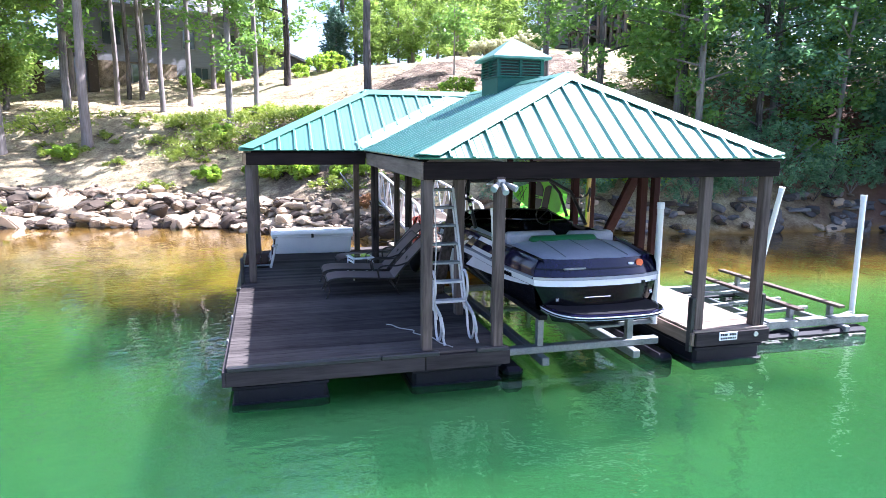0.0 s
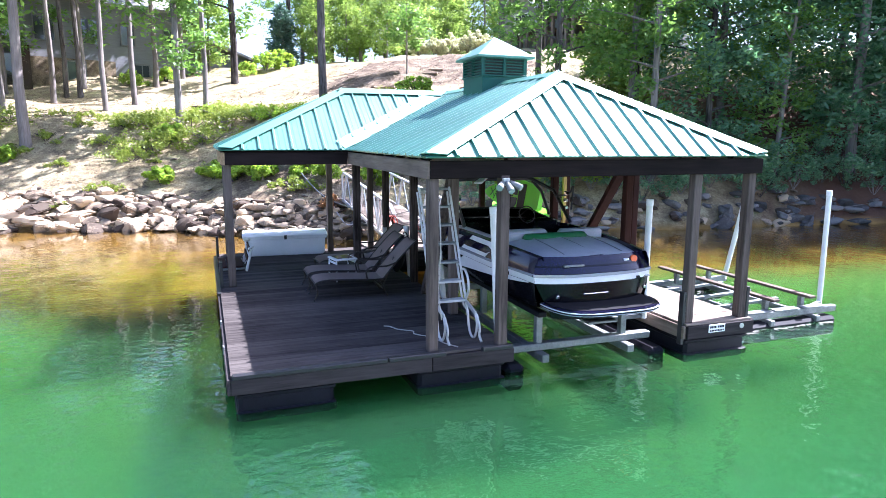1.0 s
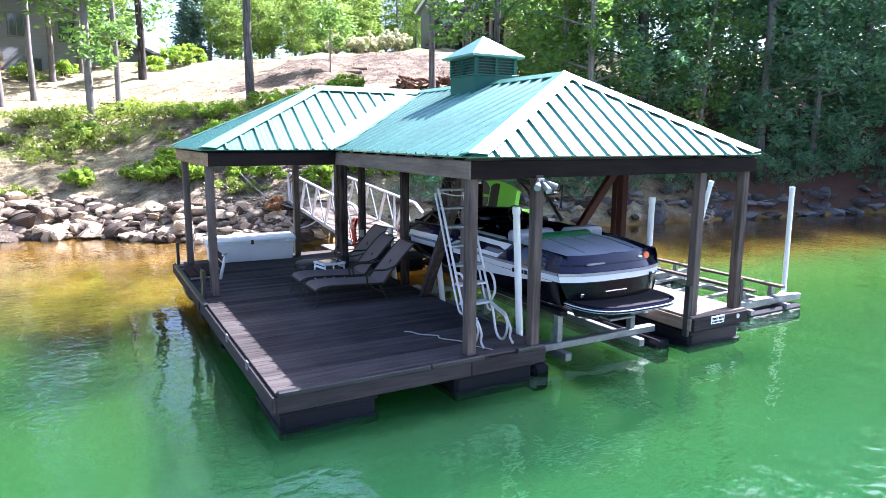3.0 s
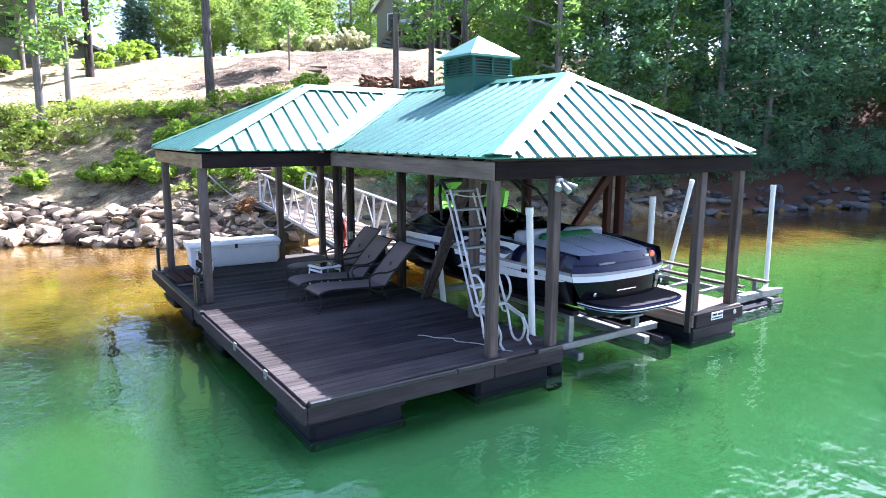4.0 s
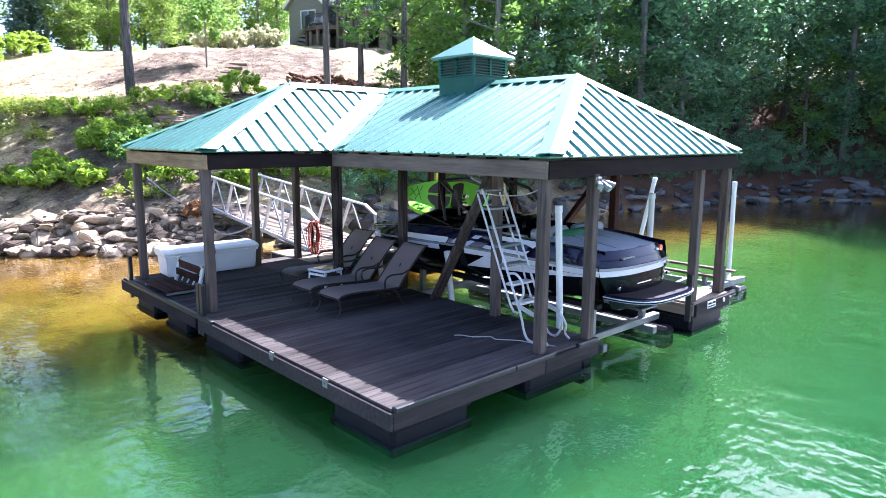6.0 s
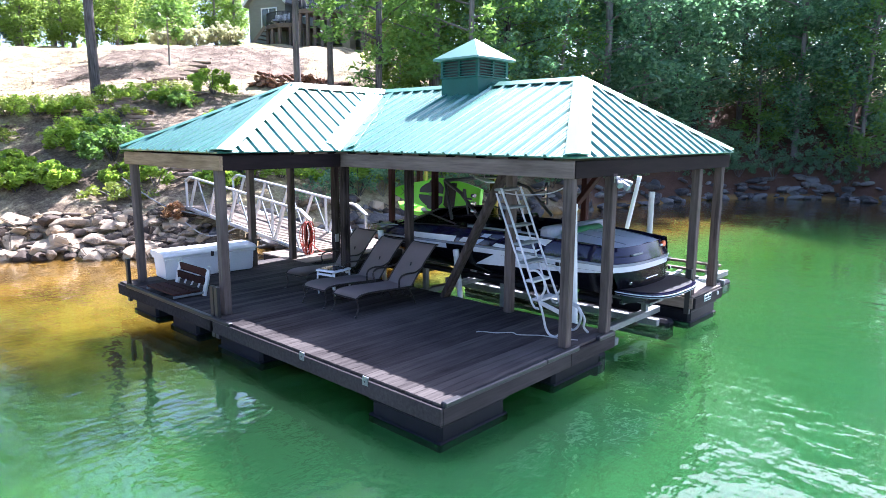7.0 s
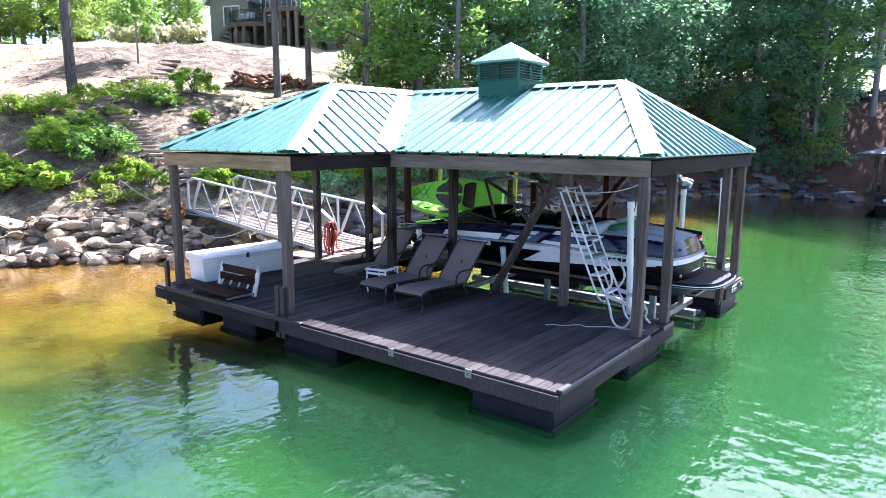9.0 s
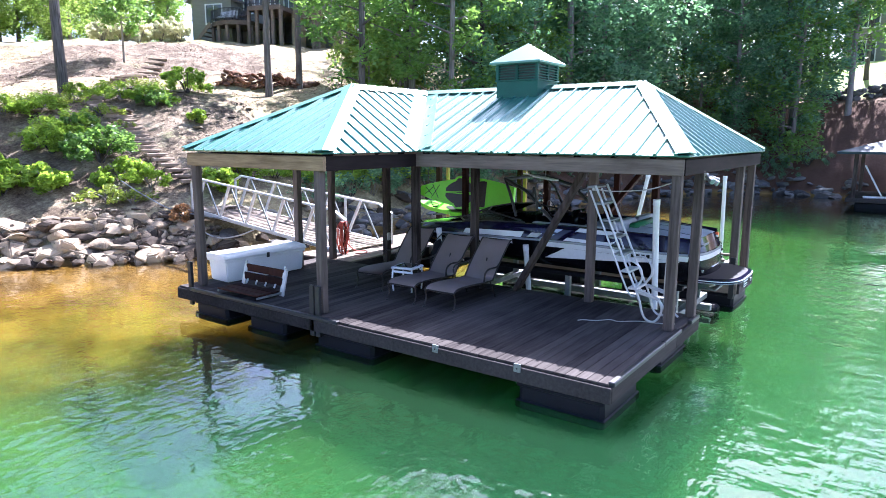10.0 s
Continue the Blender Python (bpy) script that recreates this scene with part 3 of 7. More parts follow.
def float_block(x0, x1, y0, y1, z1=DECK - 0.262):
    bm = bmesh.new()
    add_box(bm, (x0, y0, -0.14), (x1, y1, z1), 0.05)
    add_box(bm, (x0 - 0.02, y0 - 0.02, z1 - 0.07), (x1 + 0.02, y1 + 0.02, z1 - 0.01), 0.015)
    add_box(bm, (x0 - 0.03, y0 - 0.03, -0.10), (x1 + 0.03, y1 + 0.03, 0.015), 0.02)
    part("float", bm, M_FLOAT, dock, "black moulded plastic float with a flared rim")


for x0, x1, y0, y1 in ((0.08, 1.26, 0.08, 1.25), (2.42, 3.68, 0.14, 1.3), (0.12, 1.3, 3.82, 5.05), (0.14, 1.3, 5.85, 6.8), (0.14, 1.3, 7.45, 8.4),
                       (2.45, 3.65, 3.6, 4.8), (2.45, 3.65, 6.9, 8.3), (6.8, 8.0, 0.06, 2.4), (6.8, 8.0, 3.4, 5.8), (6.8, 8.0, 7.2, 9.4), (4.4, 6.1, 8.2, 9.4)):
    float_block(x0, x1, y0, y1)


def post(x, y, top=2.88, base=DECK, w=0.138, mat=M_POST, label=""):
    bm = box((x - w / 2, y - w / 2, base), (x + w / 2, y + w / 2, top), 0.012)
    return part("post", bm, mat, dock, label)


POSTS = [(2.60, 0.105), (3.59, 0.05), (3.54, 1.78), (3.66, 4.27), (2.68, 4.97), (3.72, 6.6), (0.24, 5.0), (0.30, 8.38), (2.74, 8.34), (3.78, 8.34)]
for i, (x, y) in enumerate(POSTS):
    post(x, y, mat=M_POST)
for x, y in ((6.84, 0.12), (7.88, 0.12)):
    post(x, y, w=0.145)
for x, y in ((6.8, 1.75), (6.8, 4.3), (6.8, 6.6), (6.82, 8.2), (7.86, 3.0), (7.86, 5.6), (7.86, 8.2)):
    post(x, y, mat=M_REDWOOD, label="red-brown stained post")
# diagonal braces of the slip side
part("brace", bar((3.57, 3.26, DECK), (3.62, 1.95, 2.86), 0.09, 0.19, 0.01, (1, 0, 0)), M_POST, dock, "dark diagonal timber brace")
part("brace", bar((6.8, 3.75, DECK), (6.8, 1.9, 2.86), 0.09, 0.19, 0.01, (1, 0, 0)), M_REDWOOD, dock, "red-brown diagonal timber brace")
# dark steel sockets at the corner posts
for x, y, dx, dy in ((6.84, 0.12, -0.11, -0.02), (7.88, 0.12, 0.11, -0.02), (0.24, 5.0, -0.20, -0.1), (0.24, 5.0, -0.20, 0.03), (0.30, 8.38, -0.26, 0.0)):
    part("socket", box((x + dx - 0.03, y + dy - 0.05, 0.18), (x + dx + 0.03, y + dy + 0.05, DECK + 0.5), 0.006), M_BLACK, dock, "black steel pile socket")

# beams under the eaves
BT = EAVE - 0.05
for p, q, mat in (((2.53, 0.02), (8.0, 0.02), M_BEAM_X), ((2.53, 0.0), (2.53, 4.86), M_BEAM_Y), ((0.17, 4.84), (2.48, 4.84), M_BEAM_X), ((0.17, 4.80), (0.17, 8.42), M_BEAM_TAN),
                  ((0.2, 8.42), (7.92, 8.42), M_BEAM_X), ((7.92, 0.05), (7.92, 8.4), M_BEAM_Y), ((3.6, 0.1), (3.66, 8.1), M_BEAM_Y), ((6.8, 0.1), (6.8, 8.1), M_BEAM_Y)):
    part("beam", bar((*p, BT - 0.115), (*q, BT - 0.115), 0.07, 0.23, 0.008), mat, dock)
# rafters and purlins seen from below, shade in their near-black wood colour
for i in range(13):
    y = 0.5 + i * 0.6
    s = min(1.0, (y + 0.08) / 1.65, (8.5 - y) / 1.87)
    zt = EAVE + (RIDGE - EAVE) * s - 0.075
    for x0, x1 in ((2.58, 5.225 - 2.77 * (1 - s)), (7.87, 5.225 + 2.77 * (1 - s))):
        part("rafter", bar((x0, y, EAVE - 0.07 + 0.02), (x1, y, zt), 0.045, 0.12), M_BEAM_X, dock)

# roof slopes with standing ribs
V3 = lambda x, y, z: Vector((x, y, z))
YR = 6.63
CA, CB = V3(5.225, 1.57, RIDGE), V3(5.225, YR, RIDGE)
CW = V3(2.74, YR, RIDGE)
E_FL, E_FR, E_BR, E_BL, E_WF, E_V = V3(2.45, -0.08, EAVE), V3(8.0, -0.08, EAVE), V3(8.0, 8.5, EAVE), V3(0.09, 8.5, EAVE), V3(0.09, 4.76, EAVE), V3(2.45, 4.76, EAVE)


def clip_line(poly2, u):
    """Range of v where the line of that u crosses a convex or plain polygon."""
    vs = []
    for (ua, va), (ub, vb) in zip(poly2, poly2[1:] + poly2[:1]):
        if (ua - u) * (ub - u) < 0:
            vs.append(va + (vb - va) * (u - ua) / (ub - ua))
    return (min(vs), max(vs)) if len(vs) >= 2 else None


def roof_slope(poly, a, b, first=0.12, trim_top=0.06, low_trim=-0.015, label=""):
    """A slope whose eave runs from a to b; ribs climb from the eave at 0.305 m."""
    u = (b - a).normalized()
    n = (poly[1] - poly[0]).cross(poly[2] - poly[0]).normalized()
    if n.z < 0:
        n = -n
    v = n.cross(u)
    if v.z < 0:
        v = -v
    bm = slab([p + n * 0.004 for p in poly], 0.022)
    sheet = part("roof_slope", bm, M_ROOF, dock, label)
    flat = [((p - a).dot(u), (p - a).dot(v)) for p in poly]
    lo = min(f[0] for f in flat)
    hi = max(f[0] for f in flat)
    k, x = 0, lo + first
    minor = bmesh.new()
    while x < hi - 0.03:
        r = clip_line(flat, x)
        if r and r[1] - r[0] > 0.12:
            v0, v1 = r[0] + (low_trim if r[0] < 0.05 else 0.24), r[1] - trim_top
            rb = bmesh.new()
            prof = ((-0.034, 0.003), (-0.014, 0.042), (0.014, 0.042), (0.034, 0.003))
            ends = []
            for vv in (v0, v1):
                ends.append([rb.verts.new(a + u * (x + du) + v * vv + n * dn) for du, dn in prof])
            for i in range(3):
                rb.faces.new((ends[0][i], ends[0][i + 1], ends[1][i + 1], ends[1][i]))
            rb.faces.new((ends[0][3], ends[0][0], ends[1][0], ends[1][3]))
            rb.faces.new(ends[0][::-1])
            rb.faces.new(ends[1])
            part("rib", rb, M_ROOF, sheet)
        for off in (0.10, 0.205):
            r = clip_line(flat, x + off)
            if r and r[1] - r[0] > 0.3:
                p0, p1 = a + u * (x + off) + v * r[0] + n * 0.005, a + u * (x + off) + v * (r[1] - 0.1) + n * 0.005
                add_bar(minor, p0, p1, 0.03, 0.008, 0, n)
        x += 0.305
    if len(minor.verts):
        tagged(part("pan_crease", minor, M_ROOF, sheet), kind="stuff")
    else:
        minor.free()
    return sheet


roof_slope([E_FL, E_FR, CA], E_FL, E_FR, label="front hip slope of green ribbed metal")
roof_slope([E_FL, CA, CB, E_V], E_V, E_FL)
roof_slope([E_FR, E_BR, CB, CA], E_FR, E_BR)
roof_slope([E_WF, E_V, CB, CW], E_WF, E_V)
roof_slope([E_WF, CW, E_BL], E_BL, E_WF)
roof_slope([E_BL, CW, CB, E_BR], E_BR, E_BL)


def cap(p, q, a, b, na, nb, w=0.16, name="hip_cap"):
    """A folded cap along a hip or ridge; a and b run down both slopes, square to the line."""
    bm = bmesh.new()
    ring = []
    d = (q - p).normalized()
    flat = abs(d.z) < 0.02
    for e in (p, q):
        # the low end runs level, along the eaves
        sa, sb = (a, b) if flat or e is q else (a - d * (a.z / d.z), b - d * (b.z / d.z))
        pts = (e + sa * w + na * 0.046, e + V3(0, 0, 0.062), e + sb * w + nb * 0.046)
        ring.append([bm.verts.new(c) for c in (*pts, pts[2] - nb * 0.012, pts[1] - V3(0, 0, 0.016), pts[0] - na * 0.012)])
    for i in range(6):
        j = (i + 1) % 6
        bm.faces.new((ring[0][i], ring[0][j], ring[1][j], ring[1][i]))
    bm.faces.new(ring[0][::-1])
    bm.faces.new(ring[1])
    part(name, bm, M_ROOF, dock, "green folded metal cap")


def normal_of(a, b, c):
    n = (b - a).cross(c - a).normalized()
    return n if n.z > 0 else -n


N_F, N_W, N_E = normal_of(E_FL, E_FR, CA), normal_of(E_FL, CA, CB), normal_of(E_FR, E_BR, CB)
N_WF, N_WW, N_N = normal_of(E_WF, E_V, CB), normal_of(E_WF, CW, E_BL), normal_of(E_BL, CW, CB)


def cap_between(p, q, na, nb, **k):
    d = (q - p).normalized()
    a, b = na.cross(d), nb.cross(d)
    a = a if a.dot(nb) < 0 else -a
    b = b if b.dot(na) < 0 else -b
    cap(p + d * (0.0 if abs(d.z) > 0.02 else -0.03), q + d * 0.03, a, b, na, nb, **k)


for p, q, na, nb in ((E_FL, CA, N_F, N_W), (E_FR, CA, N_F, N_E), (E_WF, CW, N_WF, N_WW), (E_BL, CW, N_N, N_WW), (E_BR, CB, N_N, N_E), (CA, CB, N_W, N_E), (CW, CB, N_WF, N_N)):
    cap_between(p, q, na, nb, name="ridge_cap" if abs(p.z - q.z) < 0.1 else "hip_cap")
# valley flashing
d = (CB - E_V).normalized()
a, b = N_W.cross(d), N_WF.cross(d)
a = a if a.z > 0 else -a
b = b if b.z > 0 else -b
for w in (a, b):
    part("valley_flashing", slab([E_V + V3(0, 0, 0.012), E_V + w * 0.27 + V3(0, 0, 0.05), CB - d * 0.35 + w * 0.27 + V3(0, 0, 0.05), CB + V3(0, 0, 0.012)], 0.006), M_ROOF, dock)

# cupola on the ridge
CX, CY = 5.225, 4.03
cup = part("cupola", box((CX - 0.45, CY - 0.47, 4.06), (CX + 0.45, CY + 0.47, 4.50), 0.01), M_CUPOLA, dock, "green louvred vent cupola with a pyramid cap")
# black block behind the louvers, painting in the dark of the hollow
part("louver_core", box((CX - 0.40, CY - 0.42, 4.50), (CX + 0.40, CY + 0.42, 4.86)), M_BLACK, cup)
part("collar", box((CX - 0.475, CY - 0.495, 4.495), (CX + 0.475, CY + 0.495, 4.525), 0.005), M_CUPOLA, cup)
for k in range(6):
    z = 4.55 + k * 0.052
    bm = bmesh.new()
    for sx, sy in ((1, 0), (-1, 0), (0, 1), (0, -1)):
        if sx:
            add_box(bm, (CX + sx * 0.435 - 0.03, CY - 0.44, z), (CX + sx * 0.435 + 0.015, CY + 0.44, z + 0.018))
        else:
            add_box(bm, (CX - 0.42, CY + sy * 0.455 - 0.03, z), (CX + 0.42, CY + sy * 0.455 + 0.015, z + 0.018))
    part("louver", bm, M_CUPOLA, cup)
for sx in (-1, 1):
    for sy in (-1, 1):
        part("corner_post", box((CX + sx * 0.43 - 0.03, CY + sy * 0.45 - 0.03, 4.52), (CX + sx * 0.43 + 0.03, CY + sy * 0.45 + 0.03, 4.87)), M_CUPOLA, cup)
for sx, sy in ((1, 0), (-1, 0), (0, 1), (0, -1)):
    part("mullion", box((CX + sx * 0.44 - 0.025, CY + sy * 0.46 - 0.025, 4.53), (CX + sx * 0.44 + 0.025, CY + sy * 0.46 + 0.025, 4.86)), M_CUPOLA, cup)
bm = bmesh.new()
e, t = 0.575, 4.87
ring = [bm.verts.new((CX + sx * e, CY + sy * e, t)) for sx, sy in ((-1, -1), (1, -1), (1, 1), (-1, 1))]
ring0 = [bm.verts.new((CX + sx * e, CY + sy * e, t - 0.04)) for sx, sy in ((-1, -1), (1, -1), (1, 1), (-1, 1))]
apex = bm.verts.new((CX, CY, 5.27))
bm.faces.new(ring0[::-1])
for i in range(4):
    j = (i + 1) % 4
    bm.faces.new((ring[i], ring[j], apex))
    bm.faces.new((ring0[i], ring0[j], ring[j], ring[i]))
part("cap", bm, M_ROOF, cup, "green sheet-metal pyramid cap")

# ---- the wake boat on its lift ----
BX, BY, BL = 5.23, 0.32, 6.55
boat = thing("wake_boat", "black and white wake boat on a boat lift", "boat")


def beam_at(s):
    """Half width at the rub rail, s from transom (0) to bow (1)."""
    return float(np.interp(s, [0, 0.15, 0.4, 0.6, 0.75, 0.86, 0.94, 0.985, 1.0], [1.00, 1.17, 1.27, 1.27, 1.18, 0.98, 0.70, 0.40, 0.10]))


def rail_at(s):
    return float(np.interp(s, [0, 0.35, 0.65, 0.9, 1], [1.40, 1.465, 1.425, 1.34, 1.31]))


def up_at(s):
    """Height of the upper side above the rail."""
    return float(np.interp(s, [0, 0.12, 0.45, 0.65, 0.8, 0.9, 1], [0.26, 0.29, 0.28, 0.25, 0.20, 0.14, 0.08]))


def hull_section(s):
    """Named heights of one cross-section: keel, chine, band, rail, deck edge."""
    b, r = beam_at(s), rail_at(s)
    keel = float(np.interp(s, [0, 0.6, 0.85, 1], [0.74, 0.74, 0.86, 1.14]))
    chine_b = b * float(np.interp(s, [0, 0.6, 1], [0.93, 0.86, 0.5]))
    chine = float(np.interp(s, [0, 0.6, 1], [0.93, 0.99, 1.18]))
    return b, r, keel, chine_b, chine


def loft(name, rows, mat, parent, label="", sides=(1, -1), s_lo=0.0, s_hi=1.0):
    """rows: function of s giving a list of (half width, height); a strip on both sides."""
    bm = bmesh.new()
    S = [0, 0.04, 0.1, 0.2, 0.3, 0.4, 0.5, 0.6, 0.7, 0.78, 0.85, 0.9, 0.94, 0.97, 0.99, 1.0]
    S = sorted({min(max(s, s_lo), s_hi) for s in S})
    for sg in sides:
        prev = None
        for s in S:
            cur = [bm.verts.new((BX + sg * w, BY + s * BL, h)) for w, h in rows(s)]
            if prev:
                for i in range(len(cur) - 1):
                    bm.faces.new((prev[i], prev[i + 1], cur[i + 1], cur[i]))
            prev = cur
    bmesh.ops.remove_doubles(bm, verts=bm.verts, dist=0.001)
    return part(name, bm, mat, parent, label, smooth=True)


def low_rows(s):
    b, r, k, cb, c = hull_section(s)
    return [(0.0, k), (cb * 0.55, k + 0.55 * (c - k)), (cb, c), (b * 0.965, min(c + 0.15, r - 0.15)), (b * 0.985, r - 0.115)]


def band_rows(s):
    b, r, *_ = hull_section(s)
    return [(b * 0.985, r - 0.115), (b * 1.0, r - 0.025)]


def top_rows(s):
    b, r, *_ = hull_section(s)
    up = up_at(s)
    return [(b * 1.0, r + 0.02), (b * 0.985, r + up * 0.55), (b * 0.93, r + up), (b * 0.86, r + up + 0.01), (b * 0.84, r + up - 0.06)]


def rail_rows(s):
    b, r, *_ = hull_section(s)
    return [(b * 0.995, r - 0.028), (b + 0.022, r - 0.016), (b + 0.022, r + 0.012), (b * 0.995, r + 0.022)]


hull = loft("hull", low_rows, M_HULL, boat, "glossy black lower hull")
for sg in (1, -1):
    loft("hull_band", band_rows, M_GELWHITE, boat, "white stripe under the rub rail", (sg,), s_hi=0.40)
for sg in (1, -1):
    loft("side_band", band_rows, M_HULL, boat, "black side panel", (sg,), s_lo=0.40, s_hi=0.50)
    loft("forward_band", band_rows, M_GELWHITE, boat, "white forward side panel", (sg,), s_lo=0.50, s_hi=0.67)
    loft("bow_band", band_rows, M_HULL, boat, "black bow panel", (sg,), s_lo=0.67)
loft("rub_rail", rail_rows, M_SILVER, boat, "grey rub rail")
topside = loft("topside", top_rows, M_NAVY, boat, "dark navy upper deck sides")


def side_patch(s0, s1, lo, hi, slant, mat, label, sg=-1, base=None):
    """A graphic panel on the boat's side, 4 mm proud, between two heights of the upper side."""
    bm = bmesh.new()
    prev = None
    for k in range(9):
        t = k / 8
        row = []
        for f in (lo, hi):
            s = s0 + (s1 - s0) * t + slant * f
            b, r, *_ = hull_section(s)
            up = up_at(s)
            z = r + 0.025 + f * up * 0.93
            w = b * float(np.interp(f, [0, 0.55, 1], [1.0, 0.985, 0.935])) + 0.008
            row.append(bm.verts.new((BX + sg * w, BY + s * BL, z)))
        if prev:
            bm.faces.new((prev[0], prev[1], row[1], row[0]))
        prev = row
    return part("side_graphic", bm, mat, topside, label)


for sg in (-1, 1):
    side_patch(0.20, 0.335, 0.0, 0.95, -0.045, M_GELWHITE, "white side graphic", sg)
    side_patch(0.385, 0.41, 0.0, 0.75, -0.06, M_SILVER, "grey side slash", sg)
    side_patch(0.47, 0.68, 0.0, 0.42, -0.02, M_GELWHITE, "white side graphic", sg)
    side_patch(0.42, 0.455, 0.06, 0.40, -0.05, M_SILVER, "grey side graphic", sg)
    side_patch(0.72, 0.94, 0.9, 0.97, 0.0, M_SILVER, "thin silver coach line", sg)


def low_patch(s0, s1, lo, hi, slant, mat, label, sg):
    bm = bmesh.new()
    prev = None
    for k in range(9):
        t = k / 8
        row = []
        for f in (lo(t) if callable(lo) else lo, hi):
            s = s0 + (s1 - s0) * t + slant * f * t
            b, r, kk, cb, c = hull_section(s)
            row.append(bm.verts.new((BX + sg * (b * (0.965 + 0.02 * f) + 0.007), BY + s * BL, c + 0.15 + f * (r - 0.117 - c - 0.15))))
        if prev:
            bm.faces.new((prev[0], prev[1], row[1], row[0]))
        prev = row
    part("hull_graphic", bm, mat, hull, label)


for sg in (-1, 1):
    low_patch(0.02, 0.395, lambda t: 0.93 - 0.9 * t ** 0.8, 1.0, -0.065, M_GELWHITE, "white hull graphic tapering aft", sg)
    low_patch(0.66, 0.92, 0.9, 0.96, 0.0, M_SILVER, "thin silver coach line", sg)
# maker's mark on the side as plain bars
for i in range(4):
    bm = bmesh.new()
    y = BY + 0.62 + i * 0.085
    b = beam_at((y - BY) / BL)
    add_box(bm, (BX - b - 0.012, y, 1.30), (BX - b + 0.03, y + 0.055, 1.36))
    part("mark_bar", bm, M_HULL, boat)

# transom: a curved wall in bands
def transom(name, z0, z1, w0, w1, mat, bow=0.20, off=0.0, label="", rake=0.12):
    bm = bmesh.new()
    rows = []
    for z, w in ((z0, w0), (z1, w1)):
        rows.append([bm.verts.new((BX + w * (2 * k / 12 - 1), BY - bow * (1 - abs(2 * k / 12 - 1) ** 3) - off + (z - 1.4) * rake, z)) for k in range(13)])
    for k in range(12):
        bm.faces.new((rows[0][k], rows[0][k + 1], rows[1][k + 1], rows[1][k]))
    return part(name, bm, mat, boat, label, smooth=True)


transom("transom_low", 0.76, 1.285, 0.72, 0.988, M_HULL, label="glossy black transom")
transom("transom_band", 1.285, 1.375, 0.988, 1.0, M_GELWHITE, off=0.004, label="white transom stripe")
transom("transom_rail", 1.375, 1.42, 1.02, 1.02, M_SILVER, off=0.022)
transom("transom_top", 1.42, 1.66, 1.0, 0.94, M_NAVY, off=0.004, label="dark navy engine-deck edge", rake=0.45)
transom("engine_deck_lip", 1.515, 1.535, 0.985, 0.98, M_HULL, off=0.012, label="black lip across the engine deck", rake=0.45)
for x, z, w, h, mat, nm in ((BX + 0.49, 1.575, 0.085, 0.035, M_GELWHITE, "decal"), (BX - 0.1, 1.13, 0.42, 0.02, M_CHROME, "handle"),
                            (BX - 0.7, 1.1, 0.05, 0.05, M_CHROME, "cleat"), (BX + 0.82, 1.14, 0.05, 0.05, M_CHROME, "cleat"), (BX + 0.68, 1.30, 0.06, 0.05, M_HULL, "decal"),
                            (BX - 0.42, 1.535, 0.34, 0.03, M_GALV, "name_bar"), (BX + 0.9, 1.30, 0.10, 0.018, M_SILVER, "name_bar")):
    u = (x - BX) / 1.05
    y = BY - 0.20 * (1 - abs(u) ** 3) + (z - 1.4) * (0.45 if z > 1.42 else 0.12) - 0.012
    part(nm, box((x - w / 2, y - 0.012, z - h / 2), (x + w / 2, y + 0.03, z + h / 2), 0.006), mat, boat)

part("decal", tube([(BX + 0.65, BY - 0.055, 1.575), (BX + 0.65, BY - 0.092, 1.575)], 0.055, 14), M_ORANGE, boat, "round orange decal")

# sundeck, seats and cockpit
def pad(x0, x1, y0, y1, z0, z1, mat=M_VINYL, name="cushion", bevel=0.05, label=""):
    return part(name, box((x0, y0, z0), (x1, y1, z1), bevel), mat, boat, label, smooth=True)


deck_bm = bmesh.new()
rows = []
for j in range(7):
    t = j / 6
    y = BY - 0.08 * (1 - t) + t * 1.17
    zc = 1.66 + 0.10 * math.sin(t * 1.5)
    w = 0.94 + 0.08 * t
    rows.append([deck_bm.verts.new((BX + w * (k / 4 - 1), y + 0.17 * (1 - t) * abs(k / 4 - 1) ** 3, zc - 0.09 * abs(k / 4 - 1) ** 3 + (0.012 if k % 2 == 0 else 0))) for k in range(9)])
for a, b in zip(rows, rows[1:]):
    for k in range(8):
        deck_bm.faces.new((a[k], a[k + 1], b[k + 1], b[k]))
part("sun_pad", deck_bm, M_VINYL, boat, "grey quilted sun pad", smooth=True)
for x in (BX - 0.48, BX + 0.02, BX + 0.52):
    part("seam", tube([(x, BY + 0.05 + k * 0.158, 1.675 + 0.10 * math.sin(k / 7 * 1.5)) for k in range(8)], 0.008, 5), M_SILVER, boat)
pad(BX - 0.95, BX - 0.1, BY + 1.2, BY + 1.42, 1.35, 1.88, label="grey seat back")
pad(BX + 0.15, BX + 0.95, BY + 1.2, BY + 1.42, 1.35, 1.86, label="grey seat back")
pad(BX - 0.6, BX + 0.55, BY + 1.02, BY + 1.22, 1.70, 1.83, M_VINYL_GREEN, label="green towel roll")
pad(BX - 0.95, BX - 0.55, BY + 1.42, BY + 3.0, 1.25, 1.62)
pad(BX + 0.5, BX + 0.95, BY + 1.42, BY + 2.4, 1.25, 1.62)
pad(BX - 1.06, BX - 0.88, BY + 1.42, BY + 3.0, 1.45, 1.76)
pad(BX + 0.45, BX + 0.95, BY + 2.7, BY + 2.85, 1.3, 1.86, M_HULL, "helm_seat")
pad(BX - 0.9, BX + 0.9, BY + 4.6, BY + 5.5, 1.25, 1.45, M_HULL, "bow_cushion")
floor_bm = bmesh.new()
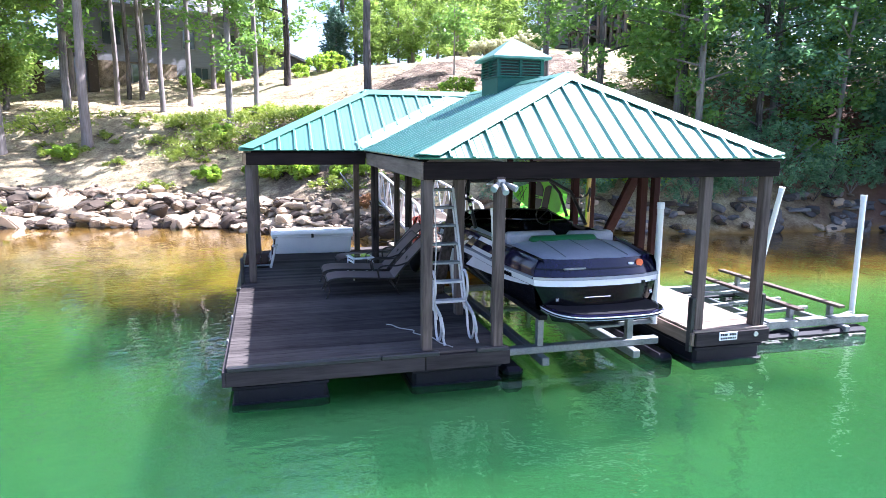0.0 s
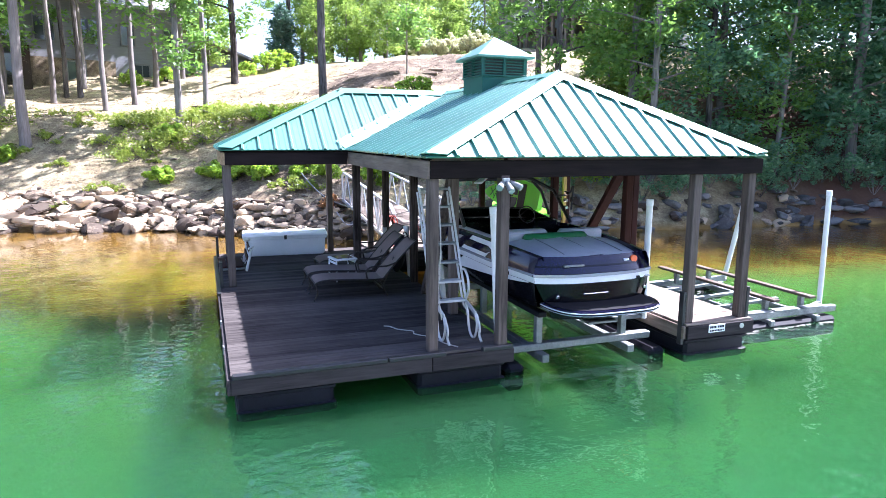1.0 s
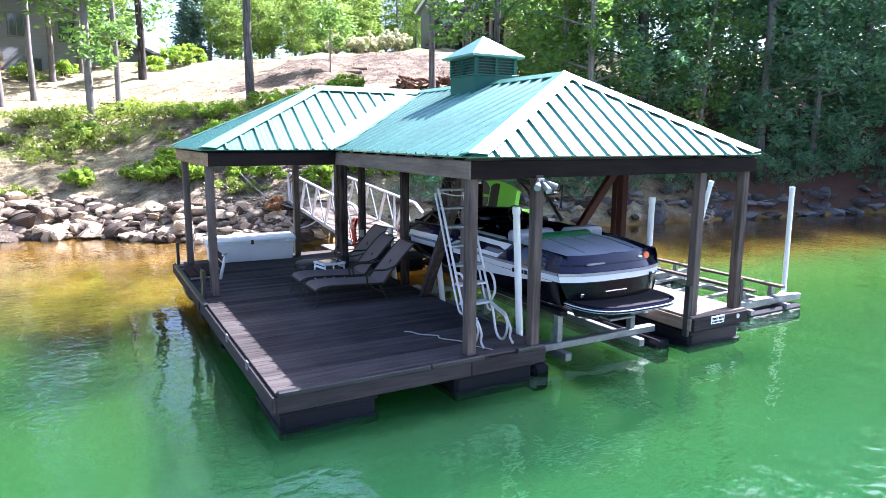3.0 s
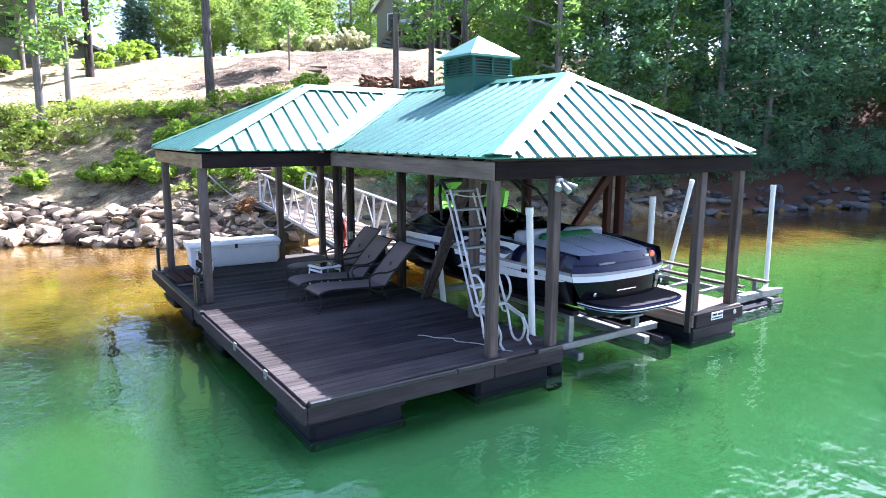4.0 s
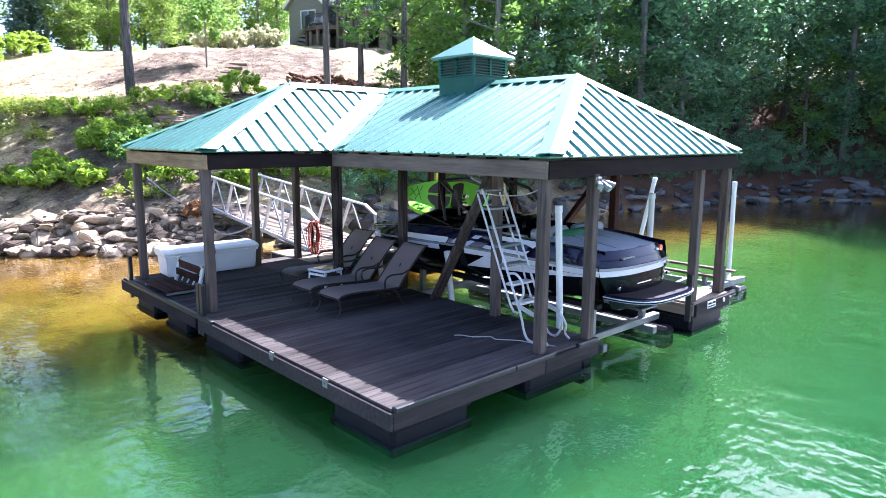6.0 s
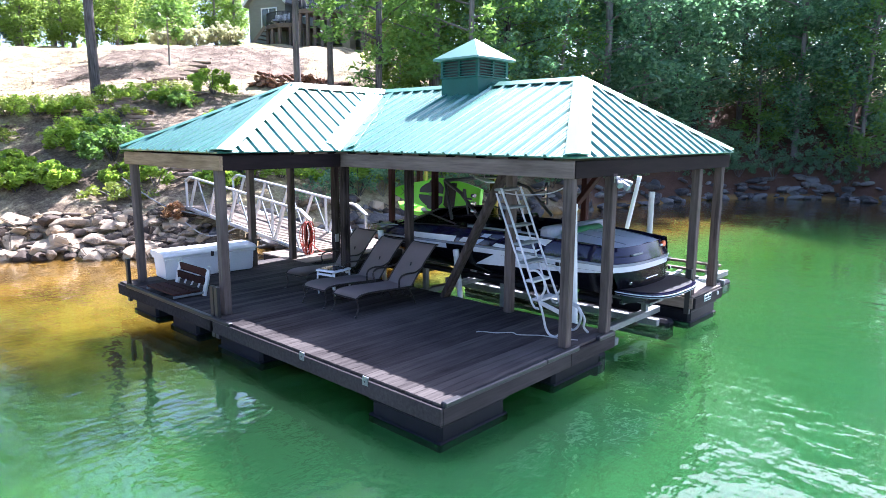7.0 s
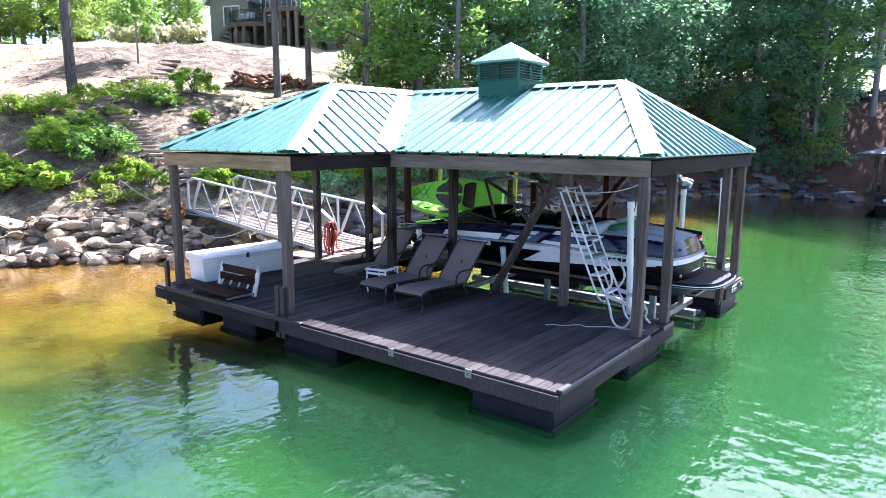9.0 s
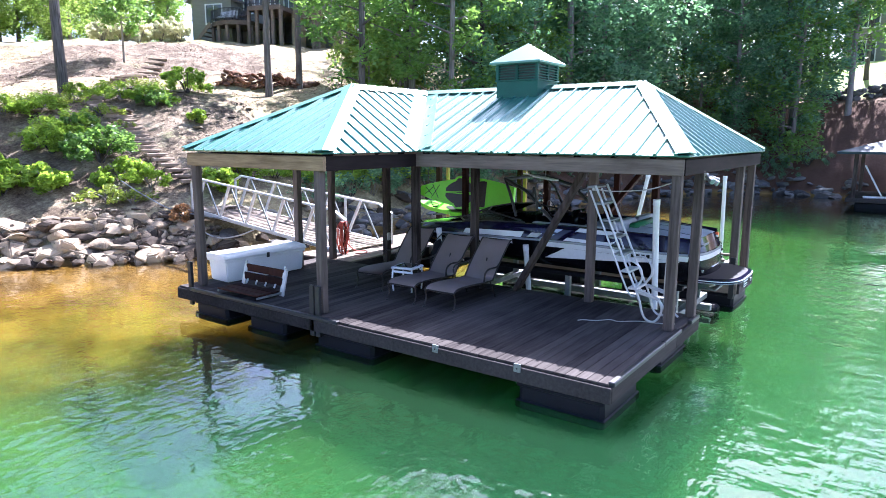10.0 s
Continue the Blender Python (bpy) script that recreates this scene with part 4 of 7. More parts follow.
add_box(floor_bm, (BX - 0.95, BY + 1.2, 1.18), (BX + 0.95, BY + 4.6, 1.22))
part("cockpit_floor", floor_bm, M_HULL, boat)
part("dash", box((BX + 0.3, BY + 3.55, 1.4), (BX + 1.0, BY + 3.95, 1.72), 0.05), M_HULL, boat, smooth=True)
part("dash", box((BX - 1.0, BY + 3.55, 1.4), (BX - 0.3, BY + 3.95, 1.71), 0.05), M_HULL, boat, smooth=True)
bm = bmesh.new()
ringp = [(BX + 0.62 + 0.17 * math.cos(a), BY + 3.38 + 0.06 * math.sin(a), 1.86 + 0.16 * math.sin(a)) for a in [i * math.pi / 8 for i in range(17)]]
add_tube(bm, ringp, 0.012, 6)
part("steering_wheel", bm, M_BLACK, boat)
# raked windscreen frame with panes
ws = [(-1.08, 3.2, 1.77), (-0.98, 4.0, 1.90), (-0.45, 4.25, 1.92), (0.45, 4.25, 1.92), (0.98, 4.0, 1.90), (1.08, 3.2, 1.77)]
wb = [(-1.1, 3.1, 1.74), (-1.03, 4.55, 1.66), (-0.5, 5.0, 1.64), (0.5, 5.0, 1.64), (1.03, 4.55, 1.66), (1.1, 3.1, 1.74)]
W = lambda p: (BX + p[0], BY + p[1], p[2])
part("windscreen_frame", tube([W(p) for p in ws], 0.018, 6), M_BLACK, boat)
part("windscreen_sill", tube([W(p) for p in wb], 0.018, 6), M_BLACK, boat)
for i in range(1, 5):
    part("windscreen_strut", tube([W(ws[i]), W(wb[i])], 0.014, 6), M_BLACK, boat)
for i in range(5):
    part("windscreen_pane", slab([W(wb[i]), W(wb[i + 1]), W(ws[i + 1]), W(ws[i])], 0.006), M_TINT, boat, "smoked glass pane")
# black tower, folded low, with board racks
for sg in (-1, 1):
    part("tower_leg", tube([W((sg * 1.08, 2.5, 1.8)), W((sg * 1.05, 3.1, 2.35)), W((sg * 0.85, 3.7, 2.55))], 0.035, 8), M_BLACK, boat, "black tube tower leg")
    part("tower_leg", tube([W((sg * 1.08, 3.3, 1.85)), W((sg * 1.0, 3.5, 2.3)), W((sg * 0.85, 3.7, 2.55))], 0.03, 8), M_BLACK, boat)
    part("board_rack", tube(smooth_path([W((sg * 1.0, 2.9, 2.25)), W((sg * 1.25, 2.85, 2.3)), W((sg * 1.3, 2.8, 2.45)), W((sg * 1.25, 2.75, 2.0))], 4), 0.02, 6), M_BLACK, boat)
    for k in range(3):
        part("tower_lamp", tube([W((sg * 1.12, 2.78, 2.05 + 0.14 * k)), W((sg * 1.12, 2.70, 2.05 + 0.14 * k))], 0.035, 8), M_CHROME, boat, "chrome tower lamp")
part("tower_bar", tube([W((-0.85, 3.7, 2.55)), W((0.85, 3.7, 2.55))], 0.035, 8), M_BLACK, boat)
# foredeck
fd = bmesh.new()
rows = []
for s in (0.80, 0.86, 0.91, 0.95, 0.98, 1.0):
    b, r = beam_at(s), rail_at(s)
    rows.append([fd.verts.new((BX + b * 0.86 * k, BY + s * BL, r + up_at(s) - 0.03 + 0.05 * (1 - k * k))) for k in (-1, -0.5, 0, 0.5, 1)])
for a, b in zip(rows, rows[1:]):
    for k in range(4):
        fd.faces.new((a[k], a[k + 1], b[k + 1], b[k]))
part("foredeck", fd, M_HULL, boat, smooth=True)
part("stem_cap", tube(smooth_path([(BX, BY + 6.0, 0.92), (BX, BY + 6.35, 1.04), (BX, BY + 6.55, 1.26), (BX, BY + 6.5, 1.40)], 5), 0.08, 8), M_HULL, boat)

# swim platform
def oval(w, y0, depth, z0, z1, n=20, inset=0.0):
    bm = bmesh.new()
    prof = [(-w + inset, y0)]
    for k in range(n + 1):
        a = math.pi * k / n
        prof.append((-(w - inset) * math.copysign(abs(math.cos(a)) ** 0.55, math.cos(a)), y0 - (depth - inset) * math.sin(a) ** 0.7))
    prof.append((w - inset, y0))
    top = [bm.verts.new((BX + x, y, z1)) for x, y in prof]
    low = [bm.verts.new((BX + x, y, z0)) for x, y in prof]
    bm.faces.new(top)
    bm.faces.new(low[::-1])
    for i in range(len(prof)):
        j = (i + 1) % len(prof)
        bm.faces.new((top[i], low[i], low[j], top[j]))
    return bm


plat = part("swim_platform", oval(0.88, BY - 0.02, 0.76, 0.93, 1.0), M_NAVY, boat, "dark swim platform with pale edge stripes")
part("platform_stripe", oval(0.895, BY - 0.02, 0.775, 0.97, 0.982), M_GELWHITE, plat)
part("platform_pad", oval(0.88, BY - 0.02, 0.76, 0.998, 1.012, inset=0.06), M_RUBBER, plat)
part("platform_stripe", oval(0.885, BY - 0.02, 0.765, 0.935, 0.945), M_SILVER, plat)
for sg in (-1, 1):
    part("platform_bracket", bar(W((sg * 0.5, -0.02, 0.95)), W((sg * 0.5, -0.45, 0.94)), 0.05, 0.06), M_GALV, plat)

# ---- boat lift ----
lift = thing("boat_lift", "galvanised boat lift with bunks and white guide poles", "boat lift")
for y in (0.55, 4.6):
    part("cross_beam", box((3.78, y - 0.07, 0.20), (6.45, y + 0.07, 0.31), 0.01), M_GALV, lift)
for x in (4.45, 5.95):
    part("side_beam", box((x - 0.06, 0.28, 0.07), (x + 0.06, 5.4, 0.195), 0.01), M_GALV, lift)
    part("bunk", bar((x, 0.42, 0.77), (x, 5.0, 0.79), 0.14, 0.08, 0.01), M_RUBBER, lift, "black carpeted bunk")
    for y in (0.55, 2.6, 4.6):
        part("bunk_post", box((x - 0.05, y - 0.05, 0.25), (x + 0.05, y + 0.05, 0.75), 0.006), M_GALV, lift)
for x0, x1 in ((3.8, 4.1), (6.3, 6.6)):
    part("air_tank", box((x0, 0.25, -0.3), (x1, 5.2, 0.10), 0.06), M_FLOAT, lift, "black float tank")
part("keel_pad", bar((BX, 0.0, 0.70), (BX, 0.7, 0.72), 0.5, 0.04, 0.01), M_GALV, lift)
part("pole_arm", bar((5.6, 0.83, 0.46), (6.6, 0.85, 0.46), 0.08, 0.05), M_GALV, lift)


def guide_pole(owner, base, top, r=0.052):
    bm = bmesh.new()
    add_tube(bm, [base, top], r, 12)
    p = part("guide_pole", bm, M_PVC, owner, "white plastic guide pole")
    d = (Vector(top) - Vector(base)).normalized()
    part("pole_cap", tube([Vector(top) - d * 0.09, Vector(top) + d * 0.012], r + 0.007, 12), M_WHITE, p)


guide_pole(lift, (6.58, 0.84, 0.42), (6.58, 0.84, 2.385))
guide_pole(lift, (3.86, 0.72, 0.40), (3.77, 0.76, 2.36))
guide_pole(lift, (3.9, 3.15, 0.30), (3.80, 3.2, 1.35))
guide_pole(lift, (3.88, 5.2, 0.30), (3.80, 5.25, 1.5))

# ---- things on the deck ----
def move(ob, x, y, z, turn=0.0):
    ob.location, ob.rotation_euler = (x, y, z), (0, 0, radians(turn))
    return ob


# white dock box
dbox = thing("dock_box", "long white fibreglass dock box with a hinged lid", "storage box")
bm = bmesh.new()
prof = [(-0.93, -0.29, 0.0), (0.93, -0.29, 0.0), (0.93, 0.29, 0.0), (-0.93, 0.29, 0.0)]
low = [bm.verts.new(p) for p in prof]
top = [bm.verts.new((x * 1.03, y * 1.08, 0.46)) for x, y, z in prof]
bm.faces.new(low[::-1])
bm.faces.new(top)
for i in range(4):
    j = (i + 1) % 4
    bm.faces.new((low[i], low[j], top[j], top[i]))
bmesh.ops.bevel(bm, geom=list(bm.edges), offset=0.025, segments=2, affect="EDGES")
part("tub", bm, M_WHITE, dbox, smooth=True)
part("lip", box((-0.985, -0.335, 0.40), (0.985, 0.335, 0.45), 0.012), M_WHITE, dbox)
bm = bmesh.new()
sec = [(-0.35, 0.0), (-0.36, 0.04), (-0.30, 0.085), (0.0, 0.115), (0.33, 0.10), (0.35, 0.0)]
a = [bm.verts.new((-1.0, y, 0.452 + z)) for y, z in sec]
b = [bm.verts.new((1.0, y, 0.452 + z)) for y, z in sec]
for i in range(len(sec)):
    j = (i + 1) % len(sec)
    bm.faces.new((a[i], a[j], b[j], b[i]))
bm.faces.new(a[::-1])
bm.faces.new(b)
bmesh.ops.bevel(bm, geom=list(bm.edges), offset=0.008, segments=1, affect="EDGES")
part("lid", bm, M_WHITE, dbox)
part("latch", box((-0.03, -0.372, 0.40), (0.03, -0.335, 0.50), 0.006), M_BLACK, dbox, "black latch")
for x in (-0.6, 0.6):
    part("hinge", box((x - 0.06, 0.335, 0.42), (x + 0.06, 0.365, 0.48)), M_ALU, dbox)
move(dbox, 1.62, 8.36, DECK, -3.5)


def chaise():
    """A sling lounger along +x: foot at the origin, back raised at the far end; 0.6 m wide along y."""
    c = thing("chaise_longue", "brown woven sling chaise longue with a dark metal frame", "lounge chair", "loungers on the deck")
    w = 0.29
    prof = [(0.0, 0.30), (0.06, 0.355), (0.25, 0.375), (0.6, 0.36), (1.0, 0.335), (1.22, 0.33)]
    back = [(1.22, 0.33), (1.36, 0.50), (1.58, 0.74), (1.80, 0.95), (1.87, 0.965)]
    for nm, pr in (("seat_sling", prof), ("back_sling", back)):
        bm = bmesh.new()
        pts = smooth_path([(x, 0, z) for x, z in pr], 4)
        rows = [[bm.verts.new((p.x, y, p.z - 0.02 * math.cos(y / w * 1.57))) for y in (-w, -w / 2, 0, w / 2, w)] for p in pts]
        for ra, rb in zip(rows, rows[1:]):
            for k in range(4):
                bm.faces.new((ra[k], ra[k + 1], rb[k + 1], rb[k]))
        bmesh.ops.solidify(bm, geom=list(bm.faces), thickness=0.008)
        part(nm, bm, M_SLING, c, smooth=True)
    for sg in (-1, 1):
        y = sg * (w + 0.012)
        part("side_rail", tube(smooth_path([(-0.01, y, 0.30)] + [(x, y, z - 0.012) for x, z in prof[1:]], 3), 0.015, 8), M_BRONZE, c)
        part("back_rail", tube(smooth_path([(x, y, z) for x, z in back], 3), 0.015, 8), M_BRONZE, c)
        part("front_leg", tube([(0.0, y, 0.30), (0.035, y, 0.15), (-0.03, y, 0.0)], 0.014, 8), M_BRONZE, c)
        part("rear_leg", tube([(1.12, y, 0.32), (1.22, y, 0.16), (1.30, y, 0.0)], 0.014, 8), M_BRONZE, c)
        part("arm_rest", tube(smooth_path([(0.92, y, 0.33), (0.90, sg * (w + 0.05), 0.50), (1.02, sg * (w + 0.06), 0.565), (1.25, sg * (w + 0.06), 0.56), (1.44, y, 0.60)], 4), 0.016, 8), M_BRONZE, c)
        part("foot_cap", tube([(-0.03, y, 0.0), (-0.028, y, 0.03)], 0.019, 8), M_BLACK, c)
    part("cross_bar", tube([(0.0, -w, 0.30), (0.0, w, 0.30)], 0.013, 8), M_BRONZE, c)
    part("cross_bar", tube([(1.22, -w, 0.14), (1.22, w, 0.14)], 0.012, 8), M_BRONZE, c)
    part("head_bar", tube([(1.87, -w, 0.96), (1.87, w, 0.96)], 0.013, 8), M_BRONZE, c)
    part("back_prop", tube([(1.5, 0, 0.66), (1.3, 0, 0.14)], 0.012, 8), M_BRONZE, c)
    return c


ch = chaise()
move(ch, 1.56, 3.60, DECK, 0)
copy_thing(ch, pose(1.55, 4.42, DECK, 0, 0, 0))
copy_thing(ch, pose(1.95, 5.52, DECK, 0, 0, 4))

# black bag leaning at the head of the far lounger
bag = thing("duffel_bag", "soft black bag leaning on the head of a lounger", "bag")
bm = bmesh.new()
bmesh.ops.create_icosphere(bm, subdivisions=3, radius=1.0)
for v in bm.verts:
    v.co = Vector((v.co.x * 0.15, v.co.y * 0.14, v.co.z * 0.38)) * (1 + 0.10 * math.sin(7 * v.co.z + 3 * v.co.x) * math.cos(5 * v.co.y))
part("body", bm, M_RUBBER, bag, smooth=True)
part("strap", tube(smooth_path([(0.0, -0.13, 0.25), (0.05, -0.19, 0.42), (0.02, -0.05, 0.50), (0.0, 0.08, 0.36)], 4), 0.014, 6), M_BLACK, bag)
bag.matrix_basis = pose(3.60, 5.15, DECK + 0.40, 0, 12, 0)

# small white side table
tb = thing("side_table", "small white plastic side table with a dark glass top", "side table")
part("table_top", box((-0.225, -0.225, 0.385), (0.225, 0.225, 0.42), 0.015), M_WHITE, tb)
part("glass_inset", box((-0.17, -0.17, 0.424), (0.17, 0.17, 0.428)), M_PANE, tb, "dark glass inset")
for sx in (-1, 1):
    for sy in (-1, 1):
        part("leg", tube([(sx * 0.19, sy * 0.19, 0.39), (sx * 0.20, sy * 0.20, 0.2), (sx * 0.185, sy * 0.185, 0.0)], 0.016, 8), M_WHITE, tb)
for sx in (-1, 1):
    part("stretcher", bar((sx * 0.195, -0.19, 0.34), (sx * 0.195, 0.19, 0.34), 0.02, 0.035), M_WHITE, tb)
move(tb, 2.36, 4.93, DECK, 10)
tb.scale = (1.05, 1.05, 1.1)

# fold-down bench at the deck's outer edge
bn = thing("deck_bench", "low dark-slatted bench on white metal brackets at the deck edge", "bench")
for k in range(3):
    part("seat_slat", box((0.03 + k * 0.17, 6.42, DECK + 0.085), (0.18 + k * 0.17, 7.55, DECK + 0.115), 0.006), M_REDWOOD, bn)
for k in range(2):
    part("back_slat", bar((0.62 + k * 0.055, 6.44, DECK + 0.25 + k * 0.15), (0.62 + k * 0.055, 7.5, DECK + 0.25 + k * 0.15), 0.03, 0.14, 0.006), M_REDWOOD, bn, "dark brown back slat")
for y in (6.42, 7.52):
    part("bracket", bar((0.58, y, DECK), (0.70, y, DECK + 0.47), 0.05, 0.10, 0.01, (0, 1, 0)), M_ALU_WHITE, bn, "white metal bracket")
    part("seat_arm", bar((0.02, y, DECK + 0.06), (0.62, y, DECK + 0.06), 0.03, 0.04, 0.006), M_GALV, bn)
    part("knob", tube([(0.64, y - 0.05, DECK + 0.49), (0.74, y + 0.06, DECK + 0.5)], 0.025, 8), M_ALU_WHITE, bn)
for k in range(4):
    part("clip", bar((0.56, 6.6 + k * 0.26, DECK + 0.13), (0.60, 6.6 + k * 0.26, DECK + 0.20), 0.03, 0.02), M_ALU_WHITE, bn)

# folded swim ladder, tied up by a cord
ld = thing("swim_ladder", "white aluminium swim ladder folded up beside the slip", "ladder")
for x in (2.86, 3.34):
    part("rail", tube(smooth_path([(x, 1.46, 2.62), (x, 1.26, 2.2), (x, 0.95, 1.5), (x, 0.68, 0.92), (x, 0.60, 0.66), (x, 0.52, 0.555), (x, 0.41, 0.545), (x, 0.33, 0.64), (x, 0.30, 0.78), (x, 0.36, 0.90)], 4), 0.018, 8), M_ALU_WHITE, ld)
    part("rear_rail", tube(smooth_path([(x, 1.55, 2.54), (x, 1.40, 2.2), (x, 1.09, 1.5), (x, 0.84, 0.96), (x, 0.72, 0.90)], 4), 0.016, 8), M_ALU_WHITE, ld)
    part("grab_loop", tube(smooth_path([(x, 0.93, 1.44), (x, 0.78, 1.46), (x, 0.66, 1.36), (x, 0.63, 1.20), (x, 0.72, 1.04)], 4), 0.018, 8), M_ALU_WHITE, ld)
    part("arm", bar((x, 0.70, 1.0), (x, 0.34, 0.91), 0.028, 0.06, 0.005), M_ALU_WHITE, ld, "white flat arm")
    part("hook", tube(smooth_path([(x + 0.01, 0.35, 0.9), (x + 0.02, 0.25, 0.74), (x + 0.02, 0.26, 0.62), (x + 0.02, 0.18, 0.545)], 4), 0.018, 8), M_ALU_WHITE, ld)
for k in range(7):
    z = 1.02 + k * 0.262
    y = 0.70 + (z - 0.98) * 0.475
    # upper treads in darker grey metal, the shade on them put into the colour
    part("tread", box((2.875, y - 0.01, z - 0.02), (3.325, y + 0.14, z + 0.015), 0.006), M_GALV if k > 1 else M_ALU_WHITE, ld, "grey ribbed tread")
cord = thing("tie_cord", "pale cord tied from the ladder's head to the post", "cord")
part("cord", tube(smooth_path([(2.88, 1.48, 2.56), (3.0, 1.2, 2.53), (2.85, 0.6, 2.6), (2.66, 0.16, 2.74)], 6), 0.009, 6), M_ROPE, cord)
part("knot", tube([(2.86, 1.5, 2.56), (2.95, 1.46, 2.55)], 0.025, 6), M_ROPE, cord)
line2 = thing("hanging_line", "pale rope hanging down the front post", "rope")
part("rope", tube(smooth_path([(2.70, 0.20, 2.80), (2.76, 0.22, 2.0), (2.74, 0.24, 1.3), (2.79, 0.25, 0.9)], 5), 0.010, 6), M_ROPE, line2)
rope = thing("dock_line", "pale mooring line lying on the deck", "rope")
part("rope", tube(smooth_path([(2.28, 1.42, DECK + 0.012), (2.36, 1.36, DECK + 0.012), (2.44, 1.18, DECK + 0.012), (2.62, 1.02, DECK + 0.012), (2.60, 0.88, DECK + 0.012), (2.80, 0.62, DECK + 0.012), (2.86, 0.34, DECK + 0.012), (2.98, 0.12, DECK + 0.012)], 5), 0.008, 6), M_ROPE, rope)

# flood lamps on the slip post
fl = thing("flood_light", "cluster of bullet flood lamps on a post head", "lamp")
part("mount", box((3.53, -0.07, 2.74), (3.63, -0.02, 2.84), 0.01), M_ALU, fl)
for dx, dz, dy in ((-0.13, 0.0, -0.12), (0.0, -0.04, -0.16), (0.13, 0.0, -0.12)):
    p, q = Vector((3.58 + dx * 0.4, -0.06, 2.79)), Vector((3.58 + dx * 1.2, -0.06 + dy, 2.72 + dz))
    part("lamp_head", tube([p, p.lerp(q, 0.5), q], [0.025, 0.038, 0.047], 12), M_GALV, fl)
    part("lens", tube([q, q + (q - p).normalized() * 0.008], 0.042, 12), M_LENS, fl)

# outlet box on a post
ob = thing("outlet_box", "small grey electrical outlet box on a post", "outlet")
part("housing", box((3.62, 6.49, 1.15), (3.72, 6.52, 1.32), 0.01), M_ALU, ob)


# ---- paddle boards on the far rack ----
def paddle_board(label, at, roll):
    pb = thing("paddle_board", label, "paddle board", "stored paddle boards")
    L, Wd, T = 3.05, 0.86, 0.11
    def outline(f):
        """Half width: round nose at 0, narrower squared tail at 1."""
        body = math.sin(math.pi * min(1.0, f / 0.84) / 2) ** 0.55 if f < 0.42 else 1 - 0.52 * ((f - 0.42) / 0.58) ** 2.2
        return Wd / 2 * body * min(1.0, max(0.0, f / 0.02)) ** 0.5
    def shell(z0, z1, lo, hi, f0=0.0, f1=1.0, n=26):
        """A sheet between two shares of the half width, following the board's rocker."""
        bm = bmesh.new()
        rocker = lambda x: 0.10 * (x / (L / 2)) ** 4
        val = lambda k, f: k(f) if callable(k) else k
        rows = []
        for i in range(n + 1):
            f = f0 + (f1 - f0) * i / n
            x, a, b = -L / 2 + L * f, outline(f) * val(lo, f), outline(f) * val(hi, f)
            rows.append([bm.verts.new((x, y, z + rocker(x))) for y, z in ((a, z0), (b, z0), (b, z1), (a, z1))])
        for p, q in zip(rows, rows[1:]):
            for k in range(4):
                bm.faces.new((p[k], q[k], q[(k + 1) % 4], p[(k + 1) % 4]))
        bm.faces.new(rows[0])
        bm.faces.new(rows[-1][::-1])
        bmesh.ops.recalc_face_normals(bm, faces=bm.faces)
        return bm
    part("board", shell(-T / 2, T / 2, -1.0, 1.0), M_LIME, pb, "lime green foam board")
    z0, z1 = T / 2 + 0.002, T / 2 + 0.010
    # black pad in two lobes with a lime slit between, a grey kick pad behind
    rise = lambda f: math.sin(math.pi * min(1.0, max(0.0, (f - 0.30) / 0.30))) ** 0.5
    part("deck_pad", shell(z0, z1, 0.08, lambda f: 0.10 + 0.78 * rise(f), 0.31, 0.58, 14), M_BLACK, pb, "black traction pad")
    part("deck_pad", shell(z0, z1, lambda f: -0.10 - 0.78 * rise(f), -0.08, 0.31, 0.58, 14), M_BLACK, pb, "black traction pad")
    part("kick_pad", shell(z0, z1, lambda f: -0.85 * math.sin(math.pi * min(1, (f - 0.55) / 0.30)) ** 0.5, lambda f: 0.85 * math.sin(math.pi * min(1, (f - 0.55) / 0.30)) ** 0.5, 0.60, 0.72, 8), M_BRONZE, pb, "dark grey kick pad")
    part("carry_handle", tube([(-0.22, 0, T / 2 + 0.012), (-0.10, 0, T / 2 + 0.05), (0.02, 0, T / 2 + 0.012)], 0.014, 6), M_BLACK, pb)
    for x0, w in ((-1.22, 0.10), (-1.0, 0.18)):
        for sg in (-1, 1):
            part("bungee", tube([(x0, -w * sg, T / 2 + 0.06), (x0 + 0.22, w * sg, T / 2 + 0.04)], 0.008, 5), M_BLACK, pb)
    part("fin", bar((1.2, 0, -T / 2), (1.28, 0, -T / 2 - 0.2), 0.02, 0.14), M_BLACK, pb)
    pb.matrix_basis = at @ pose(0, 0, 0, roll, 0, 0)
    return pb


paddle_board("lime green paddle board stood on edge on a rack", pose(7.12, 6.82, 1.93, 0, 0, -90), 80)
paddle_board("second lime green paddle board lying low on the rack", pose(7.30, 6.90, 1.50, 0, 0, -90), 16)
rack = thing("board_rack", "wall rack with padded arms for paddle boards", "rack")
for y in (5.35, 7.75):
    part("upright", box((7.62, y - 0.04, DECK), (7.70, y + 0.04, 2.95), 0.006), M_YELLOWPINE, rack, "yellow pine upright")
    for z in (1.34, 1.56):
        part("arm", bar((7.66, y, z - 0.06), (6.98, y, z - 0.02), 0.04, 0.04), M_BLACK, rack)
pd = thing("paddle", "long white paddle slung under the roof", "paddle")
pa, pb_ = Vector((4.45, 2.93, 2.56)), Vector((5.1, 4.0, 2.63))
part("shaft", tube([pa, pb_], 0.016, 8), M_WHITE, pd)
part("blade", bar(pa.lerp(pb_, 0.0), pa.lerp(pb_, 0.62), 0.15, 0.03, 0.012), M_WHITE, pd, "white blade")
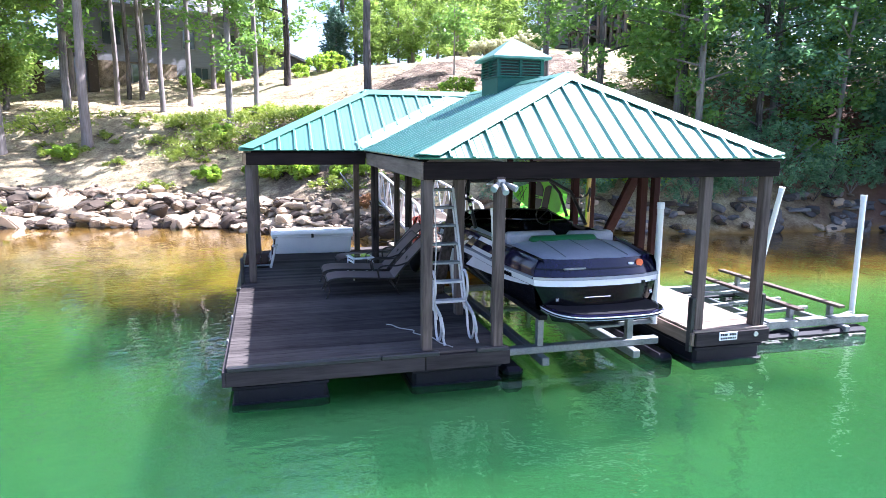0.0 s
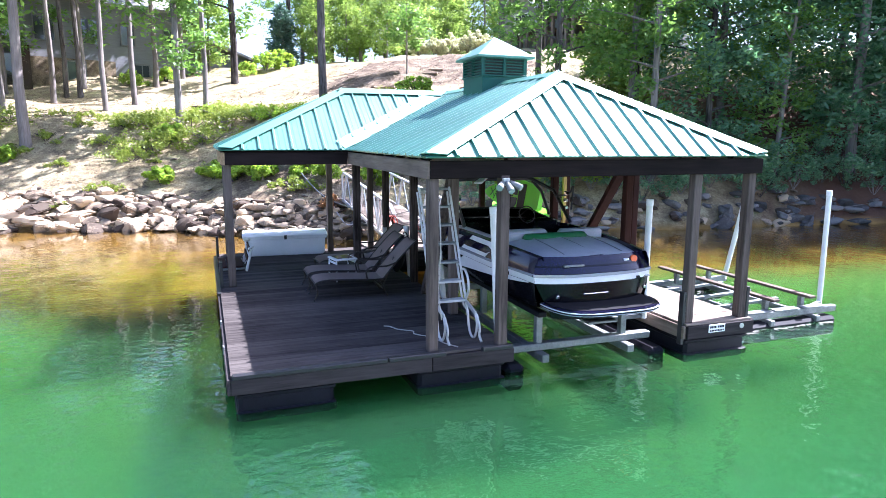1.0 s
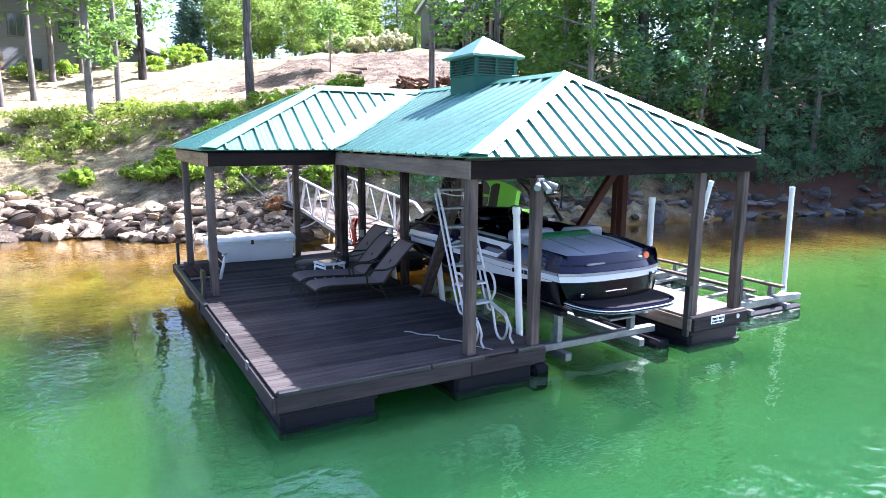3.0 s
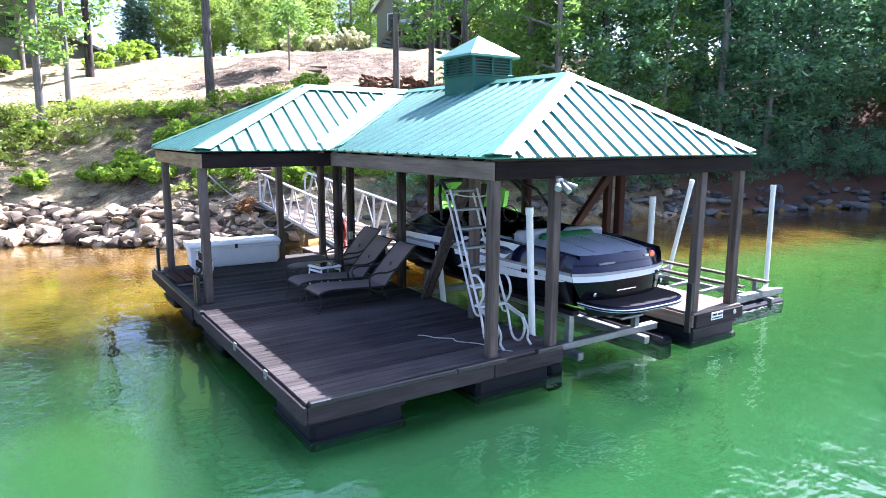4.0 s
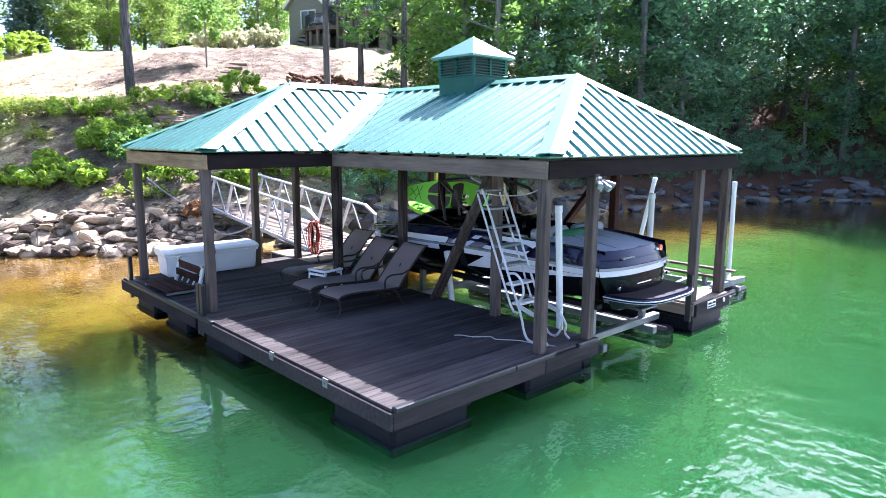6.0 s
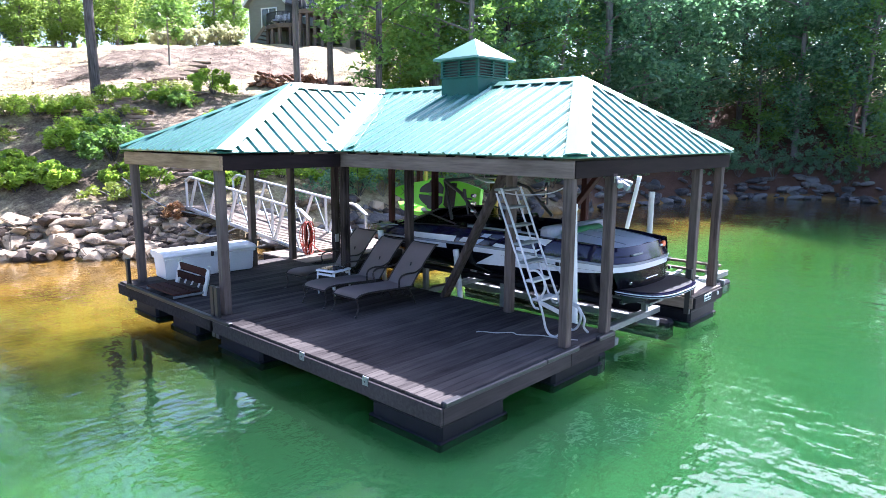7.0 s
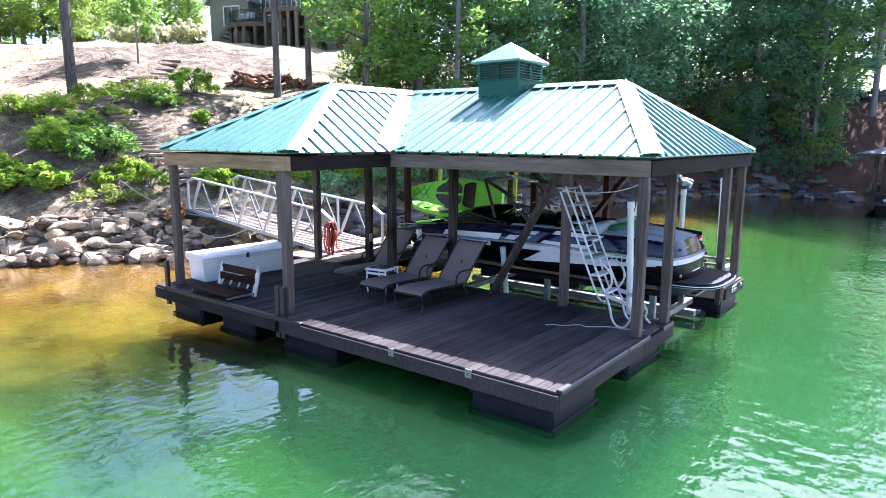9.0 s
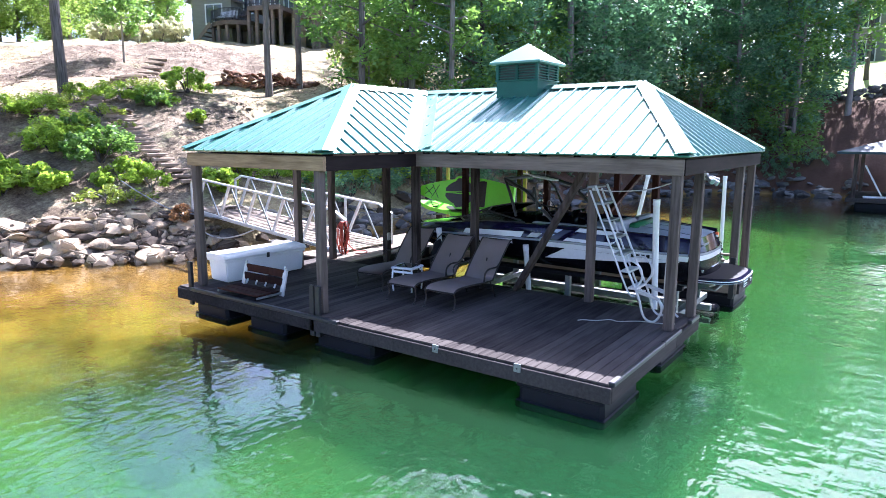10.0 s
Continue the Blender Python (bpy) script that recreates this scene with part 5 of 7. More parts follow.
part("hanger", tube([pa.lerp(pb_, 0.3), pa.lerp(pb_, 0.3) + Vector((0, 0, 0.55))], 0.006, 5), M_ROPE, pd)
part("hanger", tube([pa.lerp(pb_, 0.9), pa.lerp(pb_, 0.9) + Vector((0, 0, 0.6))], 0.006, 5), M_ROPE, pd)

# ---- gangway to the shore ----
gw = thing("gangway", "white-railed truss gangway from the dock to the bank", "gangway")
G0, G1 = Vector((0, 8.62, 0.56)), Vector((0, 14.9, 1.24))
gz = lambda y: G0.z + (G1.z - G0.z) * (y - G0.y) / (G1.y - G0.y)
gx = lambda side, y: (4.50 - 0.02 * (y - G0.y)) if side < 0 else (6.28 - 0.055 * (y - G0.y))
for side in (-1, 1):
    pt = lambda y, h, side=side: (gx(side, y), y, gz(y) + h)
    part("bottom_chord", bar(pt(G0.y, -0.04), pt(G1.y, -0.04), 0.06, 0.10, 0.006), M_ALU_WHITE, gw)
    for ya, ha, yb, hb_ in ((9.02, 0.97, 14.55, 0.95), (8.62, 0.78, 9.03, 0.97), (14.54, 0.95, 14.82, 0.78)):
        part("top_rail", bar(pt(ya, ha), pt(yb, hb_), 0.10, 0.05, 0.008), M_ALU_WHITE, gw, "white flat-topped hand rail")
    for y, h in ((8.63, 0.78), (14.82, 0.78), (10.25, 0.94)):
        part("upright", bar(pt(y, -0.02), pt(y, h), 0.055, 0.055, 0.004), M_ALU_WHITE, gw)
    for k in range(5):
        ya = 9.1 + k * 1.12
        part("brace", bar(pt(ya, 0.0), pt(ya + 0.52, 0.93), 0.04, 0.04, 0.004), M_GALV, gw, "grey thin diagonal")
        part("brace", bar(pt(ya + 1.05, 0.0), pt(ya + 0.60, 0.93), 0.065, 0.065, 0.004), M_ALU_WHITE, gw, "white stout diagonal")
for k in range(41):
    y = G0.y + 0.08 + k * 0.152
    a, b = gx(-1, y) + 0.05, gx(1, y) - 0.05
    part("tread_board", box((a, y - 0.07, gz(y) - 0.005), (b, y + 0.07, gz(y) + 0.02), 0.003), M_DECK_LIT, gw)
part("landing", box((4.2, 14.85, 1.02), (6.1, 15.5, 1.22), 0.02), M_TIMBER, gw, "grey timber landing on the bank")

# coiled red cord and pipe stand by the gangway
cords = thing("power_cord", "tangle of red-brown cords hung on the gangway rail", "cord")
rc = random.Random(31)
for k in range(15):
    w, h = rc.uniform(0.07, 0.17), rc.uniform(0.28, 0.46)
    cx, cy, cz, ph, tw = 4.38 + rc.uniform(-0.05, 0.06), 8.56 + rc.uniform(-0.06, 0.06), 1.33 - h, rc.uniform(0, 6.28), rc.uniform(-0.6, 0.6)
    pts = []
    for j in range(17):
        a = j * math.pi / 8 + ph
        wob = 1 + 0.12 * math.sin(3 * a + k)
        pts.append((cx + w * wob * math.cos(a) * math.cos(tw), cy + w * wob * math.cos(a) * math.sin(tw), cz + h * math.sin(a)))
    part("coil", tube(pts, 0.011, 6), M_RED if k % 4 else M_REDWOOD, cords, "red-brown cord loop")
part("tail", tube(smooth_path([(4.42, 8.5, 0.8), (4.62, 8.42, 0.60), (4.82, 8.25, 0.575), (4.62, 8.05, 0.575), (4.35, 8.15, 0.575)], 5), 0.012, 6), M_RED, cords)
loop = thing("mooring_rope", "pale rope sagging under the gangway", "rope")
part("rope", tube(smooth_path([(3.95, 14.9, 1.15), (4.1, 14.2, 0.72), (4.2, 13.4, 0.5), (4.3, 12.6, 0.62), (4.42, 11.9, 0.88)], 6), 0.02, 6), M_ROPE, loop)
cable = thing("shore_cable", "grey cable sagging between the bank and the dock", "cable")
part("cable", tube(smooth_path([(3.2, 16.6, 2.05), (3.5, 15.8, 1.6), (3.9, 14.95, 1.2), (4.42, 13.2, 1.0), (4.46, 10.6, 0.72), (4.4, 9.0, 0.55)], 6), 0.022, 6), M_GALV, cable)

# ---- drive-on lift for small craft ----
jl = thing("craft_lift", "empty low lift with two bunks and white guide poles", "boat lift")
for y in (0.95, 3.75):
    part("cross_beam", box((8.12, y - 0.06, 0.13), (11.05, y + 0.06, 0.25), 0.008), M_GALV, jl)
for x in (8.35, 9.35, 10.45):
    part("side_beam", box((x - 0.05, 0.75, 0.02), (x + 0.05, 4.1, 0.127), 0.008), M_GALV, jl)
for x in (9.55, 10.43):
    part("bunk", bar((x + 0.02, 4.2, 0.46), (x - 0.05, 0.85, 0.46), 0.14, 0.05, 0.008), M_BEAM_Y, jl, "pale timber bunk")
    for y in (1.15, 3.6):
        part("bunk_post", box((x - 0.045, y - 0.045, 0.2), (x + 0.045, y + 0.045, 0.44), 0.005), M_GALV, jl)
for y in (1.6, 2.3, 3.1):
    part("rung", bar((8.2, y, 0.19), (10.6, y + 0.25, 0.19), 0.08, 0.06, 0.005), M_GALV, jl)
part("tank", box((8.2, 0.78, -0.28), (10.95, 1.08, 0.07), 0.05), M_FLOAT, jl, "black float tank")
part("tank", box((8.2, 3.6, -0.28), (10.9, 3.95, 0.07), 0.05), M_FLOAT, jl, "black float tank")
for k in range(4):
    part("grate", box((8.2 + k * 0.66, 0.86, 0.257), (8.78 + k * 0.66, 1.02, 0.275), 0.004), M_GALV, jl)
guide_pole(jl, (11.1, 1.30, 0.12), (11.12, 1.34, 2.385), 0.05)
guide_pole(jl, (11.02, 3.75, 0.14), (11.15, 3.36, 2.38), 0.055)
part("pole_arm", bar((10.4, 0.98, 0.22), (11.05, 1.26, 0.22), 0.07, 0.05), M_GALV, jl)
part("pole_arm", bar((10.4, 3.75, 0.22), (11.08, 3.75, 0.22), 0.07, 0.05), M_GALV, jl)
cb = thing("control_box", "small dark lift control box with a pale label", "control box")
part("housing", box((7.55, 2.75, DECK), (7.85, 3.0, DECK + 0.34), 0.02), M_BLACK, cb)
part("label_plate", box((7.60, 2.742, DECK + 0.12), (7.80, 2.748, DECK + 0.24)), M_SILVER, cb)
part("cover", box((7.53, 2.73, DECK + 0.342), (7.87, 3.02, DECK + 0.37), 0.008), M_WHITE, cb)

# sign on the finger's end
sg_ = thing("dock_sign", "small white sign with two lines of dark lettering", "sign")
part("plate", box((7.14, -0.058, 0.36), (7.46, -0.048, 0.49), 0.003), M_WHITE, sg_)
for k in range(9):
    if k not in (4,):
        part("letter_bar", box((7.165 + k * 0.031, -0.062, 0.43), (7.187 + k * 0.031, -0.0585, 0.465)), M_NAVY, sg_)
for k in range(9):
    part("letter_bar", box((7.165 + k * 0.031, -0.062, 0.378), (7.185 + k * 0.031, -0.0585, 0.405)), M_NAVY, sg_)
ring = thing("mooring_ring", "pale round mooring washer on the finger's end", "mooring ring")
part("disc", tube([(7.80, -0.048, 0.42), (7.80, -0.062, 0.42)], 0.04, 14), M_ALU, ring)
for x, y in ((-0.03, 1.2), (-0.03, 2.5)):
    cl = thing("dock_cleat", "worn steel cleat plate on the deck's edge", "cleat", "cleats on the dock")
    part("plate", box((x - 0.025, y - 0.05, DECK - 0.10), (x + 0.0, y + 0.05, DECK + 0.012), 0.004), M_GALV, cl)
    part("bolt", tube([(x - 0.03, y, DECK - 0.05), (x - 0.02, y, DECK - 0.05)], 0.012, 8), M_BLACK, cl)

# ---- trees and shrubs ----
def leaf_cloud(name, clumps, per, size, mat, rng, flat=1.0):
    """Many small bent leaves round the clump centres: (x, y, z, radius)."""
    C = np.array(clumps)
    n = len(C) * per
    c = np.repeat(C, per, 0)
    d = rng.normal(size=(n, 3))
    d /= np.linalg.norm(d, axis=1, keepdims=True)
    r = c[:, 3:4] * rng.random((n, 1)) ** 0.45
    p = c[:, :3] + d * r * np.array([1, 1, flat])
    u = rng.normal(size=(n, 3))
    u[:, 2] *= 0.5
    u /= np.linalg.norm(u, axis=1, keepdims=True)
    w = np.cross(u, rng.normal(size=(n, 3)))
    w /= np.linalg.norm(w, axis=1, keepdims=True) + 1e-9
    s = size * (0.6 + 0.8 * rng.random((n, 1)))
    a, b, e, f = p - u * s, p + w * s * 0.45, p + u * s, p - w * s * 0.45
    co = np.stack([a, b, e, f], 1).reshape(-1, 3)
    fc = np.arange(4 * n).reshape(-1, 4)
    me = bpy.data.meshes.new(name)
    me.from_pydata(co.tolist(), [], fc.tolist())
    me.materials.append(mat)
    return me


def trunk_mesh(name, h, r, rng, lean=0.0, limbs=(), mat=None, taper=0.55):
    bm = bmesh.new()
    n = 7
    bend = rng.normal(size=2) * lean
    pts = [(bend[0] * (k / n) ** 2 * h + 0.03 * math.sin(k * 1.7) * h / 12, bend[1] * (k / n) ** 2 * h, h * k / n - 0.25) for k in range(n + 1)]
    rs = [r * (1 - (1 - taper) * k / n) * (1.0 if k else 1.35) for k in range(n + 1)]
    pts.insert(1, (pts[0][0], pts[0][1], 0.28))
    rs.insert(1, r * 1.08)
    add_tube(bm, pts, rs, 9)
    for z, ang, ln, up, lr in limbs:
        f = z / h
        x0, y0 = bend[0] * f * f * h, bend[1] * f * f * h
        dx, dy = math.cos(ang), math.sin(ang)
        add_tube(bm, [(x0, y0, z), (x0 + dx * ln * 0.5, y0 + dy * ln * 0.5, z + up * 0.6), (x0 + dx * ln, y0 + dy * ln, z + up)], [lr, lr * 0.7, lr * 0.25], 5)
    return mesh_of(bm, name, mat, True)


def make_tree(kind, seed, h, r, crown_lo, crown_r, clumps, per, leaf, mat, bark, label, limbs=9, lean=0.01, flat=0.75, clump_r=0.9, cone=False):
    rng = np.random.default_rng(seed)
    root = thing("tree", label, "tree", "trees on the bank")
    lim, cl = [], []
    for i in range(limbs):
        z = crown_lo + (h - crown_lo) * (0.05 + 0.85 * i / limbs)
        a = i * 2.4 + rng.random()
        k = (1 - (z - crown_lo) / (h - crown_lo + 0.1)) if cone else math.sin(math.pi * (0.18 + 0.75 * (z - crown_lo) / (h - crown_lo + 0.1)))
        ln = crown_r * max(0.25, k) * (0.7 + 0.4 * rng.random())
        lim.append((z, a, ln, 0.25 * ln, r * 0.35))
        cl.append((math.cos(a) * ln, math.sin(a) * ln, z + 0.25 * ln, clump_r * (0.7 + 0.5 * rng.random())))
        cl.append((math.cos(a) * ln * 0.6, math.sin(a) * ln * 0.6, z + 0.2 * ln, clump_r * (0.6 + 0.5 * rng.random())))
    while len(cl) < clumps:
        f = rng.random()
        k = (1 - f) if cone else math.sin(math.pi * (0.15 + 0.8 * f))
        rad = crown_r * k * rng.random() ** 0.5
        a = rng.random() * 6.283
        cl.append((math.cos(a) * rad, math.sin(a) * rad, crown_lo + f * (h - crown_lo), clump_r * (0.5 + 0.7 * rng.random())))
    tk = new("trunk", trunk_mesh("trunk", h, r, rng, lean, lim, bark))
    tk.parent = root
    cr = new("crown", leaf_cloud("crown", cl, per, leaf, mat, rng, flat))
    cr.parent = root
    return root


def plant(src, x, y, turn=0.0, scale=1.0, first=False, dz=-0.05):
    m = Matrix.Translation((x, y, height_at(x, y) + dz)) @ Matrix.Rotation(turn, 4, "Z")
    if first:
        src.matrix_basis = m @ Matrix.Diagonal((scale, scale, scale, 1))
        return src
    ob = copy_thing(src, m)
    ob.scale = (scale, scale, scale)
    return ob


rnd = random.Random(7)
# tall straight trunks of the open slope, crowns high above
tall_a = make_tree("tall", 11, 17, 0.19, 8.0, 2.6, 44, 60, 0.17, M_LEAF, M_BARK_PALE, "tall pale-barked hardwood with a high sparse crown", limbs=9, lean=0.004)
tall_b = make_tree("tall", 12, 19, 0.15, 7.6, 2.6, 48, 56, 0.16, M_LEAF, M_BARK, "tall thin dark pine trunk with a high crown", limbs=8, lean=0.006)
tall_c = make_tree("tall", 13, 15, 0.17, 2.0, 2.0, 66, 62, 0.14, M_LEAF, M_BARK, "slope tree with leafy side shoots low on its trunk", limbs=12, lean=0.01)
tall_d = make_tree("tall", 14, 17, 0.17, 7.0, 3.9, 56, 52, 0.17, M_LEAF, M_BARK, "slender grey trunk with a broad shading crown", limbs=14, lean=0.006, clump_r=1.1)
SLOPE = [(tall_b, 5.5, 24.7, 1.3), (tall_b, 0.13, 28.3, 0.9), (tall_c, -1.1, 25.9, 1.0), (tall_c, 2.05, 37.9, 1.3), (tall_b, -4.7, 30.0, 0.9), (tall_b, -3.45, 31.4, 0.95), (tall_a, -2.75, 39.3, 0.9),
         (tall_a, -7.34, 25.1, 1.15), (tall_b, -7.45, 36.2, 0.9), (tall_c, -9.2, 29.7, 1.2), (tall_b, -7.9, 35, 1.0), (tall_b, -6.7, 36.1, 1.0), (tall_a, -10.6, 24.4, 1.1),
         (tall_c, -1.2, 41.5, 1.1), (tall_b, 6.8, 47, 1.2), (tall_d, 14.2, 23.0, 1.0), (tall_d, 16.6, 23.5, 0.95), (tall_b, 8.5, 52, 1.2), (tall_c, -12.5, 27, 1.1), (tall_b, -14, 33, 1.1), (tall_c, 43.9, 1.3, 1.1), (tall_c, -6.8, 38, 1.1), (tall_c, -10.6, 36.5, 1.0)]
used = set()
for src, x, y, s in SLOPE:
    plant(src, x, y, rnd.random() * 6.28, s, src not in used)
    used.add(src)

# dense dark woodland on the far side of the slip and along the cove
wood_a = make_tree("wood", 21, 13, 0.17, 0.8, 3.3, 115, 105, 0.125, M_LEAF_DARK, M_BARK, "dense dark green woodland tree at the water", limbs=16, lean=0.02, clump_r=1.1)
wood_b = make_tree("wood", 22, 15, 0.2, 1.8, 3.6, 120, 105, 0.13, M_LEAF_DARK, M_BARK, "tall dense woodland tree", limbs=16, lean=0.02, clump_r=1.2)
wood_c = make_tree("wood", 23, 9, 0.12, 0.5, 2.4, 58, 85, 0.11, M_LEAF, M_BARK_PALE, "young light green woodland tree", limbs=12, lean=0.03, clump_r=0.8)
wood_d = make_tree("wood", 24, 12, 0.16, 2.6, 3.0, 66, 62, 0.125, M_LEAF, M_BARK, "open sunlit tree at the edge of the wood", limbs=14, lean=0.02, clump_r=0.85)
# (50.5, -1.5) and (53.5, -3.0) stand past the view, added for shade
WOODS = [(17.0, 14.5), (17.4, 17.4), (20.0, 14.4), (23.2, 13.4), (26.5, 13.2), (29.5, 12.8), (32.5, 12.0), (19.4, 18.4), (22.6, 17.4),
         (26.0, 17.0), (29.6, 16.6), (33.4, 15.6), (37.0, 12.6), (38.5, 9.2), (22.0, 21.8), (25.6, 21.2), (30.0, 21.5), (35.0, 20.0), (40.0, 16.0), (41.0, 11.5),
         (30.0, 27.0), (36.0, 26.0), (42.0, 22.0), (45.0, 15.0), (34.0, 30.0), (41.0, 30.0),
         (39.6, 7.4), (43.0, 8.6), (45.5, 6.0), (47.5, 10.5), (50.0, 7.0), (44.5, 3.6), (52.0, 12.0), (49.0, 15.0), (54.0, 18.0), (40.6, 5.0), (42.6, 4.6), (55.0, 9.0), (50.5, -1.5), (53.5, -3.0), (39.0, 3.2)]
EDGE = ((22.0, 21.8), (19.4, 18.4), (22.6, 17.4), (25.6, 21.2), (30.0, 27.0), (34.0, 30.0), (36.0, 26.0), (44.5, 3.6), (50.0, 7.0), (30.0, 21.5))
for i, (x, y) in enumerate(WOODS):
    src = wood_d if (x, y) in EDGE or (x, y) in ((17.0, 14.5), (17.4, 17.4)) else wood_c if (x, y) == (39.0, 3.2) else (wood_a, wood_b, wood_a, wood_c, wood_b)[i % 5]
    plant(src, x + rnd.uniform(-0.6, 0.6), y + rnd.uniform(-0.6, 0.6), rnd.random() * 6.28, rnd.uniform(0.85, 1.15), src not in used)
    used.add(src)

# tree added at the wood's edge to shade the gangway foot
plant(wood_d, 13.8, 16.6, 1.1, 1.0, False)
# tall trees added beyond the cove so their crowns shade the clay bank
for x, y, a in ((50.5, 3.5, 0.4), (52.0, 1.0, 2.2), (53.5, 4.8, 3.9)):
    plant(tall_d, x, y, a, 1.0, False)

# sunlit young trees along the top of the slope
young_a = make_tree("young", 31, 6.0, 0.10, 0.6, 1.6, 70, 95, 0.10, M_LEAF_BRIGHT, M_BARK_PALE, "bright yellow-green young tree in full sun", limbs=12, lean=0.02, clump_r=0.7)
young_b = make_tree("young", 32, 11, 0.14, 1.0, 2.4, 95, 95, 0.12, M_LEAF_BRIGHT, M_BARK_PALE, "sunlit bright green tree at the top of the slope", limbs=14, lean=0.02, clump_r=0.95)
fir = make_tree("fir", 33, 4.6, 0.10, 0.3, 1.3, 70, 70, 0.13, M_LEAF_BLUE, M_BARK, "blue-green conifer beside the drive", limbs=14, lean=0.0, clump_r=0.6, cone=True)
YOUNG = [(young_b, 24.0, 55.5), (young_b, 27.0, 54.5), (wood_d, 29.8, 56.0), (wood_d, 21.0, 60.0), (young_b, 17.6, 58.0), (wood_d, 25.5, 62.0), (young_a, 21.8, 51.5), (young_b, 31.5, 60.0), (wood_d, 12.2, 57.5), (wood_d, 7.6, 55.0), (young_a, 19.2, 50.0), (wood_d, 16.0, 64.0), (young_b, 33.5, 54.0), (young_b, 9.5, 50), (young_a, 11.3, 46.5), (young_b, 13.5, 51), (young_a, 14.0, 44.0), (young_a, 16.5, 47), (young_a, 17.5, 52), (young_a, 20, 56), 
         (young_a, 22.5, 53), (young_a, 25, 60), (young_a, 29, 66), (young_a, 33, 62), (young_b, 15, 60), (young_b, -9, 62),
         (young_b, -17, 41), (young_b, -14.5, 38), (young_b, -20, 46), (young_a, -13.5, 30.5), (young_b, -24, 40), (young_b, -12.6, 31.6), (young_b, -15.5, 35), (young_a, 0.6, 44.0), (young_b, 10.8, 54.0), (young_a, 8.6, 45.6), (fir, 6.2, 46.5), (fir, -3.2, 48)]
for src, x, y in YOUNG:
    plant(src, x, y, rnd.random() * 6.28, rnd.uniform(0.85, 1.2), src not in used)
    used.add(src)
sapling = make_tree("sapling", 34, 4.2, 0.06, 1.6, 1.3, 36, 45, 0.12, M_LEAF, M_BARK_PALE, "slender sapling standing in the mulch bed", limbs=9, lean=0.02, clump_r=0.5)
plant(sapling, 11.9, 31.7, 0.5, 1.0, True)
understory = make_tree("understory", 35, 5.5, 0.08, 0.4, 2.0, 60, 60, 0.14, M_LEAF_BRIGHT, M_BARK, "sunlit understory tree at the wood's edge", limbs=12, lean=0.03, clump_r=0.7)
for i, (x, y) in enumerate(((19.4, 21.2), (19.9, 19.4), (20.8, 22.8))):
    plant(understory, x, y, i * 2.0, 0.8 + 0.1 * i, i == 0)

# distant woods that close the view
rng = np.random.default_rng(90)
far = []
for i in range(520):
    a = rng.random() * 1.0
    x, y = -200 + 420 * rng.random(), 110 + 90 * rng.random()
    far.append((x, y, height_at(x, y) - 1 + 6 * rng.random(), 2.2 + 2.2 * rng.random()))
# unseen woods added south and west, keeping low sky light off the deck
for i in range(900):
    x = -260 + 460 * rng.random()
    y = -80 + 0.22 * abs(x) - 40 * rng.random() ** 1.3
    far.append((x, y, height_at(x, y) + 1 + 15 * rng.random(), 2.4 + 2.4 * rng.random()))
for i in range(620):
    y = -110 + 200 * rng.random()
    x = -97 - 0.4 * max(y, 0) - 40 * rng.random() ** 1.3
    far.append((x, y, height_at(x, y) + 1 + 15 * rng.random(), 2.4 + 2.4 * rng.random()))
far_me = leaf_cloud("distant_wood", far, 60, 0.7, M_LEAF, rng)
tagged(new("distant_wood", far_me), "far wooded ridges beyond the houses, and unseen added shores that block low sky", "woods", kind="stuff")


def shrub(seed, r, h, mat, label, clumps=32, per=84, leaf=0.056):
    rng = np.random.default_rng(seed)
    root = thing("shrub", label, "shrub", "shrubs on the slope")
    cl = []
    for i in range(clumps):
        a, q = rng.random() * 6.283, rng.random() ** 0.6
        cl.append((math.cos(a) * r * q * 1.1, math.sin(a) * r * q * 1.1, h * (0.15 + (1.05 - 0.6 * q) * rng.random() ** 0.8), (0.09 + 0.17 * rng.random() ** 2) * r + 0.05))
    bm = bmesh.new()
    for i in range(7):
        a = i * 0.9 + rng.random()
        add_tube(bm, [(0, 0, -0.1), (math.cos(a) * r * 0.3, math.sin(a) * r * 0.3, h * 0.4), (math.cos(a) * r * 0.7, math.sin(a) * r * 0.7, h * 0.75)], [0.02, 0.015, 0.006], 5)
    st = new("stem", mesh_of(bm, "stem", M_BARK))
    st.parent = root
    fo = new("foliage", leaf_cloud("foliage", cl, per, leaf, mat, rng, 0.85))
    fo.parent = root
    return root


bush_a = shrub(41, 0.68, 0.85, M_LEAF_SHRUB, "bright green bushy shrub on the bank")
bush_b = shrub(42, 1.0, 0.62, M_LEAF_SHRUB, "low spreading green shrub")
bush_d = shrub(48, 0.8, 1.0, M_LEAF, "darker green upright shrub beside the steps")
bank_bush = shrub(44, 1.7, 1.9, M_LEAF_DARK, "dark overhanging shrub at the wood's edge")
bush_c = shrub(43, 0.45, 0.55, M_LEAF_SHRUB, "small round bright green shrub")
cover = shrub(45, 1.35, 0.42, M_LEAF_GOLD, "thin yellow-green ground cover on the slope", 34, 46, 0.05)
weed = shrub(46, 0.5, 0.3, M_LEAF_GOLD, "tuft of yellow-green weeds", 12, 40, 0.05)
dry_tuft = shrub(49, 0.45, 0.6, M_STRAW_DRY, "tuft of dry orange-brown grass at the gangway foot", 14, 60, 0.09)
pampas = shrub(47, 0.8, 1.4, M_STRAW, "pale clump of pampas grass on the lawn", 30, 90, 0.07)
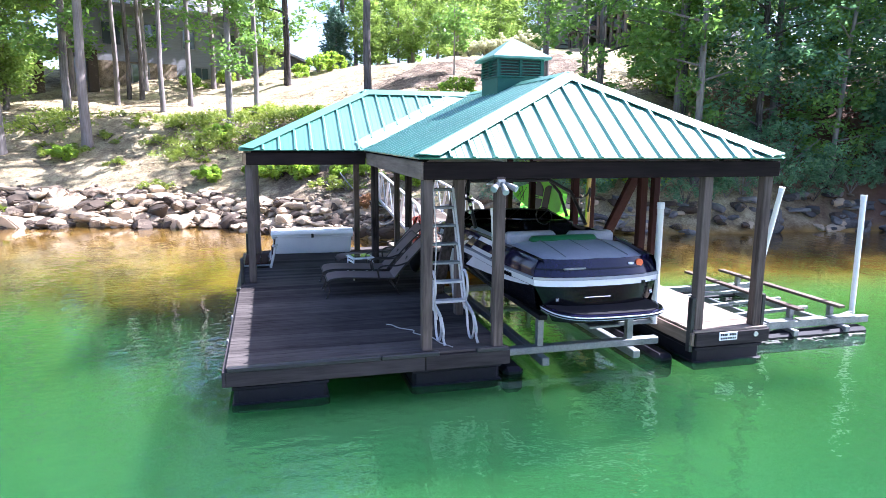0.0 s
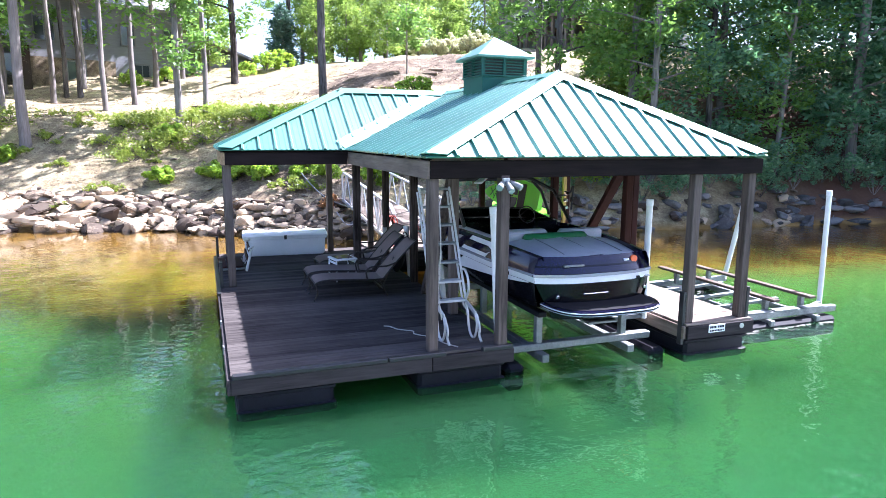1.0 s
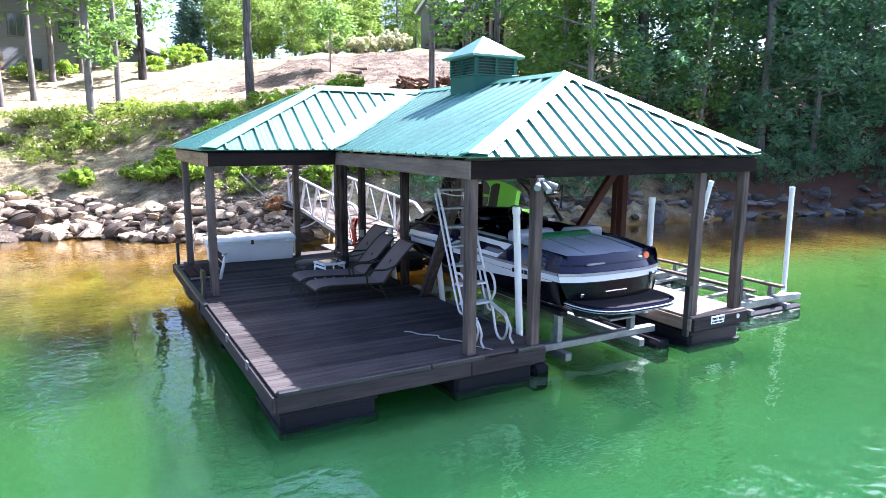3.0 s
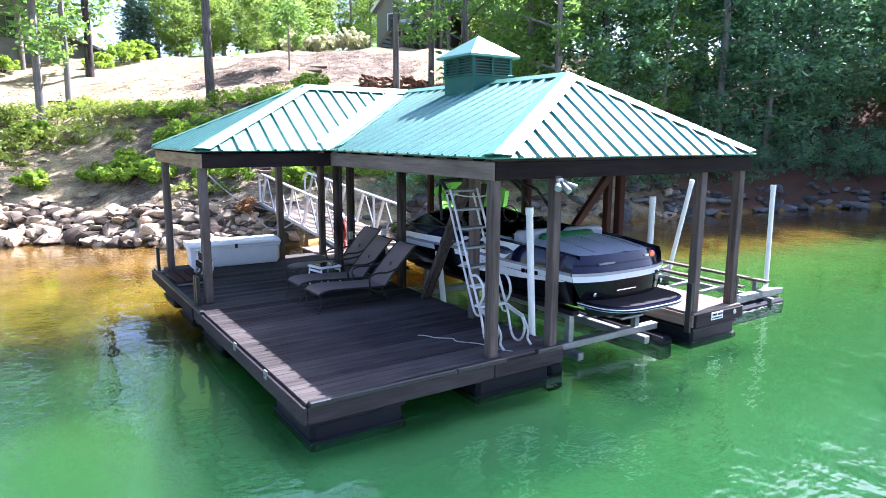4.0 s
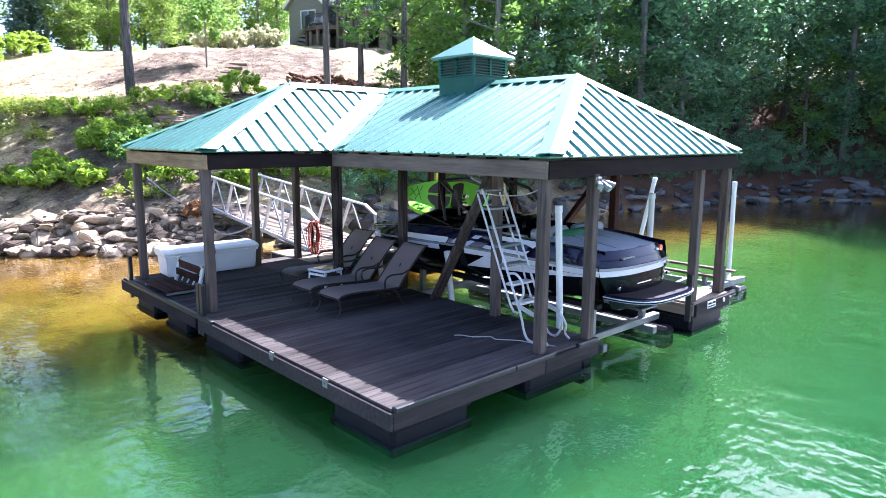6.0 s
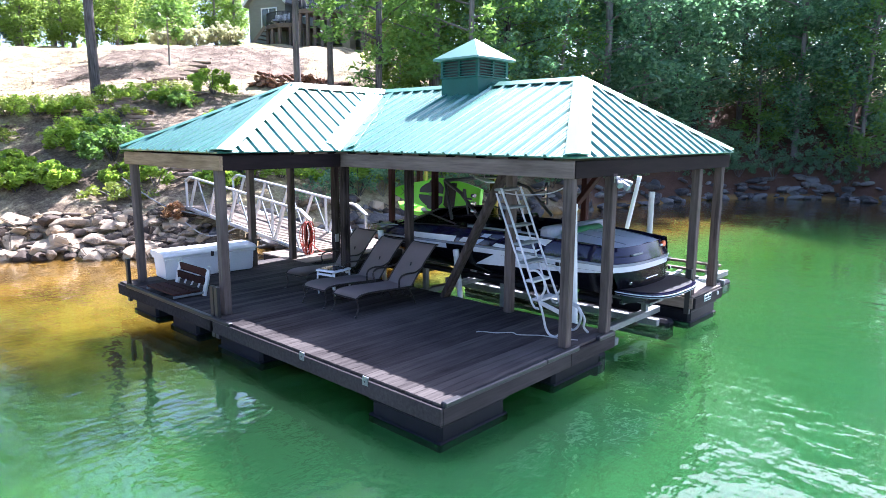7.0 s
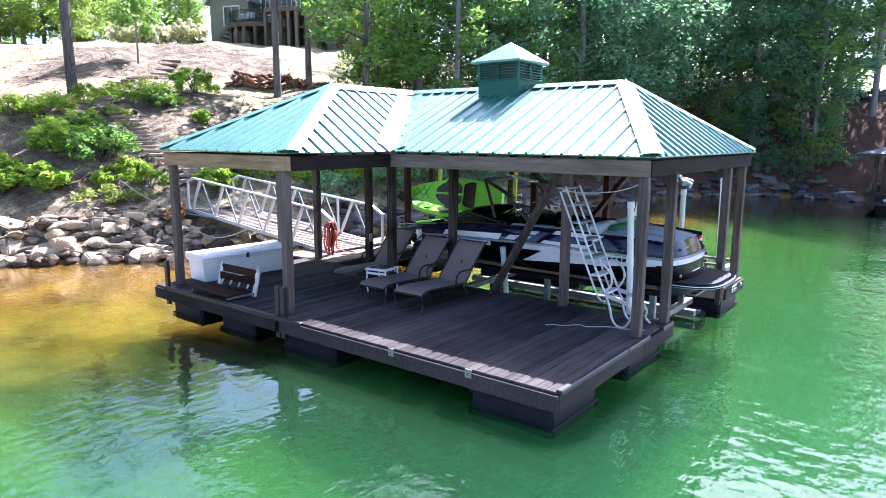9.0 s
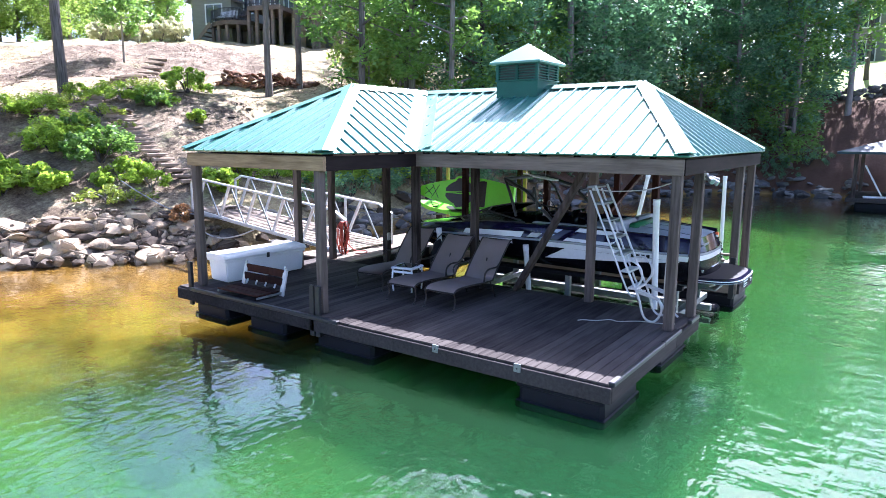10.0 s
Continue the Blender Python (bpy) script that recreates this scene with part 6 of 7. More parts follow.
BUSHES = [(bush_a, 2.95, 20.3, 1.25), (bush_a, 3.45, 19.7, 1.1), (bush_a, 3.5, 20.8, 0.9), (bush_d, 3.75, 18.75, 1.2), (bush_d, 3.3, 19.0, 0.9), (bush_a, 3.9, 17.75, 0.95), (bush_a, 4.35, 16.95, 0.85), (bush_b, 4.1, 21.8, 1.0), (bush_d, 4.3, 21.3, 0.8),
          (bush_c, 2.0, 18.4, 1.45), (bush_c, 0.95, 19.2, 1.6), (bush_c, 1.35, 20.2, 1.5), (bush_c, 0.2, 20.2, 1.3), (bush_c, 3.25, 17.7, 0.8), (weed, 3.0, 16.9, 1.5), (weed, 3.5, 16.5, 1.2),
          (bush_b, 3.1, 24.0, 1.1), (bush_b, 4.0, 23.5, 1.0), (cover, 4.6, 24.0, 1.1), (cover, 2.2, 24.4, 1.1), (bush_a, 5.85, 24.6, 0.85),
          (bush_b, 6.9, 23.0, 1.0), (bush_b, 7.6, 22.6, 0.9), (bush_d, 7.45, 21.6, 0.75), (bush_b, 8.0, 21.9, 0.6), (bush_a, 9.6, 22.7, 1.2), (bush_c, 8.0, 19.8, 1.0), (cover, 8.4, 24.4, 0.8), (cover, 0.2, 23.9, 1.4),
          (cover, -3.2, 26.2, 1.1), (cover, -2.0, 26.4, 1.2), (cover, -0.6, 25.4, 1.3), (cover, 0.9, 25.6, 1.2), (cover, 2.3, 26.2, 0.9), (bush_c, -1.4, 24.4, 1.4), (bush_c, 0.2, 27.0, 1.2), (cover, -3.0, 22.6, 1.1), (cover, -2.2, 23.6, 1.1), (cover, -3.6, 24.0, 0.9),
          (bush_c, -1.8, 20.5, 1.3), (bush_c, 2.0, 18.8, 0.9), (bush_c, 5.9, 15.6, 1.3), (bush_c, 7.2, 16.2, 1.3), (bush_b, 8.5, 16.0, 1.0), (cover, -9.6, 26.6, 1.6), (cover, -8.4, 27.6, 1.2), (bush_c, -8.0, 23.8, 1.3),
          (bush_a, 2.8, 40.5, 1.3), (bush_a, 4.4, 41.8, 1.5), (bush_a, 5.4, 42.5, 1.4), (bush_b, 10.4, 15.6, 1.3), (bush_b, 12.2, 15.4, 1.4), (bush_a, 11.4, 16.8, 1.5), (bush_a, 13.4, 16.6, 1.5), (bush_a, 9.4, 17.2, 1.2), (bush_b, 14.6, 14.8, 1.5), (bush_a, 13.0, 18.2, 1.5), (bush_a, -4.0, 39.5, 1.3), (bush_a, -2.2, 40.3, 1.3)]
for i, x in enumerate((11.0, 13.2, 15.0, 16.6, 18.4, 20.2, 22.0, 23.8, 25.6, 27.5, 29.4, 31.3, 33.2, 35.0)):
    BUSHES.append((bank_bush, x, float(np.interp(x, [p[0] for p in SHORE[:15]], [p[1] for p in SHORE[:15]])) + 1.6 + 0.5 * (i % 2), 1.0 + 0.15 * (i % 3)))
for i, x in enumerate((9.0, 12.1, 14.2, 15.8, 17.6, 19.2, 21.2, 23.0, 24.6, 26.6, 28.6, 30.4, 32.2)):
    BUSHES.append((bank_bush, x, float(np.interp(x, [p[0] for p in SHORE[:15]], [p[1] for p in SHORE[:15]])) + 1.15 + 0.3 * (i % 3), 0.55 + 0.12 * (i % 2)))
BUSHES += [(bank_bush, 36.9, 7.6, 0.8), (bank_bush, 35.7, 9.2, 0.9), (bank_bush, 34.2, 9.9, 0.8), (bank_bush, 37.8, 6.0, 0.7), (bank_bush, 38.3, 4.0, 0.6), (bank_bush, 36.0, 10.8, 1.0), (bank_bush, 33.0, 11.0, 0.9), (bank_bush, 38.2, 7.0, 1.0), (bank_bush, 38.6, 5.0, 0.8), (bank_bush, 39.2, 2.8, 0.7)]
BUSHES += [(dry_tuft, 3.95, 14.75, 1.0), (cover, -1.6, 27.6, 1.0), (cover, 0.6, 26.9, 1.1), (cover, 2.2, 27.4, 0.9), (cover, -3.6, 27.4, 0.9), (cover, 1.8, 24.9, 1.0), (cover, -1.6, 24.8, 1.1), (cover, 3.6, 25.8, 0.9), (cover, 5.2, 25.6, 0.8)]
for k in range(46):
    BUSHES.append((weed, rnd.uniform(-11, 6), rnd.uniform(19.5, 30), rnd.uniform(0.6, 1.3)))
for k in range(10):
    BUSHES.append((pampas, 15.6 + 0.6 * k + rnd.uniform(-0.3, 0.3), 41.4 - 0.1 * k + rnd.uniform(-0.7, 0.7), rnd.uniform(0.8, 1.2)))
for src, x, y, s in BUSHES:
    plant(src, x, y, rnd.random() * 6.28, s * rnd.uniform(0.9, 1.1), src not in used, -0.02)
    used.add(src)

# ---- stones of the bank ----
def stone_mesh(seed, mat):
    """A worn boulder: a hull of random points, its edges rounded."""
    rng = np.random.default_rng(seed)
    bm = bmesh.new()
    squash = (0.5, 0.30 + 0.16 * rng.random(), 0.16 + 0.12 * rng.random())
    for _ in range(22):
        p = rng.normal(size=3)
        p /= np.max(np.abs(p)) ** 0.45 * np.linalg.norm(p) ** 0.55
        bm.verts.new(p * squash * (0.82 + 0.3 * rng.random()))
    r = bmesh.ops.convex_hull(bm, input=list(bm.verts))
    bmesh.ops.delete(bm, geom=[g for g in r["geom_interior"] if isinstance(g, bmesh.types.BMVert)], context="VERTS")
    bmesh.ops.bevel(bm, geom=list(bm.edges), offset=0.028, segments=2, affect="EDGES")
    return mesh_of(bm, "stone", mat, True)


STONES = [stone_mesh(500 + i, M_STONE) for i in range(14)]
DARKS = [stone_mesh(520 + i, M_DARKSTONE) for i in range(8)]
REDS = [stone_mesh(600 + i, M_REDSTONE) for i in range(6)]
rs = random.Random(5)


def lay_stones(owner, meshes, x0, x1, d_lo, d_hi, count, size_lo, size_hi, lift=0.0):
    """Stones along the waterline between two x, at a distance inland between d_lo and d_hi."""
    for _ in range(count):
        x = rs.uniform(x0, x1)
        ys = float(np.interp(x, [p[0] for p in SHORE[:15]], [p[1] for p in SHORE[:15]]))
        d = rs.uniform(d_lo, d_hi)
        y = ys + d
        o = new("stone", meshes[rs.randrange(len(meshes))])
        s = (size_lo + (size_hi - size_lo) * rs.random() ** 1.7) * (1.25 - 0.3 * (d - d_lo) / (d_hi - d_lo + 0.01))
        o.location = (x, y, height_at(x, y) + lift + s * rs.uniform(0.02, 0.20))
        o.rotation_euler = (rs.uniform(-0.25, 0.25), rs.uniform(-0.25, 0.25), rs.uniform(0, 6.28))
        o.scale = (s * rs.uniform(0.9, 1.5), s * rs.uniform(0.8, 1.1), s * rs.uniform(0.8, 1.25))
        o.parent = owner


bank_a = thing("riprap", "bank of loose tan and grey riprap boulders at the waterline", "rocks")
lay_stones(bank_a, STONES, -3.5, 4.5, -0.25, 1.8, 300, 0.34, 0.86)
bank_b = thing("riprap", "riprap boulders along the open shore", "rocks")
lay_stones(bank_b, STONES, -14, -3.5, -0.25, 1.8, 298, 0.42, 1.1)
bank_e = thing("riprap", "small broken stones in the gaps of the riprap", "rocks")
lay_stones(bank_e, STONES, -12, 4.6, -0.35, 2.1, 290, 0.16, 0.36, 0.12)
bank_c = thing("riprap", "shaded boulders behind the dock and along the wood", "rocks")
lay_stones(bank_c, STONES[:5] + DARKS, 4.5, 23, -0.2, 1.4, 150, 0.35, 0.85)
bank_d = thing("riprap", "grey boulders at the head of the cove", "rocks")
for i in range(150):
    t = rs.random()
    k = rs.randrange(12, 16)
    a, b = SHORE[k], SHORE[k + 1]
    x, y = a[0] + (b[0] - a[0]) * t + rs.uniform(-0.6, 0.9), a[1] + (b[1] - a[1]) * t + rs.uniform(-0.3, 0.9)
    o = new("stone", DARKS[rs.randrange(len(DARKS))])
    s = rs.uniform(0.3, 0.95)
    o.location = (x, y, height_at(x, y) + 0.1)
    o.rotation_euler = (rs.uniform(-0.3, 0.3), rs.uniform(-0.3, 0.3), rs.uniform(0, 6.28))
    o.scale = (s * 1.3, s, s)
    o.parent = bank_d
wall = thing("stone_wall", "low dry wall of rusty red-brown field stones", "stone wall")
for i in range(170):
    t = rs.random()
    x, y = 13.0 + 4.7 * t + rs.uniform(-0.2, 0.2), 25.6 - 2.1 * t + rs.uniform(-0.3, 0.3) - 0.3 * math.sin(3.1 * t)
    o = new("stone", REDS[rs.randrange(len(REDS))])
    s = rs.uniform(0.28, 0.5)
    o.location = (x, y, height_at(x, y) + rs.random() ** 1.2 * 0.65 * math.sin(math.pi * min(1, 0.15 + t)) + 0.05)
    o.rotation_euler = (rs.uniform(-0.5, 0.5), rs.uniform(-0.5, 0.5), rs.uniform(0, 6.28))
    o.scale = (s * 1.2, s, s * 1.1)
    o.parent = wall
for i in range(26):
    x, y = rs.uniform(-3, 12), rs.uniform(19, 30)
    o = tagged(new("field_stone", STONES[i % 14]), "pale flat stone lying on the slope", "rock", "loose stones on the slope")
    s = rs.uniform(0.25, 0.6)
    o.location, o.rotation_euler, o.scale = (x, y, height_at(x, y) + 0.03), (0, 0, rs.uniform(0, 6)), (s * 1.4, s, s * 0.6)
terrace = thing("stone_wall", "low grey garden wall below the lawn across the cove", "stone wall")
for i in range(60):
    t = rs.random()
    o = new("stone", DARKS[rs.randrange(len(DARKS))])
    x, y = 46.0 + 0.8 * t + rs.uniform(-0.2, 0.2), 3.6 - 7.0 * t
    o.location, o.rotation_euler, o.scale = (x, y, height_at(x, y) + rs.uniform(0, 0.7)), (0, 0, rs.uniform(0, 6.28)), (0.8, 0.6, 0.9)
    o.parent = terrace
stump = thing("tree_stump", "grey weathered tree stump on the slope", "stump")
part("stump", tube([(0, 0, -0.1), (0, 0, 0.1), (0.02, 0, 0.45)], [0.32, 0.24, 0.21], 11), M_BARK_PALE, stump, smooth=True)
stump.location = (0.9, 24.6, height_at(0.9, 24.6))

# fallen leaves, twigs and chips over the slope
rng = np.random.default_rng(77)
n = 26000
lx, ly = rng.uniform(-14, 20, n), rng.uniform(13, 36, n)
keep = shore_distance(lx, ly) > 2.4
lx, ly = lx[keep], ly[keep]
lz = ground_height(lx, ly)
la, ls = rng.uniform(0, 6.283, len(lx)), 0.02 + 0.06 * rng.random(len(lx)) ** 2
dx, dy = np.cos(la) * ls, np.sin(la) * ls
tilt = rng.normal(size=(2, len(lx))) * 0.012
co = np.stack([np.stack([lx - dx, ly - dy, lz + 0.03 + tilt[0]], 1), np.stack([lx + dy * 0.5, ly - dx * 0.5, lz + 0.03], 1), np.stack([lx + dx, ly + dy, lz + 0.03 - tilt[0]], 1), np.stack([lx - dy * 0.5, ly + dx * 0.5, lz + 0.03 + tilt[1]], 1)], 1).reshape(-1, 3)
litter_me = bpy.data.meshes.new("leaf_litter")
litter_me.from_pydata(co.tolist(), [], np.arange(len(co)).reshape(-1, 4).tolist())
litter_me.materials.append(M_LITTER)
tagged(new("leaf_litter", litter_me), "brown fallen leaves and bark chips over the slope", "leaf litter", kind="stuff")

# ---- timber steps up the slope ----
steps = thing("garden_steps", "flight of timber-edged earth steps winding up the slope", "steps")
trail = smooth_path([(5.5, 16.4, 0), (5.45, 18.5, 0), (5.7, 20.3, 0), (5.9, 22.3, 0), (6.5, 24.4, 0), (8.1, 25.9, 0), (10.8, 28.3, 0), (14.3, 32.2, 0)], 6)
for i, (a, b) in enumerate(zip(trail, trail[1:])):
    d = (b - a).normalized()
    n = Vector((-d.y, d.x, 0))
    z = height_at(a.x, a.y)
    part("step", bar(Vector((a.x, a.y, z + 0.02)) - n * 0.5, Vector((a.x, a.y, z + 0.04)) + n * 0.5, 0.16, 0.12, 0.02), M_TIMBER, steps)


# ---- houses ----
def wall_panel(owner, m, lo, hi, mat, name="wall", label=""):
    bm = box(lo, hi)
    bmesh.ops.transform(bm, matrix=m, verts=bm.verts)
    return part(name, bm, mat, owner, label)


def window(owner, m, x, z, w, h, y=-0.06, trim=None):
    fr = bmesh.new()
    for lo, hi in (((x - w / 2, y, z), (x + w / 2, y + 0.08, z + 0.1)), ((x - w / 2, y, z + h - 0.1), (x + w / 2, y + 0.08, z + h)), ((x - w / 2, y, z + 0.1), (x - w / 2 + 0.1, y + 0.08, z + h - 0.1)),
                   ((x + w / 2 - 0.1, y, z + 0.1), (x + w / 2, y + 0.08, z + h - 0.1)), ((x - 0.03, y, z + 0.1), (x + 0.03, y + 0.08, z + h - 0.1))):
        add_box(fr, lo, hi)
    bmesh.ops.transform(fr, matrix=m, verts=fr.verts)
    f = part("window", fr, trim or M_TRIM, owner, "framed window")
    g = box((x - w / 2 + 0.1, y + 0.03, z + 0.1), (x + w / 2 - 0.1, y + 0.05, z + h - 0.1))
    bmesh.ops.transform(g, matrix=m, verts=g.verts)
    part("pane", g, M_PANE, f)


def gable_roof(owner, m, x0, x1, y0, y1, z, rise, over, mat, along="x"):
    bm = bmesh.new()
    a = 0.18
    if along == "x":
        ym = (y0 + y1) / 2
        sl = rise / ((y1 - y0) / 2)
        for s0, s1 in ((y0 - over, ym), (y1 + over, ym)):
            add_slab(bm, [(x0 - over, s0, z - over * sl), (x1 + over, s0, z - over * sl), (x1 + over, s1, z + rise), (x0 - over, s1, z + rise)], a)
    else:
        xm = (x0 + x1) / 2
        sl = rise / ((x1 - x0) / 2)
        for s0, s1 in ((x0 - over, xm), (x1 + over, xm)):
            add_slab(bm, [(s0, y0 - over, z - over * sl), (s0, y1 + over, z - over * sl), (s1, y1 + over, z + rise), (s1, y0 - over, z + rise)], a)
    bmesh.ops.transform(bm, matrix=m, verts=bm.verts)
    part("roof", bm, mat, owner, "grey shingle roof")


# the house with the curved deck above the mulch bed
house = thing("lake_house", "olive-grey lake house with stone piers and a raised timber deck", "house")
hb = 9.95
ang = math.degrees(math.atan2(33.0 - 44.0, 28.0 - 24.0))
HM = pose(23.6, 44.0, hb, 0, 0, ang) @ Matrix.Scale(0.88, 4) @ pose(0.9, 0, 0)       # x runs along the front, y into the house
GX0, GX1 = 0.0, 3.9
wall_panel(house, HM, (GX0, 0, -1.5), (GX1, 9, 4.3), M_SIDING_TAN, label="olive siding")
gable = bmesh.new()
vs = [gable.verts.new(v) for v in ((GX0, 0.0, 4.3), (GX1, 0.0, 4.3), (1.95, 0.0, 6.1))]
vb = [gable.verts.new(v) for v in ((GX0, 0.25, 4.3), (GX1, 0.25, 4.3), (1.95, 0.25, 6.1))]
gable.faces.new(vs)
gable.faces.new(vb[::-1])
for i in range(3):
    gable.faces.new((vs[i], vb[i], vb[(i + 1) % 3], vs[(i + 1) % 3]))
bmesh.ops.transform(gable, matrix=HM, verts=gable.verts)
part("gable_wall", gable, M_SIDING_TAN, house)
gable_roof(house, HM, GX0, GX1, 0, 9, 4.32, 1.8, 0.4, M_SHINGLE, "y")
for xa, xb, za, zb in ((GX0 - 0.35, 1.95, 3.96, 6.1), (GX1 + 0.35, 1.95, 3.96, 6.1)):
    bb = bar((xa, -0.43, za), (xb, -0.43, zb), 0.05, 0.22)
    bmesh.ops.transform(bb, matrix=HM, verts=bb.verts)
    part("bargeboard", bb, M_TRIM, house, "white bargeboard")
wall_panel(house, HM, (GX1, 1.6, -1.5), (6.5, 9, 5.4), M_SIDING_TAN)
wall_panel(house, HM, (6.5, 1.6, 2.7), (9.4, 9, 5.4), M_SIDING_TAN)
wall_panel(house, HM, (6.5, 4.6, -1.5), (9.4, 9, 2.69), M_SIDING, "wall", "recessed lower wall under the upper deck")
wall_panel(house, HM, (9.4, 0.6, 2.9), (13.8, 9, 5.4), M_SIDING_TAN)
wall_panel(house, HM, (9.4, 3.2, -1.5), (13.8, 9, 2.89), M_SIDING, "wall", "shaded back wall of the lower bays")
gable_roof(house, HM, GX1 + 0.5, 13.8, 0.8, 9, 5.42, 2.4, 0.5, M_SHINGLE, "x")
window(house, HM, 2.2, 2.0, 1.7, 1.7)
for x in (4.6, 5.7, 7.2, 8.5):
    window(house, HM @ pose(0, 1.6, 0), x, 3.0, 1.0, 1.9)
for k in range(9):
    wall_panel(house, HM, (9.6 + k * 0.5, 0.56, 2.95), (9.66 + k * 0.5, 0.599, 5.3), M_SIDING_TAN, "batten")
# stone piers with dark bays between, a stone band over them
for x in (9.7, 11.5, 13.4):
    wall_panel(house, HM, (x - 0.4, 0.5, -1.5), (x + 0.4, 1.4, 2.3), M_STONE, "stone_pier", "field-stone pier")
wall_panel(house, HM, (9.3, 0.5, 2.3), (13.8, 1.4, 2.89), M_STONE, "stone_band", "field-stone lintel band")


def house_deck(front, z, back):
    dk = bmesh.new()
    poly = front + back
    top = [dk.verts.new((x, y, z)) for x, y in poly]
    low = [dk.verts.new((x, y, z - 0.35)) for x, y in poly]
    dk.faces.new(top)
    dk.faces.new(low[::-1])
    for i in range(len(poly)):
        j = (i + 1) % len(poly)
        dk.faces.new((top[i], low[i], low[j], top[j]))
    bmesh.ops.transform(dk, matrix=HM, verts=dk.verts)
    part("deck", dk, M_BEAM_Y, house, "weathered timber deck")
    for k in range(0, len(front), max(1, len(front) // 4)):
        x, y = front[k]
        wall_panel(house, HM, (x - 0.12, y + 0.1, -1.6), (x + 0.12, y + 0.34, z - 0.35), M_BEAM_Y, "deck_post")
    for (xa, ya), (xb, yb) in zip(front, front[1:]):
        for h in (0.15, 0.95):
            r = bar((xa, ya + 0.05, z + h), (xb, yb + 0.05, z + h), 0.07, 0.06)
            bmesh.ops.transform(r, matrix=HM, verts=r.verts)
            part("deck_rail", r, M_BLACK, house, "dark deck railing")
        for j in range(3):
            t = j / 3
            q = bar((xa + (xb - xa) * t, ya + (yb - ya) * t + 0.05, z + 0.1), (xa + (xb - xa) * t, ya + (yb - ya) * t + 0.05, z + 0.95), 0.03, 0.03)
            bmesh.ops.transform(q, matrix=HM, verts=q.verts)
            part("baluster", q, M_BLACK, house)


# a bowed lower deck and a straight upper deck
house_deck([(2.75 + 3.7 * k / 12, -1.2 - 0.8 * math.sin(math.pi * k / 12)) for k in range(13)], 1.95, [(6.45, 1.55), (3.95, 1.55), (3.95, -0.05), (2.75, -0.05)])
house_deck([(6.5 + 2.9 * k / 8, -1.7) for k in range(9)], 3.0, [(9.4, 1.55), (6.5, 1.55)])
for k in range(7):
    wall_panel(house, HM, (0.65 + k * 0.3, -1.4, -0.35 + k * 0.3), (0.95 + k * 0.3, -0.3, -0.3 + k * 0.3), M_BEAM_Y, "stair_tread")
st = bar((0.55, -1.45, -0.4), (2.8, -1.45, 1.85), 0.06, 0.3)
bmesh.ops.transform(st, matrix=HM, verts=st.verts)
part("stair_stringer", st, M_BEAM_Y, house)
for i, (x, y, c) in enumerate(((3.6, -0.8, M_WHITE), (4.6, -1.1, M_ALU_WHITE), (5.7, -0.9, M_BRONZE))):
    fu = thing("patio_chair", "pale cushioned patio chair on the house deck", "chair", "patio chairs")
    part("seat", box((-0.4, -0.35, 0.25), (0.4, 0.35, 0.5), 0.06), c, fu)
    part("back", box((-0.4, 0.25, 0.5), (0.4, 0.4, 0.95), 0.05), c, fu)
    for sx in (-0.33, 0.33):
        for sy in (-0.3, 0.3):
            part("leg", box((sx - 0.03, sy - 0.03, 0), (sx + 0.03, sy + 0.03, 0.25)), M_BRONZE, fu)
    fu.matrix_basis = HM @ pose(x, y, 1.95)

# the grey house among the trees
houseb = thing("grey_house", "large slate-grey house in shade behind tall trees", "house")
angb = math.degrees(math.atan2(46.0 - 39.5, 3.0 + 13.5))
BM_ = pose(-13.5, 39.5, height_at(-6, 41) - 0.3, 0, 0, angb)
wall_panel(houseb, BM_, (3.2, 0, -2), (14.2, 10, 5.4), M_SIDING, label="slate-grey siding")
bmr = bmesh.new()
add_slab(bmr, [(2.6, -0.7, 5.3), (14.9, -0.7, 5.3), (11.0, 5, 8.3), (6.5, 5, 8.3)], 0.2)
add_slab(bmr, [(14.9, -0.7, 5.3), (14.9, 10.7, 5.3), (11.0, 5, 8.3)], 0.2)
add_slab(bmr, [(2.6, -0.7, 5.3), (6.5, 5, 8.3), (2.6, 10.7, 5.3)], 0.2)
add_slab(bmr, [(2.6, 10.7, 5.3), (6.5, 5, 8.3), (11.0, 5, 8.3), (14.9, 10.7, 5.3)], 0.2)
bmesh.ops.transform(bmr, matrix=BM_, verts=bmr.verts)
part("roof", bmr, M_SHINGLE, houseb, "pale grey hip roof")
wall_panel(houseb, BM_, (3.6, -0.35, -2), (8.6, -0.05, 1.6), M_STONE, "stone_plinth", "stone-faced lower wall")
wall_panel(houseb, BM_, (14.25, 1.5, -2), (18.6, 9, 2.9), M_SIDING, "garage_wall")
bmr = bmesh.new()
add_slab(bmr, [(14.22, 0.8, 4.4), (19.5, 0.8, 2.6), (19.5, 9.6, 2.6), (14.22, 9.6, 4.4)], 0.18)
bmesh.ops.transform(bmr, matrix=BM_, verts=bmr.verts)
part("garage_roof", bmr, M_SHINGLE, houseb)
for x, z, w, h in ((4.6, 2.6, 1.3, 1.6), (7.2, 2.6, 1.6, 1.7), (9.6, 2.7, 1.0, 1.5), (12.6, 2.6, 1.4, 1.5), (6.2, -0.2, 1.2, 1.7), (10.4, 0.1, 1.1, 1.5)):
    window(houseb, BM_ @ pose(0, -0.36 if z < 1 and x < 8.6 else 0, 0), x, z, w, h, trim=M_TRIM_DARK)
